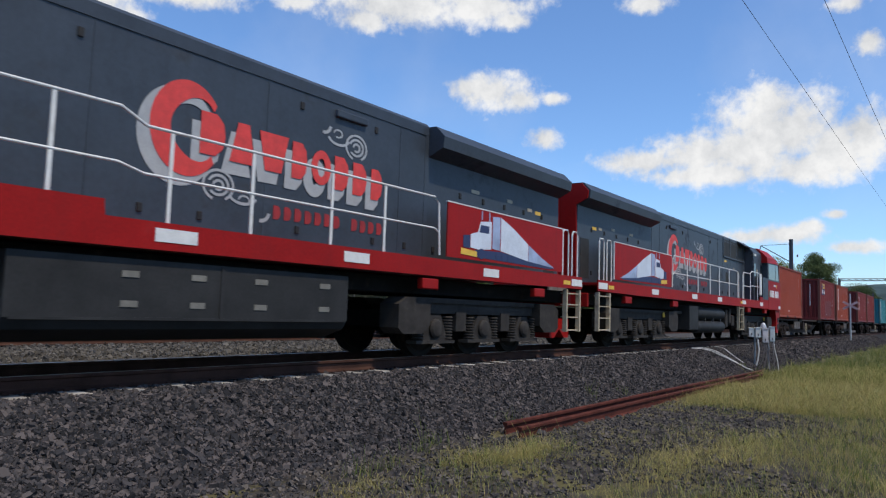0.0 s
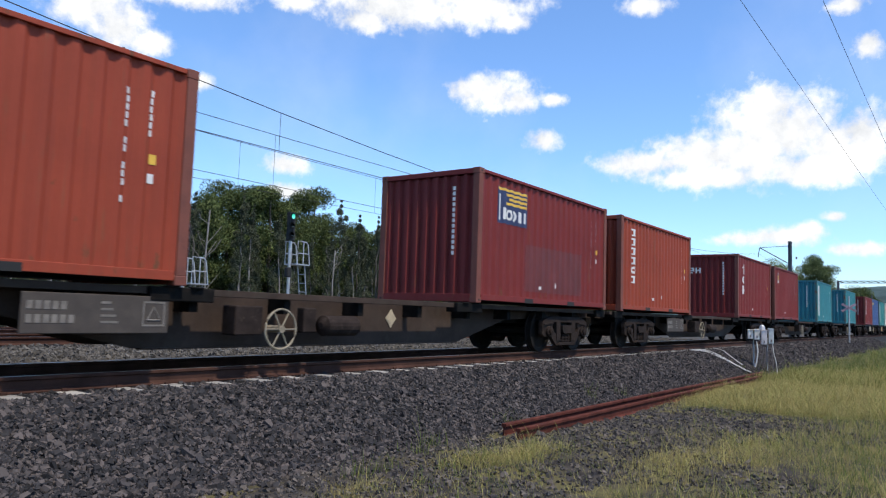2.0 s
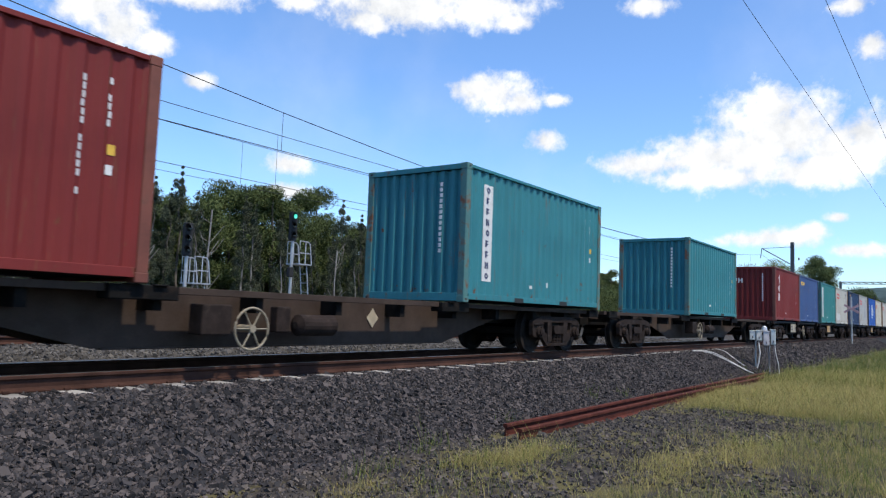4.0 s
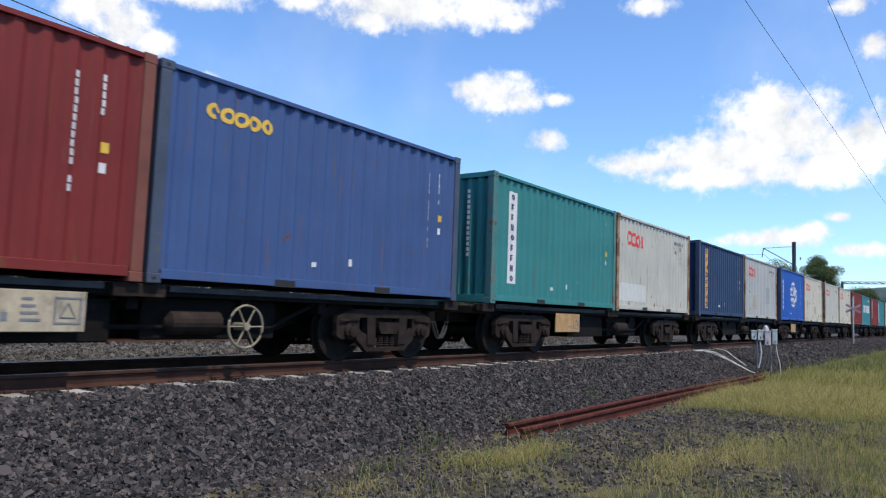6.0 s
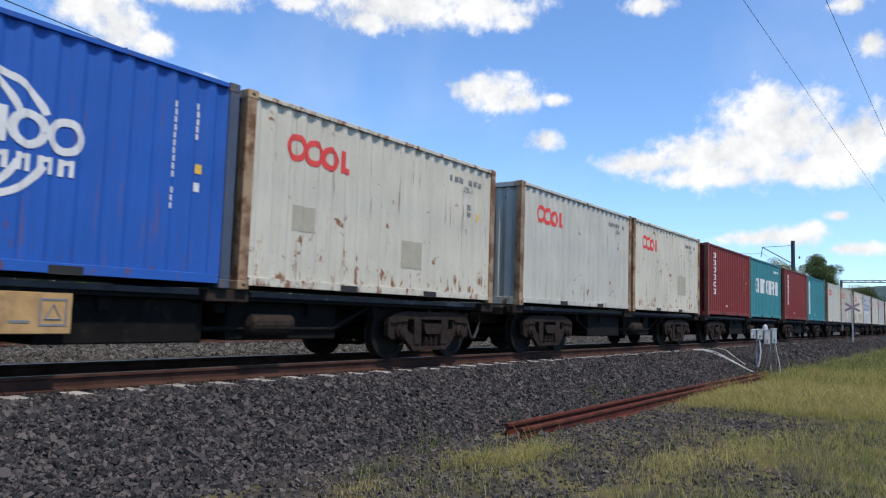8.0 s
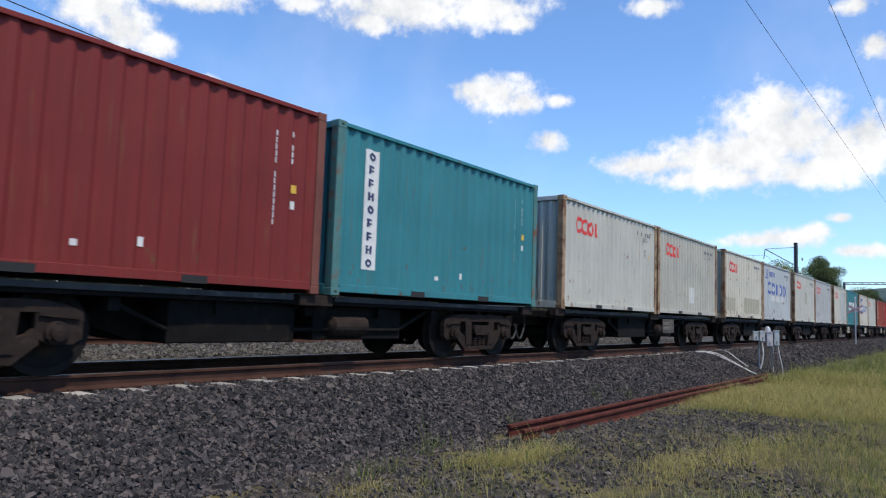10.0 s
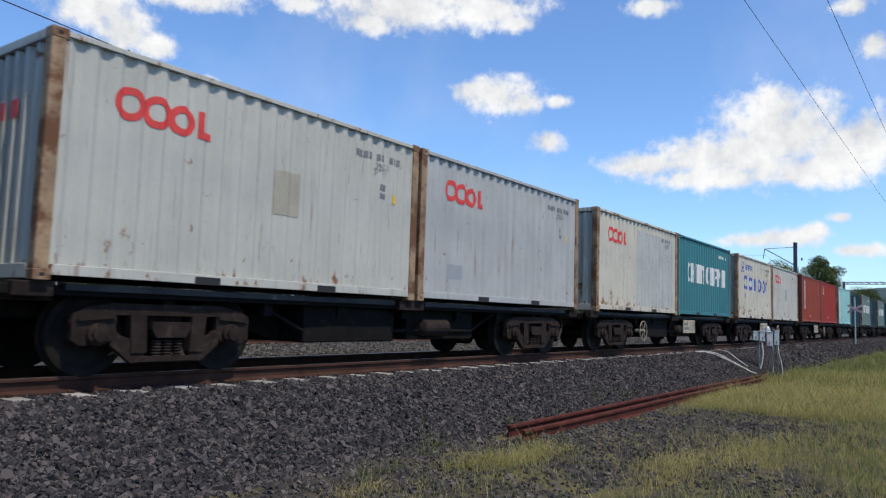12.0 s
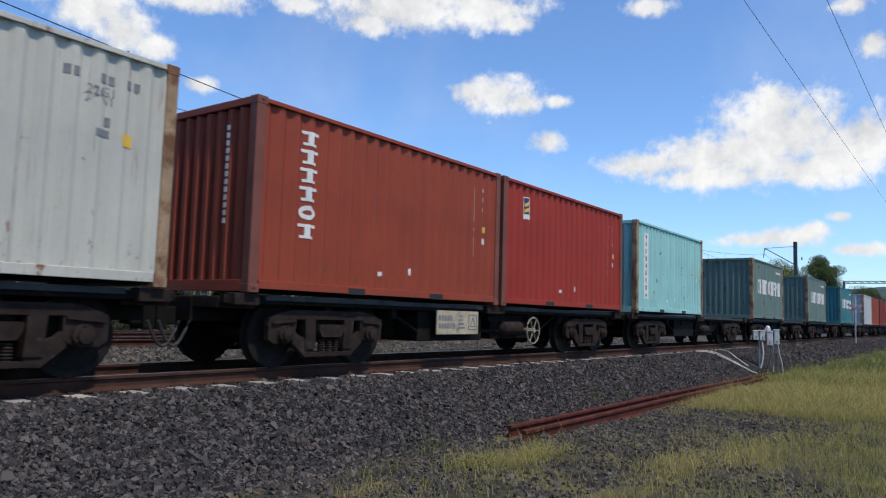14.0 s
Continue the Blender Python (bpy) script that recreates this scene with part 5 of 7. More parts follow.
        def crescent(name, x, z, rx, rz, mat, off, label):
            """An open ring, broad behind and tapering to its two tips."""
            arc = [radians(38 + 6 * k) for k in range(48)]
            outer = [(x + rx * math.cos(a), z + rz * math.sin(a)) for a in arc]
            inner = [(x + 0.10 + rx * 0.66 * math.cos(a), z + 0.01 + rz * (0.66 + 0.12 * math.cos(a)) * math.sin(a)) for a in reversed(arc)]
            plate(name, outer + inner, mat, off, label)

        def block(kind, x, z, w, h):
            """Plain plates: tapering up, tapering down, or bevelled on one side."""
            q = {"peak": ((0, 0), (0.28, 1), (0.72, 1), (1, 0)),
                 "vee": ((0, 1), (0.22, 0), (0.78, 0), (1, 1)),
                 "bow": ((0, 0), (0, 1), (0.62, 1), (0.92, 0.80), (1, 0.5), (0.92, 0.20), (0.62, 0))}[kind]
            return [(x + a * w, z + b * h) for a, b in q]

        def oval(name, x, z, rx, rz, t, mat, off):
            bm = bmesh.new()
            ring(bm, at_x(x), z, rx, rz, t, ym + s * off, 24)
            part(name, bm, mat, lo)

        crescent("emblem_shadow", 7.24, 2.85, 0.56, 0.62, M_SHADOW, 0.0, "pale grey emblem shadow")
        crescent("emblem", 7.36, 2.965, 0.52, 0.60, M_REDMARK, 0.006, "red open ring")
        row = (("bow", 7.54, 0.38), ("peak", 8.00, 0.42), ("vee", 8.48, 0.52), ("bow", 9.08, 0.29), ("oval", 9.46, 0.40), ("bow", 9.94, 0.31), ("bow", 10.35, 0.32), ("bow", 10.78, 0.27))
        for k, (kind, x, w) in enumerate(row):
            z, h = 2.69 - 0.018 * k, 0.545 - 0.006 * k
            for nm, mat, dx, dz, grow_by, off in (("emblem_shadow", M_SHADOW, -0.12, -0.17, 0.06, 0.0006 * (k + 1)), ("emblem", M_REDMARK, 0, 0, 0, 0.012 + 0.0004 * k)):
                if kind == "oval":
                    oval(nm, x + w / 2 + dx, z + h / 2 + dz, w / 2 + grow_by / 2, h / 2 + grow_by / 2, 0.12 + grow_by, mat, off)
                else:
                    plate(nm, block(kind, x + dx, z + dz, w + grow_by, h + grow_by / 2), mat, off)
        for k in range(12):
            if k == 7:
                continue
            x, z = 8.79 + k * 0.198, 2.005 + 0.004 * (k % 3)
            plate("lower_emblem", block("bow", x, z, 0.13, 0.19), M_REDDULL, 0)
        for cx, cz, k in ((10.42, 3.33, 1), (7.86, 2.33, -1)):
            bm = bmesh.new()
            for r, a0, a1 in ((0.25, -70, 240), (0.17, 20, 320), (0.09, 0, 300)):
                ring(bm, at_x(cx), cz, r, r * 0.85, 0.035, ym, 22, radians(a0), radians(a1))
            ring(bm, at_x(cx - 0.40 * k), cz + 0.08 * k, 0.24, 0.13, 0.04, ym, 18, radians(190), radians(350))
            ring(bm, at_x(cx - 0.42 * k), cz + 0.14 * k, 0.10, 0.07, 0.025, ym, 18, radians(0), radians(300))
            ring(bm, at_x(cx - 0.72 * k), cz + 0.24 * k, 0.16, 0.16, 0.05, ym, 18, radians(190), radians(280))
            part("scroll_ornament", bm, M_SHADOW, lo, "pale scroll ornament")
        # hood fittings: latches, louvres, grilles, stickers
        rng = random.Random(5)
        latch = shared(("door_latch",), lambda: boxes((-0.035, 0.035, -0.022, 0.022, -0.055, 0.055), bevel=0.008), M_BLACK)
        for x in np.arange(0.9, 16.4, 0.82):
            for z in (1.90, 3.00 if x < 5.5 else 3.72):
                if rng.random() > 0.25 and (z < 2 or x < 13.2):
                    placed("door_latch", latch, lo, at=pose(x, side_y(s), z))
        seams = bmesh.new()
        for x in (5.3, 6.0, 8.9, 11.4, 12.6, 13.3, 14.4, 15.5):
            box(seams, x - 0.012, x + 0.012, side_y(s) - 0.006, side_y(s) + 0.006, 1.66, 3.98)
        box(seams, 5.3, 16.4, side_y(s) - 0.014, side_y(s) + 0.014, 3.93, 3.95)
        part("panel_seam", seams, M_LGREY, lo)
        part("eave_vent", boxes((6.9, 7.6, side_y(s) - 0.06, side_y(s) + 0.06, 3.72, 3.84), bevel=0.02), M_LGREY, lo)
        lbl = bmesh.new()
        for x, z, w in ((2.2, 3.12, 0.22), (3.5, 3.12, 0.28), (1.35, 3.05, 0.2), (14.9, 2.9, 0.15)):
            box(lbl, x, x + w, side_y(s) - 0.005, side_y(s) + 0.005, z, z + 0.07)
        part("notice_label", lbl, M_PLATE, lo)
        part("yellow_label", boxes((0.95, 1.2, side_y(s) - 0.005, side_y(s) + 0.005, 3.02, 3.10), (13.55, 13.85, side_y(s) - 0.005, side_y(s) + 0.005, 3.12, 3.20)), M_YELLOW, lo)
        gl = part("radiator_grille", boxes((13.35, 16.55, side_y(s) - 0.012, side_y(s) + 0.012, 3.34, 4.02)), M_GRILLE, lo, "dark mesh air intake")
        bm = bmesh.new()
        for x in (13.35, 14.35, 15.35, 16.4):
            box(bm, x - 0.03, x + 0.03, side_y(s) - 0.025, side_y(s) + 0.025, 3.42, 4.10)
        box(bm, 13.3, 16.6, side_y(s) - 0.05, side_y(s) + 0.05, 3.29, 3.345)
        part("grille_bar", bm, M_LGREY, gl)
        prism_bm = bmesh.new()
        prism(prism_bm, [(s * 0.86, 4.15), (s * 1.16, 3.95), (s * 1.14, 3.92), (s * 0.86, 4.09)], 15.55, 16.75, "x")
        part("intake_hood", prism_bm, M_LGREY, lo)
        part("louvre_panel", boxes((13.75, 14.15, side_y(s) - 0.008, side_y(s) + 0.008, 2.32, 2.72)), M_GRILLE, lo)
        part("hood_end_window", boxes((0.25, 0.75, side_y(s) - 0.008, side_y(s) + 0.008, 1.75, 2.75)), M_GRILLE, lo)
        lamp = bmesh.new()
        box(lamp, 16.75, 17.1, s * 1.20 - 0.09, s * 1.20 + 0.09, 3.60, 3.70, bevel=0.02)
        part("marker_lamp", lamp, M_PIPE, lo)
    # hood
    bm = bmesh.new()
    prism(bm, [(-0.87, 1.60), (-0.87, 4.10), (-0.80, 4.165), (0.80, 4.165), (0.87, 4.10), (0.87, 1.60)], 5.2, 16.75, "x")
    part("hood", bm, M_LGREY, lo, "slate grey hood")
    bm = bmesh.new()
    prism(bm, [(-0.87, 1.60), (-0.87, 3.55), (-1.19, 3.70), (-1.22, 3.90), (-1.02, 4.10), (1.02, 4.10), (1.22, 3.90), (1.19, 3.70), (0.87, 3.55), (0.87, 1.60)], 0.07, 5.2, "x")
    part("radiator_hood", bm, M_LGREY, lo, "slate grey flared radiator hood")
    bm = bmesh.new()
    prism(bm, [(-0.87, 1.60), (-0.85, 3.55), (-1.15, 3.70), (-1.17, 3.88), (-1.0, 4.07), (1.0, 4.07), (1.17, 3.88), (1.15, 3.70), (0.85, 3.55), (0.87, 1.60)], 0.02, 0.068, "x")
    part("hood_end", bm, M_LRED, lo, "red end of the hood")
    part("number_mark", boxes((0.012, 0.02, -0.40, 0.40, 2.2, 2.32)), M_SHADOW, lo)
    # roof fittings
    bm = bmesh.new()
    for x in (2.0, 3.8):
        lathe(bm, [(0.6, 4.08), (0.6, 4.16), (0.5, 4.17)], 20, "z", (x, 0, 0))
    box(bm, 7.2, 8.6, -0.35, 0.35, 4.08, 4.22, bevel=0.03)
    part("roof_fan", bm, M_DARKSTEEL, lo)
    # rear of the cab
    bm = bmesh.new()
    prism(bm, [(-1.22, 1.60), (-1.22, 3.78), (-0.98, 4.05), (0.98, 4.05), (1.22, 3.78), (1.22, 1.60)], 16.75, 18.46, "x")
    part("cab_rear", bm, M_LGREY, lo, "slate grey rear wall of the cab")
    for s in (-1, 1):
        d = part("cab_door", boxes((16.80, 17.22, s * 1.222 - 0.015, s * 1.222 + 0.015, 1.68, 3.52), bevel=0.01), M_LGREY, lo, "slate grey cab door")
        part("door_window", boxes((16.88, 17.14, s * 1.236 - 0.008, s * 1.236 + 0.008, 2.75, 3.30)), M_GLASS, d)
        part("equipment_locker", boxes((17.40, 18.455, s * 1.35 - 0.13, s * 1.35 + 0.13, 1.75, 2.72), bevel=0.012), M_LGREY, lo, "grey equipment locker")
        part("quarter_window", boxes((18.12, 18.40, s * 1.226 - 0.008, s * 1.226 + 0.008, 2.70, 3.30)), M_GLASS, lo)
        part("notice_label", boxes((17.36, 17.56, s * 1.226 - 0.006, s * 1.226 + 0.006, 2.92, 3.06)), M_PLATE, lo)
    # front of the cab: side profile with sloping windscreen and nose
    bm = bmesh.new()
    prism(bm, [(18.46, 1.34), (18.46, 2.64), (20.90, 2.64), (21.0, 2.46), (21.0, 1.34)], -1.48, 1.48)
    part("cab_front", bm, M_LRED, lo, "red cab front")
    bm = bmesh.new()
    prism(bm, [(18.46, 2.64), (18.46, 3.43), (20.58, 3.48), (20.88, 2.64)], -1.46, 1.46)
    part("window_band", bm, M_LGREY, lo, "grey window surround")
    bm = bmesh.new()
    sec = [(18.30, 3.42, 1.48), (18.30, 3.66, 1.46), (18.30, 4.07, 1.06), (20.40, 4.07, 1.04), (20.56, 3.72, 1.36), (20.64, 3.49, 1.48)]
    L_, R_ = [bm.verts.new((x, -y, z)) for x, z, y in sec], [bm.verts.new((x, y, z)) for x, z, y in sec]
    for a, b in ((0, 1), (1, 2), (2, 3), (3, 4), (4, 5), (5, 0)):
        bm.faces.new((L_[a], L_[b], R_[b], R_[a]))
    for V in (L_, R_):
        bm.faces.new((V[0], V[1], V[4], V[5])), bm.faces.new((V[1], V[2], V[3], V[4]))
    part("cab_roof", bm, M_LRED, lo, "red cab roof")
    for s in (-1, 1):
        wv = part("side_window", prism(bmesh.new(), [(18.58, 2.70), (18.58, 3.38), (19.90, 3.41), (19.95, 2.70)], s * 1.464 - 0.006, s * 1.464 + 0.006), M_GLASS, lo, "dark tinted cab window")
        part("side_window", prism(bmesh.new(), [(20.05, 2.70), (20.01, 3.41), (20.46, 3.42), (20.70, 2.70)], s * 1.464 - 0.006, s * 1.464 + 0.006), M_GLASS, lo)
        for i in range(6):
            x = 18.86 + 0.27 * i + (0.13 if i > 2 else 0)
            part("number_bar", boxes((x, x + 0.21, s * 1.482 - 0.003, s * 1.482 + 0.003, 1.91, 2.21)), M_WHITE, lo)
        part("nameplate_mark", boxes(*[(19.55 + 0.09 * i, 19.61 + 0.09 * i, s * 1.482 - 0.003, s * 1.482 + 0.003, 2.40, 2.50) for i in range(5)]), M_WHITE, lo)
        part("olive_patch", boxes((18.50, 18.82, s * 1.482 - 0.003, s * 1.482 + 0.003, 1.90, 2.20)), M_PATCH_OLIVE, lo)
        part("yellow_emblem", boxes((20.08, 20.14, s * 1.483 - 0.003, s * 1.483 + 0.003, 2.34, 2.52), (20.02, 20.20, s * 1.483 - 0.003, s * 1.483 + 0.003, 2.42, 2.47)), M_YELLOW, lo)
        part("front_plate", boxes((20.55, 20.95, s * 1.483 - 0.004, s * 1.483 + 0.004, 1.40, 1.54)), M_WHITE, lo)
        part("pilot", prism(bmesh.new(), [(20.15, 1.34), (20.98, 1.34), (20.94, 0.9), (20.72, 0.30), (20.30, 0.30), (20.36, 0.9)], s * 1.30 - 0.12, s * 1.30 + 0.12), M_LRED, lo, "red pilot with step openings")
        part("pilot_step", boxes((20.52, 20.80, s * 1.425 - 0.01, s * 1.425 + 0.01, 0.46, 0.70), (20.56, 20.86, s * 1.425 - 0.01, s * 1.425 + 0.01, 0.78, 1.0)), M_BLACK, lo)
    ws = bmesh.new()
    v = [ws.verts.new(p) for p in ((20.90, -1.3, 2.70), (20.90, 1.3, 2.70), (20.64, 1.3, 3.38), (20.64, -1.3, 3.38))]
    ws.faces.new(v)
    part("windscreen", ws, M_GLASS, lo)
    part("pilot_beam", boxes((20.7, 20.98, -1.2, 1.2, 0.42, 1.30), (0.0, 0.10, -1.2, 1.2, 1.02, 1.36), bevel=0.02), M_LRED, lo)
    for x, d in ((20.98, 1), (0.02, -1)):
        coupler(lo, x, d)
    part("draft_box", boxes((-0.46, 0.06, -0.62, 0.62, 1.02, 1.50), bevel=0.03), M_FADED, lo, "scuffed grey coupler box")
    for s in (-1, 1):
        part("plough", prism(bmesh.new(), [(0.04, 0.72), (-0.26, 0.72), (-0.44, 0.46), (-0.20, 0.26), (0.04, 0.26)], s * 0.48 - 0.20, s * 0.48 + 0.20), M_LRED, lo, "red pilot plough")
    # under the frame
    if twin_tanks:
        for s in (-1, 1):
            part("battery_box", boxes((7.35, 8.30, s * 1.12 - 0.28, s * 1.12 + 0.28, 0.46, 1.24), bevel=0.015), M_LTANK, lo, "sooty grey equipment box")
            bm = bmesh.new()
            for z in (1.02, 0.56):
                lathe(bm, [(0.06, 8.42), (0.19, 8.48), (0.215, 8.58), (0.215, 11.7), (0.19, 11.82), (0.06, 11.88)], 22, "x", (0, s * 1.15, z))
            part("air_reservoir", bm, M_LTANK, lo, "sooty grey air reservoirs", smooth=True)
            for x in (9.1, 10.1, 11.0):
                part("reservoir_clamp", boxes((x, x + 0.09, s * 1.36 - 0.02, s * 1.36 + 0.02, 0.74, 0.86)), M_LTANK, lo)
            part("fuel_tank", boxes((8.4, 11.9, -0.85, 0.85, 0.36, 1.06), bevel=0.05) if s < 0 else boxes((12.2, 12.9, -0.6, 0.6, 0.5, 1.06), bevel=0.04), M_DARKSTEEL, lo)
            for eq in ((12.05, 12.35, s * 1.2 - 0.1, s * 1.2 + 0.1, 0.55, 1.2), (12.5, 12.75, s * 1.2 - 0.12, s * 1.2 + 0.12, 0.7, 1.25), (12.9, 13.3, s * 1.2 - 0.1, s * 1.2 + 0.1, 0.6, 1.0), (6.4, 7.2, s * 1.1 - 0.1, s * 1.1 + 0.1, 0.95, 1.06)):
                part("air_equipment", boxes(eq, bevel=0.03), M_LUNDER, lo)
    else:
        tank = bmesh.new()
        prism(tank, [(-1.30, 0.50), (-1.38, 0.62), (-1.38, 1.26), (1.38, 1.26), (1.38, 0.62), (1.30, 0.50), (0.9, 0.36), (-0.9, 0.36)], 7.7, 12.35, "x")
        part("fuel_tank", tank, M_LTANK, lo, "black steel fuel tank")
        for s in (-1, 1):
            for x in (8.07, 9.2, 10.13, 10.99):
                for z in (0.74, 1.06):
                    part("tank_plate", boxes((x, x + 0.20, s * 1.385 - 0.004, s * 1.385 + 0.004, z, z + 0.07)), M_TANKPLATE, lo)
            part("tank_seam", boxes((9.87, 9.92, s * 1.384 - 0.008, s * 1.384 + 0.008, 0.6, 1.25), (7.75, 12.3, s * 1.384 - 0.012, s * 1.384 + 0.012, 0.60, 0.63)), M_LTANK, lo)
    for x in (3.66, 17.05):
        loco_bogie(lo, x)
    return lo


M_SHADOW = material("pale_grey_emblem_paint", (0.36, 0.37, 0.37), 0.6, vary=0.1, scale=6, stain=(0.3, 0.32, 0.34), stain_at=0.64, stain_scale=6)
M_LORRY = material("painted_lorry_white", (0.58, 0.62, 0.68), 0.5, vary=0.12, scale=2.5)
M_LORRY_SH = material("painted_lorry_shade", (0.30, 0.36, 0.50), 0.5, vary=0.3, scale=2.0)
M_TANKPLATE = material("dusty_tank_plate", (0.16, 0.15, 0.125), 0.7, vary=0.2, scale=8)
M_REDDULL = material("dull_red_emblem_paint", (0.30, 0.018, 0.018), 0.6, vary=0.2, scale=8)
M_PATCH_OLIVE = material("olive_patch_paint", (0.10, 0.085, 0.05), 0.7, vary=0.2)

trailing = loco("slate grey and red diesel locomotive with twin reservoirs", True, 16.9)
MOVERS.append((trailing, 14.70, 0, 0))
leading = loco("slate grey and red diesel locomotive with a black tank", False, 11.47)
MOVERS.append((leading, 13.79, 0, 180))


# ---- lineside, near ----
def old_rails():
    for y, x0, x1, z, lb in ((4.86, 8.55, 22.6, -0.695, "disused rusty rail lying on the gravel"), (5.20, 8.75, 24.4, -0.69, "disused rusty rail lying beside another")):
        bm = bmesh.new()
        n = 16
        rings = []
        for i in range(n + 1):
            x = x0 + (x1 - x0) * i / n
            rings.append([bm.verts.new((x, y + a + 0.02 * math.sin(x * 0.5), z + b * 1.15)) for a, b in RAIL_OUTLINE])
        m = len(RAIL_OUTLINE)
        for A, B in zip(rings, rings[1:]):
            for k in range(m):
                bm.faces.new((A[k], A[(k + 1) % m], B[(k + 1) % m], B[k]))
        bm.faces.new(rings[0]), bm.faces.new(rings[-1][::-1])
        tagged(part("old_rail", bm, M_OLDRAIL), lb, "rail", "old rails")


old_rails()


def signal_box():
    """Four small cabinets on a cross bar and two stakes, a round-topped bell behind, conduits running down."""
    g = empty("junction_box", "weathered pale trackside junction boxes on stakes", "junction box")
    g.matrix_basis = pose(26.9, 5.90, -0.82, rz=-72) @ Matrix.Diagonal((0.80, 0.85, 0.98, 1))
    for x, h in ((-0.12, 1.30), (0.42, 1.05)):
        part("stake", tube(bmesh.new(), [(x, 0.06, -0.15), (x, 0.06, h)], 0.035, 10), M_GALV, g, "grey steel stake")
    part("cross_bar", tube(bmesh.new(), [(-0.30, 0.06, 1.12), (0.66, 0.06, 1.12)], 0.03, 10), M_GALV, g)
    for x, w, z0, z1, mt, y in ((-0.36, 0.22, 1.10, 1.40, M_BOXW, 0.02), (-0.11, 0.22, 1.08, 1.42, M_BOXW, -0.02), (0.16, 0.24, 0.92, 1.40, M_BOXG, -0.06), (0.46, 0.20, 0.96, 1.46, M_BOXB, -0.02)):
        b = part("cabinet", boxes((x, x + w, y - 0.13, y + 0.13, z0, z1), bevel=0.02), mt, g)
        part("lid", boxes((x - 0.012, x + w + 0.012, y - 0.15, y + 0.15, z1, z1 + 0.028), bevel=0.008), mt, b)
        part("latch", boxes((x + w / 2 - 0.02, x + w / 2 + 0.02, y - 0.145, y - 0.13, z0 + 0.06, z0 + 0.14)), M_CONDUIT_DK, b)
    part("bell", lathe(bmesh.new(), [(0.13, 1.36), (0.13, 1.46), (0.10, 1.55), (0.05, 1.60), (0.01, 1.61)], 18, "z", (0.24, 0.16, 0)), M_GALV, g, "grey round-topped bell")
    for k, (x, e, w) in enumerate(((-0.02, -0.16, 0.04), (0.20, -0.02, 0.03), (0.28, 0.16, 0.026), (0.36, 0.34, 0.022), (0.52, 0.60, 0.026), (0.60, 0.78, 0.022))):
        bm = bmesh.new()
        tube(bm, [(x, -0.10, 1.05), (x + 0.05, -0.16, 0.66), (x + (e - x) * 0.5 + 0.06, -0.2, 0.30), (e, -0.25, -0.05)], w * 0.75, 8)
        part("conduit", bm, M_CONDUIT if k in (0, 5) else M_CONDUIT_DK, g, "pale flexible conduit" if k in (0, 5) else "dark flexible conduit")


M_BOXW = material("grey_cabinet_paint", (0.74, 0.70, 0.62), 0.6, vary=0.12, scale=6, streak=0.25)
M_BOXG = material("lilac_grey_cabinet_paint", (0.58, 0.53, 0.52), 0.6, vary=0.15, scale=6, streak=0.3)
M_BOXB = material("pale_blue_cabinet_paint", (0.52, 0.55, 0.54), 0.6, vary=0.15, scale=6, streak=0.3)
M_CONDUIT_DK = material("dark_conduit", (0.10, 0.085, 0.085), 0.6, vary=0.2, scale=9)
M_CONDUIT = material("pale_conduit", (0.55, 0.54, 0.52), 0.6, vary=0.15, scale=9)
signal_box()


def cables():
    for k, (x0, y0, x1, y1) in enumerate(((24.6, 7.45, 24.9, 5.62), (25.0, 7.45, 25.2, 5.75), (27.2, 7.5, 26.0, 6.1))):
        bm = bmesh.new()
        pts = []
        for i in range(9):
            f = i / 8
            x, y = x0 + (x1 - x0) * f + 0.25 * math.sin(f * 3 + k), y0 + (y1 - y0) * f
            pts.append((x, y, max(bed_z(y), -0.82) + 0.05))
        tube(bm, pts, 0.017, 8)
        tagged(part("signal_cable", bm, M_CONDUIT), "pale conduit laid down the ballast shoulder", "cable", "signal cables")


cables()


M_SIGN = material("faded_sign_paint", (0.33, 0.22, 0.25), 0.6, vary=0.3, scale=4)


def post_sign():
    g = empty("lineside_post", "grey post with a crossed sign by the track", "sign post")
    g.matrix_basis = pose(58.5, 6.7, -0.45, rz=-72)
    part("post", tube(bmesh.new(), [(0, 0, -0.2), (0, 0, 3.4)], 0.055, 10), M_GALV, g)
    bm = bmesh.new()
    prism(bm, [(-0.42, 2.25), (-0.50, 2.38), (0.42, 2.90), (0.50, 2.77)], -0.02, 0.02)
    prism(bm, [(-0.42, 2.90), (-0.50, 2.77), (0.42, 2.25), (0.50, 2.38)], -0.06, -0.021)
    part("sign_board", bm, M_SIGN, g, "faded mauve crossed boards")


post_sign()


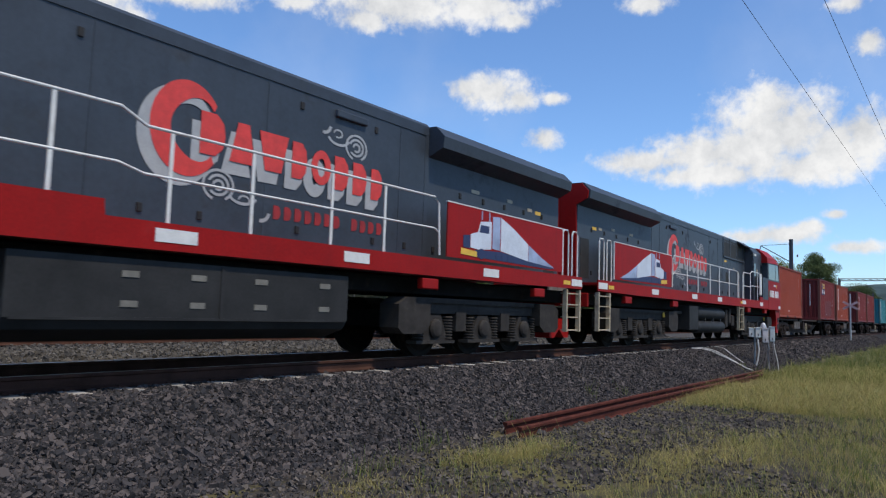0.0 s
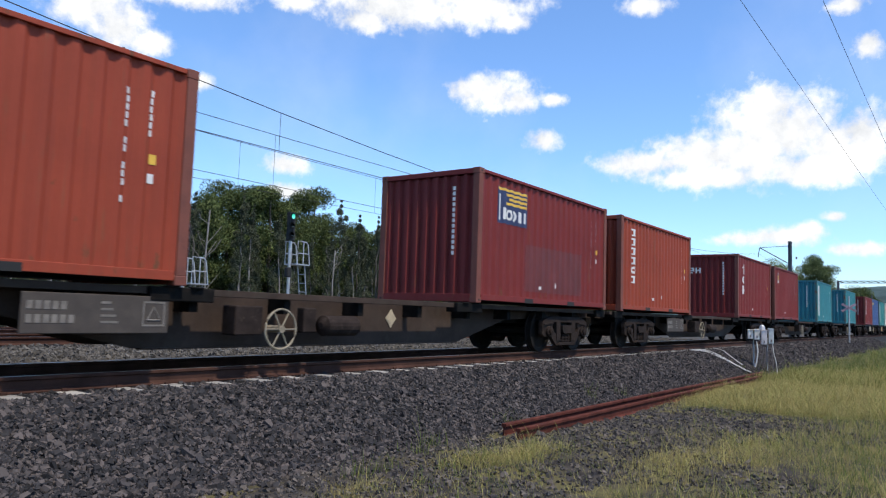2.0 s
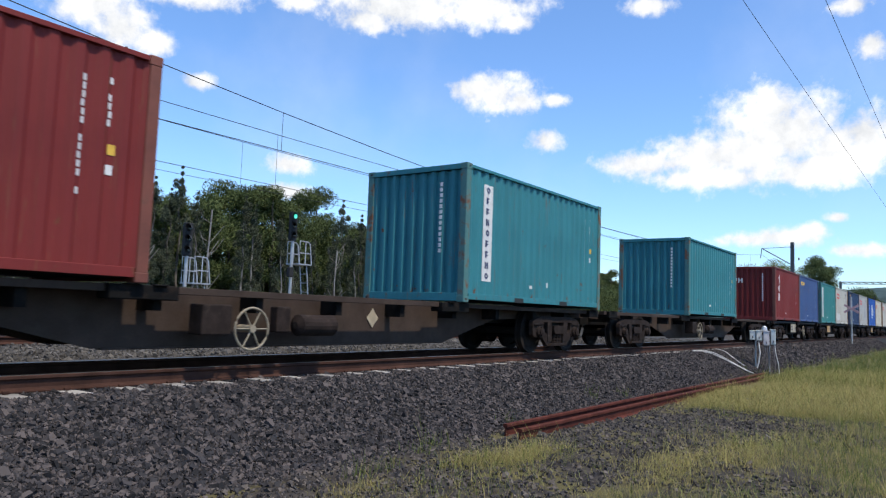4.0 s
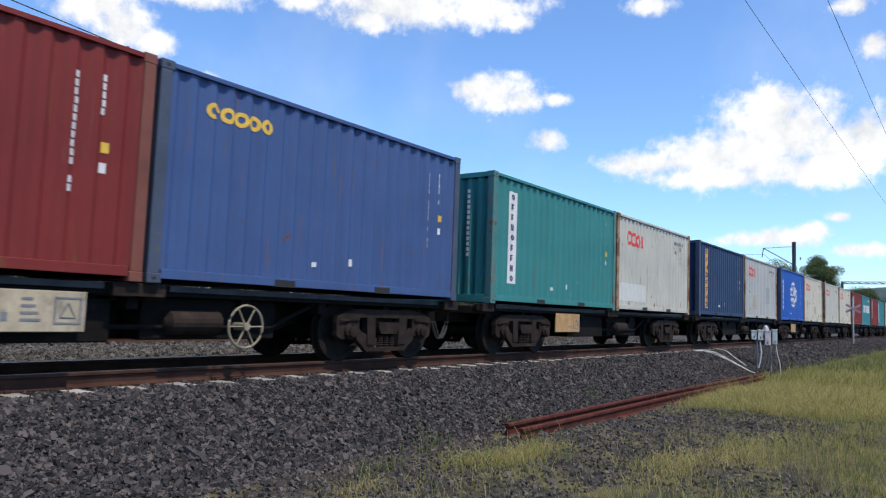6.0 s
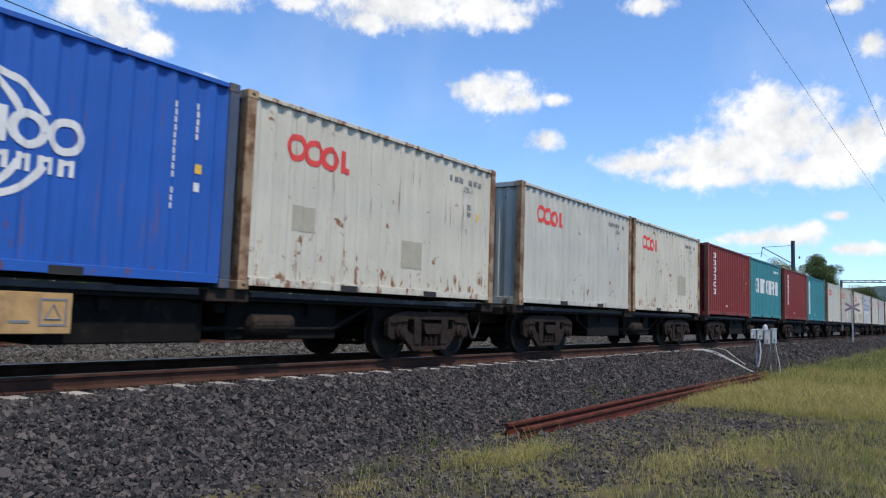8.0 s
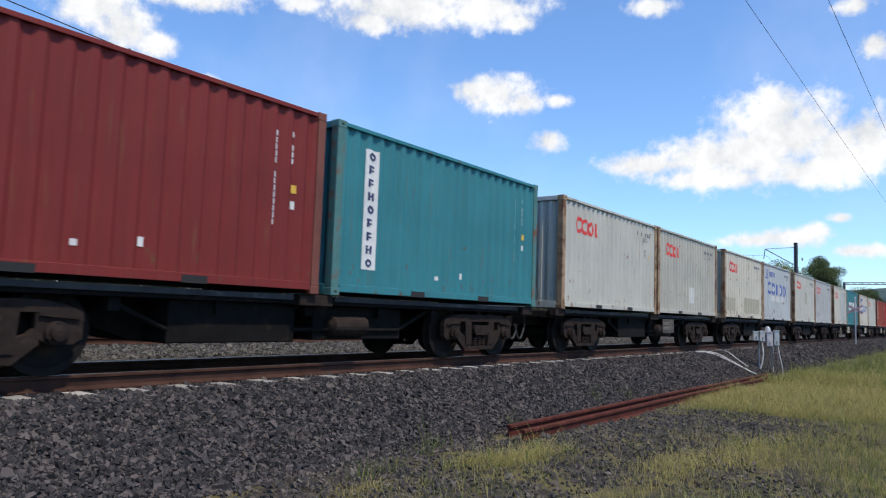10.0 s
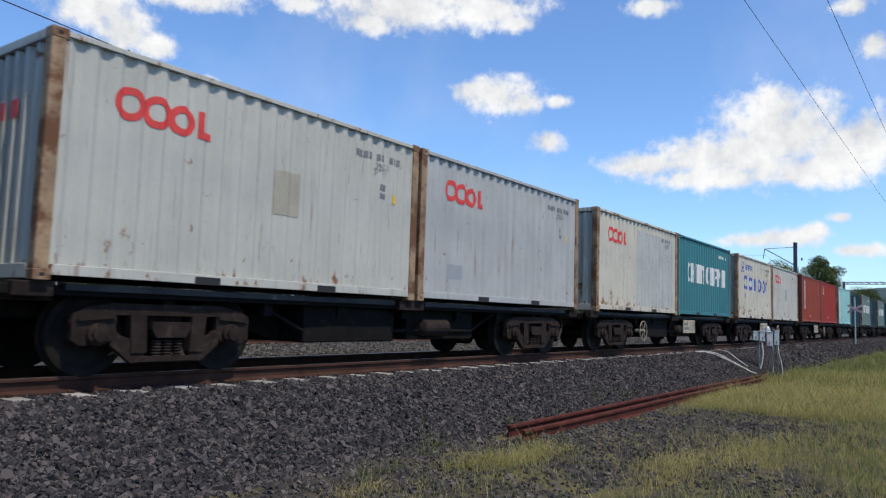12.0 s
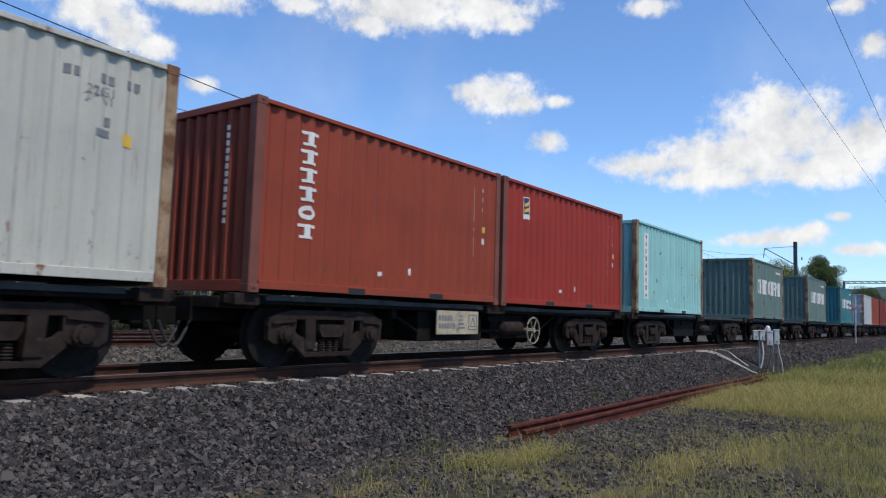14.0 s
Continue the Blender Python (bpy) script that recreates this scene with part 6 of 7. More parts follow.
# ---- grass ----
def blades(name, spots, mat, label, seed, height, bend=0.5, width=0.006):
    """Single bent blades, three quads each."""
    rng = np.random.default_rng(seed)
    n = len(spots)
    p = np.array(spots)
    a = rng.uniform(0, math.tau, n)
    h = height * p[:, 3] * rng.lognormal(-0.2, 0.5, n)
    lean = h * bend * rng.uniform(0.1, 1.0, n)
    w = width * rng.uniform(0.6, 1.5, n)
    dx, dy = np.cos(a), np.sin(a)
    out = np.zeros((n, 7, 3))
    for k, f in enumerate((0, 0.4, 0.75)):
        cx = p[:, 0] + dx * lean * f ** 2
        cy = p[:, 1] + dy * lean * f ** 2
        cz = p[:, 2] - 0.02 + h * (f - 0.15 * f * f * bend)
        ww = w * (1 - 0.55 * f)
        for q, sg in ((0, -1), (1, 1)):
            out[:, 2 * k + q] = np.stack([cx - sg * dy * ww, cy + sg * dx * ww, cz], 1)
    out[:, 6] = np.stack([p[:, 0] + dx * lean, p[:, 1] + dy * lean, p[:, 2] + h * (1 - 0.15 * bend)], 1)
    base = 7 * np.arange(n)[:, None]
    quads = np.concatenate([base + np.array([[0, 1, 3, 2]]), base + np.array([[2, 3, 5, 4]])])
    tris = base + np.array([[4, 5, 6]])
    me = bpy.data.meshes.new(name)
    me.vertices.add(n * 7)
    me.vertices.foreach_set("co", out.reshape(-1))
    li = np.concatenate([quads.reshape(-1), tris.reshape(-1)]).astype(np.int32)
    me.loops.add(len(li))
    me.loops.foreach_set("vertex_index", li)
    me.polygons.add(3 * n)
    st = np.concatenate([np.arange(2 * n) * 4, 8 * n + np.arange(n) * 3]).astype(np.int32)
    me.polygons.foreach_set("loop_start", st)
    me.update(calc_edges=True)
    me.materials.append(mat)
    return tagged(new(name, me), label, "grass", kind="stuff")


M_GRASS = material("green_grass", (0.105, 0.150, 0.036), 0.9, vary=0.4, scale=0.5, island=0.28, alt=(0.20, 0.215, 0.070), spec=0.05)
M_STRAW = material("dry_straw_grass", (0.42, 0.35, 0.145), 0.9, vary=0.25, scale=0.8, island=0.25, alt=(0.31, 0.29, 0.105), spec=0.05)


def let_light_through(mat, share):
    """Thin blades pass part of the light on."""
    nt = mat.node_tree
    bs, out = nt.nodes["Principled BSDF"], nt.nodes["Material Output"]
    tr, mx = nt.nodes.new("ShaderNodeBsdfTranslucent"), nt.nodes.new("ShaderNodeMixShader")
    nt.links.new(bs.inputs["Base Color"].links[0].from_socket, tr.inputs["Color"])
    mx.inputs[0].default_value = share
    nt.links.new(bs.outputs[0], mx.inputs[1]), nt.links.new(tr.outputs[0], mx.inputs[2]), nt.links.new(mx.outputs[0], out.inputs["Surface"])


let_light_through(M_GRASS, 0.4)
let_light_through(M_STRAW, 0.4)


# matted clumps: centre, spread, blades
CLUMPS = ((7.5, 4.22, 0.42, 0.10, 1500), (6.7, 4.5, 0.25, 0.09, 350), (8.3, 2.75, 0.55, 0.22, 1900), (9.4, 2.3, 0.5, 0.3, 1500), (5.0, 4.5, 0.25, 0.10, 250), (16.4, 4.55, 1.0, 0.22, 3600), (19.5, 3.9, 1.6, 0.4, 3600))


def cover_at(x, y):
    """How thickly grass grows: bare by the ballast, patchy on the verge, thick down the line."""
    n = noise.noise((x * 0.42, y * 0.55, 2.0)) + 0.5 * noise.noise((x * 1.3, y * 1.5, 5.0))
    edge = 4.75 + 0.25 * noise.noise((x * 0.8, 0, 3.0)) + 0.42 * smooth01(14.5, 17.5, x) + 0.2 * smooth01(18, 30, x)
    c = (0.40 + n * 0.95) + 0.9 * smooth01(11, 19, x) * smooth01(5.2, 4.2, y) + 0.55 * smooth01(3.4, 1.6, y)
    c += 0.7 * math.exp(-((x - 7.2) / 1.0) ** 2 - ((y - 4.25) / 0.30) ** 2)
    c -= 0.9 * math.exp(-((x - 11.0) / 2.0) ** 2 - ((y - 4.2) / 0.5) ** 2)
    return min(1, max(0, c)) * smooth01(edge + 0.1, edge - 0.35, y)


def scatter(n, x0, x1, y0, y1, seed, power, floor_cover=0.0):
    rng = random.Random(seed)
    out = []
    while len(out) < n:
        x = x0 + (x1 - x0) * rng.random() ** power
        y = rng.uniform(y0, y1)
        cv = cover_at(x, y)
        # tufts
        if rng.random() > cv:
            continue
        k = rng.randint(3, 9)
        for _ in range(k):
            a, b = x + rng.gauss(0, 0.05), y + rng.gauss(0, 0.05)
            out.append((a, b, ground_z(a, b), 0.45 + 0.75 * cv))
    return out[:n]


blades("dry_grass", scatter(110000, 3.0, 30, -3.0, 5.2, 11, 1.5), M_STRAW, "pale dry grass on the verge", 21, 0.115, 1.2, 0.0019)
blades("dry_grass", scatter(56000, 14.5, 29, 0.5, 5.4, 15, 1.1), M_STRAW, "thick straw-coloured grass beyond the old rails", 26, 0.14, 1.3, 0.003)
blades("green_grass", scatter(64000, 3.0, 34, -4.0, 5.2, 12, 1.4), M_GRASS, "green grass tufts on the verge", 22, 0.13, 1.1, 0.0021)
far_spots = []
rng = random.Random(8)
while len(far_spots) < 110000:
    x = 22 + 110 * rng.random() ** 1.6
    y = rng.uniform(-6, 5.1 + 0.4 * math.sin(x * 0.7))
    far_spots.append((x, y, ground_z(x, y), rng.uniform(0.7, 1.3)))
blades("tall_verge_grass", far_spots[:88000], M_GRASS, "tall green grass along the verge", 23, 0.22, 1.1, 0.0042)
blades("tall_dry_grass", far_spots[88000:], M_STRAW, "tall dry grass along the verge", 24, 0.21, 1.2, 0.0042)
clumps = []
for cx, cy, sx, sy, n in CLUMPS:
    for _ in range(n):
        x, y = cx + rng.gauss(0, sx), cy + rng.gauss(0, sy)
        clumps.append((x, y, ground_z(x, y), rng.uniform(0.7, 1.4)))
blades("dry_grass_clumps", clumps, M_STRAW, "pale matted clumps of dry grass", 27, 0.11, 1.4, 0.0022)
weeds = []
for cx, cy in ((6.9, 5.2), (7.4, 5.4), (5.9, 4.9), (5.4, 4.9), (9.6, 5.55), (13.2, 5.9), (14.5, 5.8), (25.0, 5.9), (24.6, 5.2), (25.4, 5.4)):
    for _ in range(36):
        x, y = cx + rng.gauss(0, 0.10), cy + rng.gauss(0, 0.08)
        weeds.append((x, y, max(ground_z(x, y), bed_z(y)), rng.uniform(0.7, 1.4)))
blades("ballast_weeds", weeds, M_GRASS, "sparse green weeds at the ballast's foot", 25, 0.17, 0.7, 0.003)


# ---- overhead wires, masts and signals ----
M_WIRE = material("dark_copper_wire", (0.035, 0.035, 0.038), 0.6, 0.4, vary=0.1)
M_MAST = material("grey_mast_steel", (0.10, 0.105, 0.115), 0.6, 0.4, vary=0.2, scale=4)


def catenary(y, x_mast, span, z_support, z_low, z_contact, label):
    g = empty("overhead_line", label, "overhead wire", "overhead lines")
    bm_m, bm_c = bmesh.new(), bmesh.new()
    pts = []
    for k in range(-2, 6):
        for i in range(16):
            f = i / 16
            pts.append((x_mast + (k + f) * span, y, z_low + (z_support - z_low) * (2 * f - 1) ** 2))
    tube(bm_m, pts, 0.010, 6)
    part("messenger_wire", bm_m, M_WIRE, g)
    tube(bm_c, [(x_mast - 2 * span, y, z_contact), (x_mast + 6 * span, y, z_contact)], 0.009, 6)
    part("contact_wire", bm_c, M_WIRE, g)
    for k in range(-1, 2):
        for i in (1, 3, 5, 7, 9, 11, 13, 15):
            f = i / 16
            x = x_mast + (k + f) * span
            z = z_low + (z_support - z_low) * (2 * f - 1) ** 2
            part("dropper", tube(bmesh.new(), [(x, y, z_contact), (x, y, z)], 0.006, 5), M_WIRE, g)


catenary(12.9, 60, 60, 6.19, 4.77, 4.42, "overhead contact line of the second track")
catenary(17.1, 56, 60, 6.30, 6.03, 4.49, "overhead contact line of the third track")
catenary(21.3, 58, 60, 7.0, 6.7, 5.12, "overhead contact line of the outer track")


def jumpers():
    """Slack jumpers from a messenger wire down to the contact wire, each with a small insulator."""
    for x, y, z1, z0 in ((7.3, 12.9, 5.58, 4.42), (7.8, 17.1, 6.10, 4.49)):
        g = empty("jumper_wire", "slack jumper wire with an insulator on the overhead line", "overhead wire", "jumper wires")
        pts = [(x + 0.10 * math.sin(k * math.pi / 4) + 0.03 * k, y, z1 - (z1 - z0 - 0.1) * k / 8) for k in range(9)]
        part("wire", tube(bmesh.new(), pts, 0.008, 6), M_WIRE, g)
        part("insulator", tube(bmesh.new(), [(x + 0.16, y, z0 + 0.10), (x + 0.30, y, z0 + 0.02)], 0.022, 8), M_WIRE, g)
        part("clamp", lathe(bmesh.new(), [(0.02, z1 - 0.05), (0.045, z1), (0.02, z1 + 0.05)], 10, "z", (x, y, 0)), M_WIRE, g)


jumpers()


def mast(x, y, arm, h):
    g = empty("overhead_mast", "dark steel mast with a cantilever arm beside the track", "mast", "overhead masts")
    g.location = (x, y, -0.3)
    part("column", boxes((-0.13, 0.13, -0.02, 0.02, 0, h), (-0.13, -0.10, -0.12, 0.12, 0, h), (0.10, 0.13, -0.12, 0.12, 0, h)), M_MAST, g)
    bm = bmesh.new()
    tube(bm, [(0, 0, h - 1.75), (-0.3, arm, h - 0.45)], 0.035, 8)
    tube(bm, [(0, 0, h - 0.35), (-0.3, arm, h - 0.45)], 0.018, 8)
    tube(bm, [(-0.3, arm, h - 0.45), (-0.32, arm + 0.1, h - 1.2)], 0.03, 8)
    part("cantilever", bm, M_MAST, g)
    part("insulator", lathe(bmesh.new(), [(0.03, h - 1.35), (0.07, h - 1.3), (0.04, h - 1.25), (0.07, h - 1.2), (0.03, h - 1.15)], 12, "z", (0.25, -0.4, 0)), M_MAST, g)


mast(60.0, 10.75, 2.1, 7.4)
mast(165.0, 14.9, 2.1, 7.4)


def portal(x):
    g = empty("overhead_portal", "steel portal beam over the tracks far off", "portal")
    g.location = (x, 0, -0.3)
    for y in (19.1, -3.5):
        part("leg", boxes((-0.2, 0.2, y - 0.2, y + 0.2, 0, 9.5)), M_MAST, g)
    bm = bmesh.new()
    for z in (9.1, 9.45):
        tube(bm, [(0, -3.5, z), (0, 19.1, z)], 0.08, 6)
    for k in range(20):
        y = -3.5 + k * 1.13
        tube(bm, [(0, y, 9.1), (0, y + 1.13, 9.45)], 0.05, 5)
    part("beam", bm, M_MAST, g)


portal(152)


def power_lines():
    for y, z in ((5.28, 10.8), (3.24, 10.8)):
        pts = []
        for i in range(40):
            x = -60 + i * 7
            f = ((x + 60) % 140) / 140
            pts.append((x, y, z - 0.35 + 0.35 * (2 * f - 1) ** 2))
        tagged(part("power_line", tube(bmesh.new(), pts, 0.009, 6), M_WIRE), "dark power line overhead beside the railway", "power line", "power lines")


power_lines()


def signal(x, y, h, lit, label):
    g = empty("railway_signal", label, "railway signal", "signals")
    g.location = (x, y, -0.4)
    part("post", tube(bmesh.new(), [(0, 0, -0.2), (0, 0, h - 0.9)], 0.07, 12), M_GALV, g, "galvanised post")
    hd = part("signal_head", boxes((-0.17, 0.17, -0.10, 0.12, h - 0.95, h + 0.35), bevel=0.03), M_BLACK, g, "black signal head")
    for k, z in enumerate((h + 0.15, h - 0.28, h - 0.70)):
        bm = bmesh.new()
        for i in range(10):
            a0, a1 = math.pi * i / 10, math.pi * (i + 1) / 10
            vs = [bm.verts.new((r * 0.14 * math.cos(a) - d, -0.10 - d, z + 0.14 * r * math.sin(a))) for a, d, r in ((a0, 0, 1), (a1, 0, 1), (a1, 0.28, 1), (a0, 0.28, 1))]
            bm.faces.new(vs)
        part("hood", bm, M_BLACK, hd)
        part("lens", lathe(bmesh.new(), [(0.10, -0.125), (0.05, -0.13)], 14, "y", (0, 0, z)), M_LENS if lit and k == 0 else M_GLASS, hd)
    lo = part("lower_head", boxes((-0.32, -0.08, -0.28, -0.05, h - 2.6, h - 2.15), bevel=0.05), M_BLACK, g)
    pf = bmesh.new()
    box(pf, 0.05, 0.85, -0.4, 0.4, h - 2.02, h - 1.97)
    part("platform", pf, M_GALV, g)
    for yy in (-0.4, 0.4):
        rl = bmesh.new()
        tube(rl, [(0.1, yy, h - 2.0), (0.1, yy, h - 0.95), (0.62, yy, h - 0.98), (0.72, yy, h - 1.1), (0.85, yy, h - 2.0)], 0.028, 6)
        tube(rl, [(0.1, yy, h - 1.5), (0.79, yy, h - 1.5)], 0.024, 6)
        tube(rl, [(0.45, yy, h - 2.0), (0.45, yy, h - 0.97)], 0.024, 6)
        part("guard_rail", rl, M_GALV, g, "pale tubular guard rail")
    ld = bmesh.new()
    for yy in (-0.22, 0.22):
        tube(ld, [(0.72, yy, h - 2.0), (1.15, yy, -0.1)], 0.028, 6)
    for k in range(8):
        f = k / 8
        tube(ld, [(0.72 + 0.43 * f, -0.22, h - 2.0 - (h - 1.9) * f), (0.72 + 0.43 * f, 0.22, h - 2.0 - (h - 1.9) * f)], 0.018, 5)
    part("ladder", ld, M_GALV, g, "galvanised ladder")


signal(22.4, 24.6, 5.15, True, "colour-light signal on a post with platform, green lit")
signal(17.0, 24.6, 4.0, False, "unlit colour-light signal on a post with platform")


# ---- trees ----
M_LEAF = material("olive_green_leaves", (0.060, 0.085, 0.026), 0.7, vary=0.3, scale=0.5, island=0.4, alt=(0.090, 0.110, 0.036), spec=0.15)
M_LEAF_DK = material("dark_casuarina_leaves", (0.056, 0.068, 0.040), 0.75, vary=0.3, scale=0.5, island=0.35, alt=(0.080, 0.088, 0.055), spec=0.12)
M_LEAF_YL = material("yellow_green_leaves", (0.20, 0.21, 0.045), 0.65, vary=0.3, scale=0.4, island=0.4, alt=(0.12, 0.15, 0.035), spec=0.2)
M_BARK = material("pale_grey_bark", (0.21, 0.195, 0.175), 0.85, vary=0.3, scale=4, stain=(0.12, 0.10, 0.085), stain_at=0.55, stain_scale=3)
M_LEAF_FIG = material("mid_green_leaves", (0.085, 0.115, 0.042), 0.7, vary=0.3, scale=0.4, island=0.4, alt=(0.12, 0.15, 0.06), spec=0.12)
M_BARK_DK = material("dark_bark", (0.085, 0.075, 0.062), 0.9, vary=0.3, scale=4)


def leaf_cloud(centres, per, size, seed, tall=0.75):
    """Many small bent leaf sprays round limb ends, as one bare set of triangles."""
    rng = np.random.default_rng(seed)
    c = np.repeat(np.array([k[:3] for k in centres]), per, axis=0)
    r = np.repeat(np.array([k[3] for k in centres]), per)
    n = len(c)
    d = rng.normal(size=(n, 3))
    d /= np.linalg.norm(d, axis=1, keepdims=True)
    p = c + d * (r * rng.random(n) ** 0.45)[:, None] * np.array([1, 1, tall])
    a, b = rng.normal(size=(n, 3)), rng.normal(size=(n, 3))
    a /= np.linalg.norm(a, axis=1, keepdims=True)
    b /= np.linalg.norm(b, axis=1, keepdims=True)
    s = size * rng.uniform(0.5, 1.4, n)[:, None]
    v = np.stack([p - a * s, p + b * s * 0.45, p + a * s], 1)
    return v


def grow(name, x, y, h, spread, seed, leaf, bark, label, slim=False, leaf_size=0.16, per=90, group="trees", base=0.35):
    rng = random.Random(seed)
    t = empty(name, label, "tree", group)
    z0 = ground_z(x, y)
    t.location = (x, y, z0)
    bm = bmesh.new()
    lean = (rng.uniform(-0.04, 0.04) * h, rng.uniform(-0.04, 0.04) * h)

    def limb(p0, p1, r0, r1, k=5):
        pts = []
        for i in range(k + 1):
            f = i / k
            q = Vector(p0).lerp(Vector(p1), f) + Vector((rng.uniform(-1, 1), rng.uniform(-1, 1), 0)) * 0.02 * h * math.sin(f * math.pi)
            pts.append((q, r0 + (r1 - r0) * f))
        rings = []
        for q, r in pts:
            rings.append([bm.verts.new((q.x + r * math.cos(j * math.tau / 6), q.y + r * math.sin(j * math.tau / 6), q.z)) for j in range(6)])
        for A, B in zip(rings, rings[1:]):
            for j in range(6):
                bm.faces.new((A[j], A[(j + 1) % 6], B[(j + 1) % 6], B[j]))
        bm.faces.new(rings[-1][::-1])
        return pts

    r0 = h * (0.011 if slim else 0.02)
    trunk = limb((0, 0, -0.3), (lean[0], lean[1], h * 0.96), r0, r0 * 0.2, 9)
    centres = []
    n = 22 if slim else 15
    for i in range(n):
        f = base + (0.97 - base) * (i + rng.random()) / n
        k = min(8, int(f * 9))
        p = trunk[k][0].lerp(trunk[k + 1][0], f * 9 - k)
        a = rng.uniform(0, math.tau)
        reach = spread * (1.0 - (0.75 if slim else 0.55) * max(0, f - base) / (1 - base)) * rng.uniform(0.5, 1.1)
        e = p + Vector((math.cos(a) * reach, math.sin(a) * reach, reach * rng.uniform(0.35, 0.9)))
        limb(tuple(p), tuple(e), r0 * 0.4 * (1.1 - f), r0 * 0.08, 3)
        rr = spread * (rng.uniform(0.20, 0.36) * (1.25 - 0.7 * f) if slim else rng.uniform(0.32, 0.55))
        centres.append((*e, rr))
        if not slim:
            m = p.lerp(e, 0.6)
            centres.append((m.x, m.y, m.z + rr * 0.4, rr * 0.85))
    if slim:
        for f, r in ((0.80, 0.24), (0.87, 0.18), (0.93, 0.12), (0.98, 0.07), (1.02, 0.035)):
            centres.append((lean[0] * f, lean[1] * f, h * f, spread * r))
    else:
        centres.append((lean[0], lean[1], h * 0.97, spread * 0.3))
    part("trunk", bm, bark, t)
    v = leaf_cloud(centres, per, leaf_size, seed, 1.5 if slim else 0.75)
    raw("crown", v.reshape(-1, 3).tolist(), (np.arange(len(v))[:, None] * 3 + np.arange(3)).tolist(), leaf, t)
    return t


def grove():
    rng = random.Random(31)
    kinds = []
    for i in range(5):
        kinds.append(grow("casuarina_tree", -60 - i * 6, 62, 9.5 + i * 0.6, 1.5, 40 + i, M_LEAF_DK, M_BARK if i % 2 else M_BARK_DK, "slim dark casuarina tree beyond the tracks", True, 0.10, 380, base=0.08))
    for i in range(4):
        kinds.append(grow("gum_tree", -100 - i * 8, 66, 9.5 + i * 0.7, 3.0, 60 + i, M_LEAF, M_BARK_DK, "leafy olive-green gum tree beyond the tracks", False, 0.15, 760, base=0.05))
    # a wood behind the tracks, thick at the foot, thinner towards the top
    spots = []
    for x in np.arange(10, 84, 1.1):
        spots.append((x + rng.uniform(-0.8, 0.8), 43 + rng.uniform(-2.0, 2.0), "slim", rng.uniform(0.62, 0.86)))
    for x in np.arange(25, 60, 1.7):
        spots.append((x + rng.uniform(-1, 1), 49 + rng.uniform(-1.5, 1.5), "full", rng.uniform(0.96, 1.10) if 34.5 < x < 48 else rng.uniform(0.74, 0.88)))
    for x in np.arange(8, 130, 2.1):
        spots.append((x + rng.uniform(-1.5, 1.5), 55 + rng.uniform(-2, 3), "full" if rng.random() > 0.35 else "slim", rng.uniform(0.75, 0.95)))
    for x, y, hgt in ((30.4, 45, 0.95), (46, 44, 0.98), (49.5, 45, 0.96), (52, 44.5, 0.95), (92, 46, 1.15), (96, 46, 1.0), (22, 44, 0.80), (18.8, 44, 0.82)):
        spots.append((x, y, "slim", hgt))
    for x, y, kd, sc in spots:
        src = rng.choice(kinds[:5] if kd == "slim" else kinds[5:])
        t = copy_thing(src, pose(x, y, ground_z(x, y), rz=rng.uniform(0, 360)))
        t.scale = (sc * rng.uniform(0.9, 1.15), sc * rng.uniform(0.9, 1.15), sc)
    # bare pale trunks among them
    for x, y, h, sd in ((29.6, 40.5, 8.2, 1), (19.5, 40, 6.0, 2), (41.0, 40, 6.5, 3), (55, 40.5, 6.5, 4), (49, 40, 5.8, 5), (24.5, 40, 5.5, 6), (58, 41, 6.2, 7)):
        rg = random.Random(sd)
        bm = bmesh.new()
        tube(bm, [(0, 0, -0.2), (0.1, 0, h * 0.3), (-0.05, 0, h * 0.6), (0.1, 0, h)], 0.055, 6)
        for k in range(9):
            z = h * rg.uniform(0.25, 0.95)
            a = rg.choice((-1, 1)) * rg.uniform(0.4, 1.1)
            tube(bm, [(0, 0, z), (a * 0.6, rg.uniform(-0.3, 0.3), z + abs(a) * 0.5), (a, rg.uniform(-0.4, 0.4), z + abs(a) * 1.2)], 0.018, 5)
        ob = tagged(part("dead_tree", bm, M_BARK), "bare pale dead tree at the wood's edge", "tree", "dead trees")
        ob.location = (x, y, ground_z(x, y))
    # undergrowth
    under = [(x + rng.uniform(-1, 1), 40.5 + rng.uniform(-1.5, 4), ground_z(x, 41) + rng.uniform(0.2, 1.8), rng.uniform(0.9, 1.7)) for x in np.arange(6, 110, 0.55)]
    v = leaf_cloud(under, 420, 0.11, 77)
    tagged(raw("undergrowth", v.reshape(-1, 3).tolist(), (np.arange(len(v))[:, None] * 3 + np.arange(3)).tolist(), M_LEAF_DK), "dark green scrub at the foot of the wood", "bushes", kind="stuff")
    wood = []
    for x in np.arange(4, 130, 0.62):
        top = 5.9 + 1.9 * noise.noise((x * 0.11, 0.0, 6.0)) + 1.0 * noise.noise((x * 0.5, 0.0, 2.0)) + 2.2 * smooth01(32, 37, x) * smooth01(52, 46, x) + 0.8 * smooth01(46, 52, x)
        for k in range(5):
            y = 50 + rng.uniform(-1.5, 4)
            wood.append((x + rng.uniform(-0.6, 0.6), y, ground_z(x, y) + top * (k + rng.uniform(0.2, 0.9)) / 5, rng.uniform(1.0, 1.7)))
    v = leaf_cloud(wood, 300, 0.16, 78)
    tagged(raw("wood_behind", v.reshape(-1, 3).tolist(), (np.arange(len(v))[:, None] * 3 + np.arange(3)).tolist(), M_LEAF), "dark olive-green wood beyond the tracks", "wood", kind="stuff")
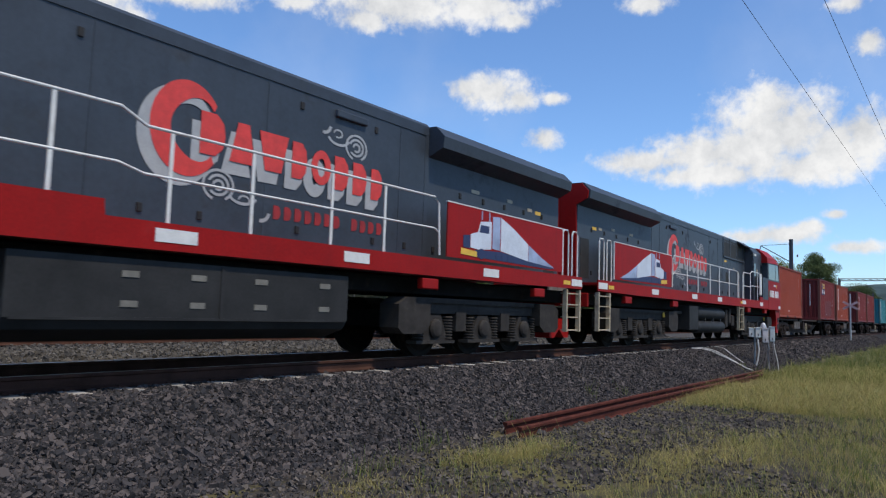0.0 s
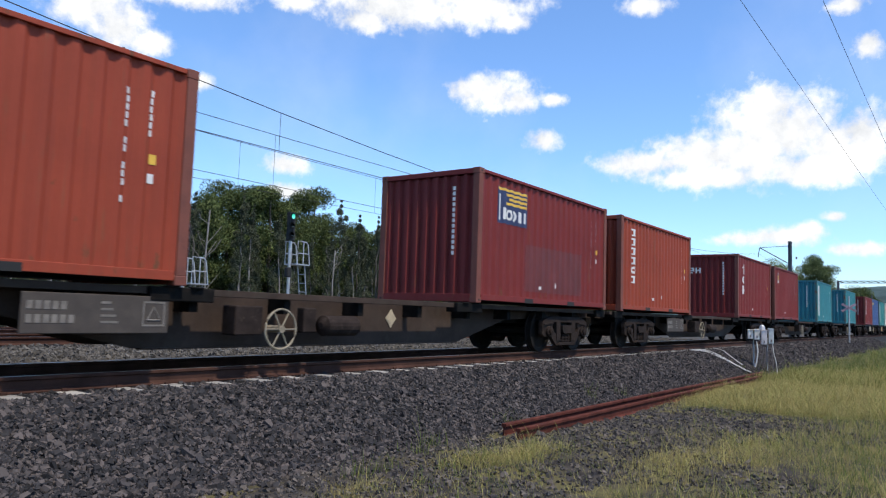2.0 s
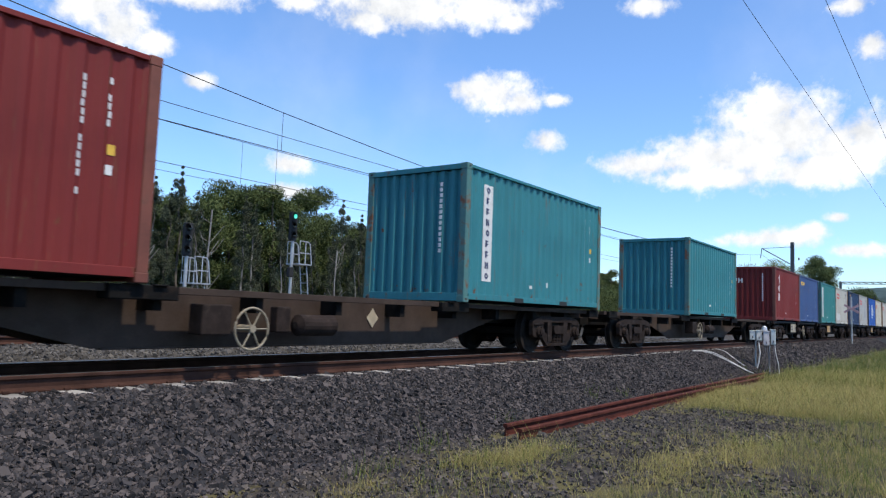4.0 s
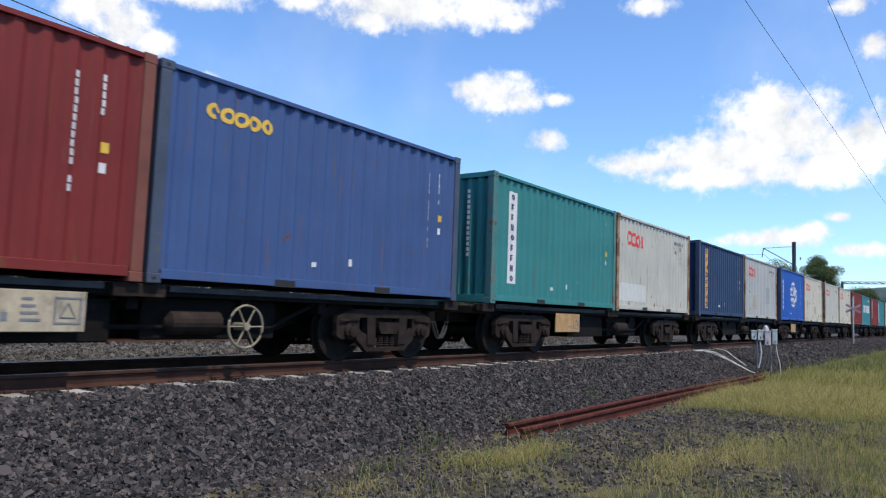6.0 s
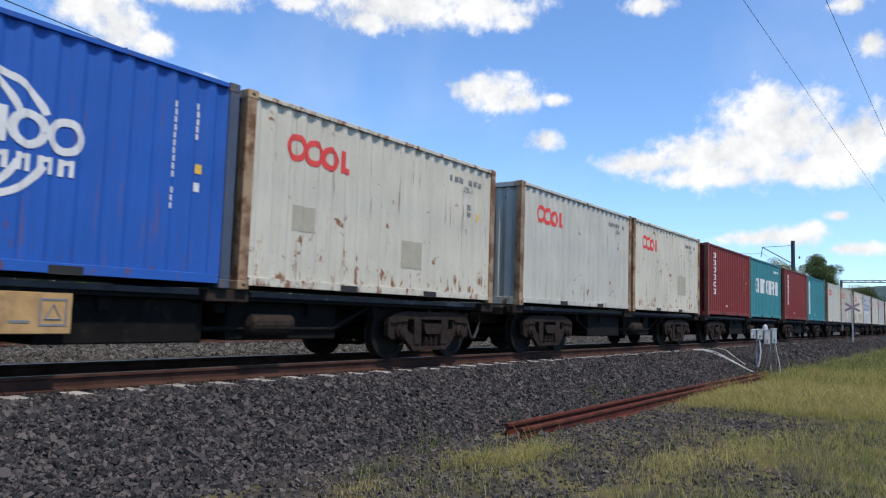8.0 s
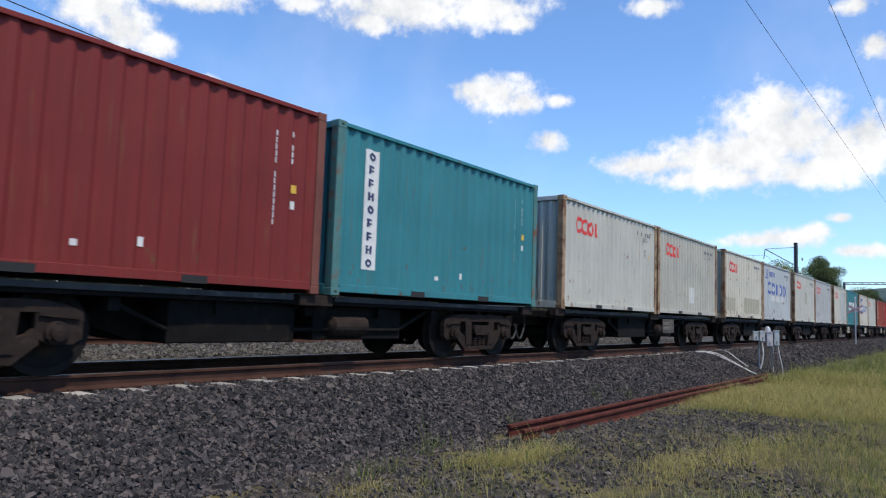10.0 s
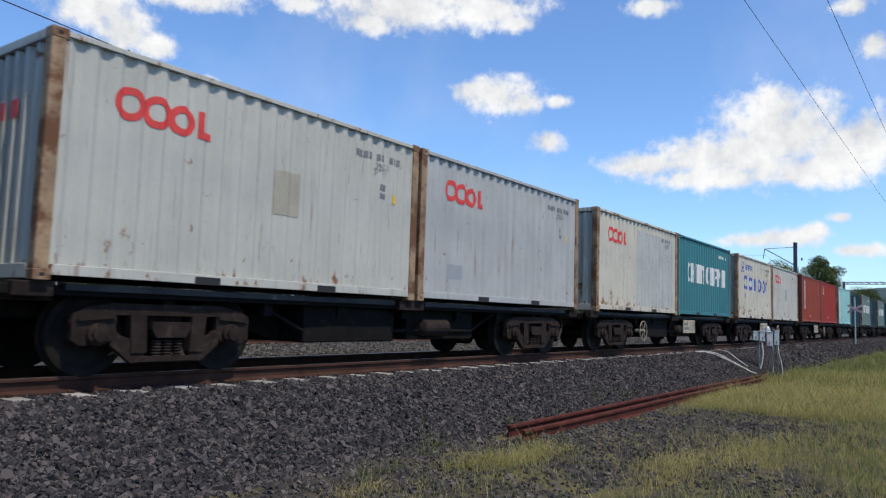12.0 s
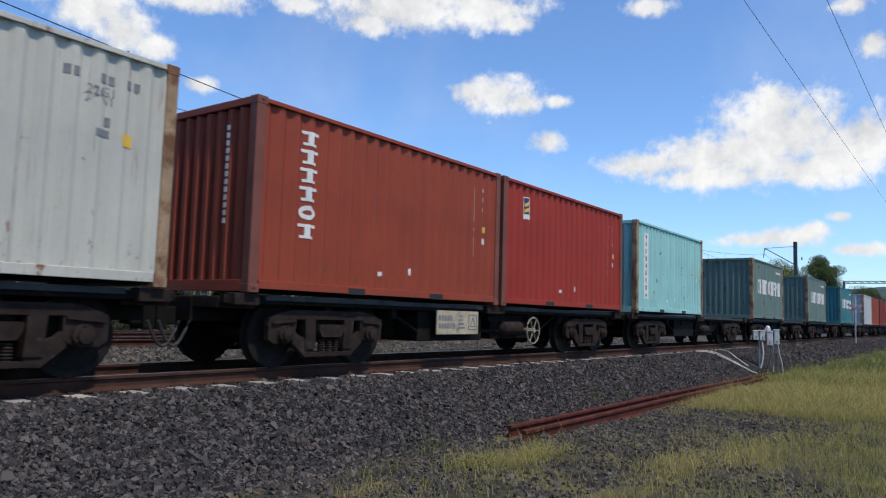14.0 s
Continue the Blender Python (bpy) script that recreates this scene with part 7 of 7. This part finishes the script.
    # down the line
    grow("fig_tree", 163, 24.0, 14.6, 3.7, 81, M_LEAF_FIG, M_BARK_DK, "broad dark green tree down the line", False, 0.20, 800, base=0.58)
    grow("bushy_tree", 150, 29.5, 11.6, 5.5, 82, M_LEAF_YL, M_BARK_DK, "yellow-green bushy tree down the line", False, 0.22, 1000, base=0.2)
    grow("bushy_tree", 158, 35, 11.0, 6.5, 83, M_LEAF_YL, M_BARK_DK, "yellow-green bushy tree down the line", False, 0.22, 1000, base=0.2)
    grow("gum_tree", 175, 31, 11.0, 6.0, 84, M_LEAF, M_BARK_DK, "olive-green tree down the line", False, 0.22, 1000, base=0.2)
    grow("gum_tree", 210, 20, 9.0, 6.0, 85, M_LEAF, M_BARK_DK, "olive-green tree beside the far track", False, 0.22, 1000, base=0.15)


grove()


def hills():
    verts, faces = [], []
    n = 140
    for j, (f, _) in enumerate(((0, 0), (0.35, 0), (0.7, 0), (1.0, 0))):
        for i in range(n):
            a = radians(5 + 110 * i / (n - 1))
            d = 1300 + 260 * f
            top = 80 + 16 * noise.noise((a * 5, 0.0, 3.0)) + 6 * noise.noise((a * 21, 0.0, 5.0))
            verts.append((d * math.sin(a), d * math.cos(a), -4 + top * math.sin(f * math.pi / 2)))
    for j in range(3):
        for i in range(n - 1):
            faces.append((j * n + i, j * n + i + 1, (j + 1) * n + i + 1, (j + 1) * n + i))
    tagged(raw("hills", verts, faces, M_HILL, smooth=True), "distant blue-green wooded hills", "hills", kind="structure")


M_HILL = material("distant_woodland", (0.055, 0.085, 0.085), 0.95, vary=0.35, scale=0.03, bump=2.0, bump_scale=0.06, spec=0.1)
hills()


# ---- sleepers of the near track ----
def sleepers():
    bm = bmesh.new()
    prism(bm, [(-0.125, -0.40), (-0.105, -0.171), (0.105, -0.171), (0.125, -0.40)], -1.20, 1.20)
    bmesh.ops.recalc_face_normals(bm, faces=bm.faces)
    me = bpy.data.meshes.new("sleeper")
    bm.to_mesh(me)
    bm.free()
    me.materials.append(M_CONCRETE)
    cm = boxes((-0.035, 0.035, -0.85, -0.815, -0.176, -0.142), bevel=0.008)
    cl = bpy.data.meshes.new("rail_clip")
    cm.to_mesh(cl)
    cm.free()
    cl.materials.append(M_RAIL)
    for i in range(-8, 110):
        x = 0.37 + i * 0.615
        placed("sleeper", me, near_track, at=pose(x, random.uniform(-0.02, 0.02), random.uniform(-0.006, 0.004), rz=random.uniform(-0.6, 0.6)))
        if 0 < x < 32:
            placed("rail_clip", cl, near_track, at=pose(x, 0, 0))


sleepers()


def motions():
    """The train runs towards -x; every vehicle and load keeps its place in it, and the wheels roll."""
    times = [0.5 * k for k in range(29)]
    rolls = [(k / 30, -s_of(k / 30) / AXLE_R) for k in range(421)]
    for w in WHEELS:
        m = w.matrix_basis.copy()
        way = -1 if w.parent.parent == leading else 1
        walk(w, [(t, m @ Matrix.Rotation(way * a * AXLE_R / m.translation.z, 4, "Y")) for t, a in rolls])
    for thing, u, z, turn in MOVERS:
        walk(thing, [(t, pose(u - s_of(t), TY, z, rz=turn)) for t in times])


motions()
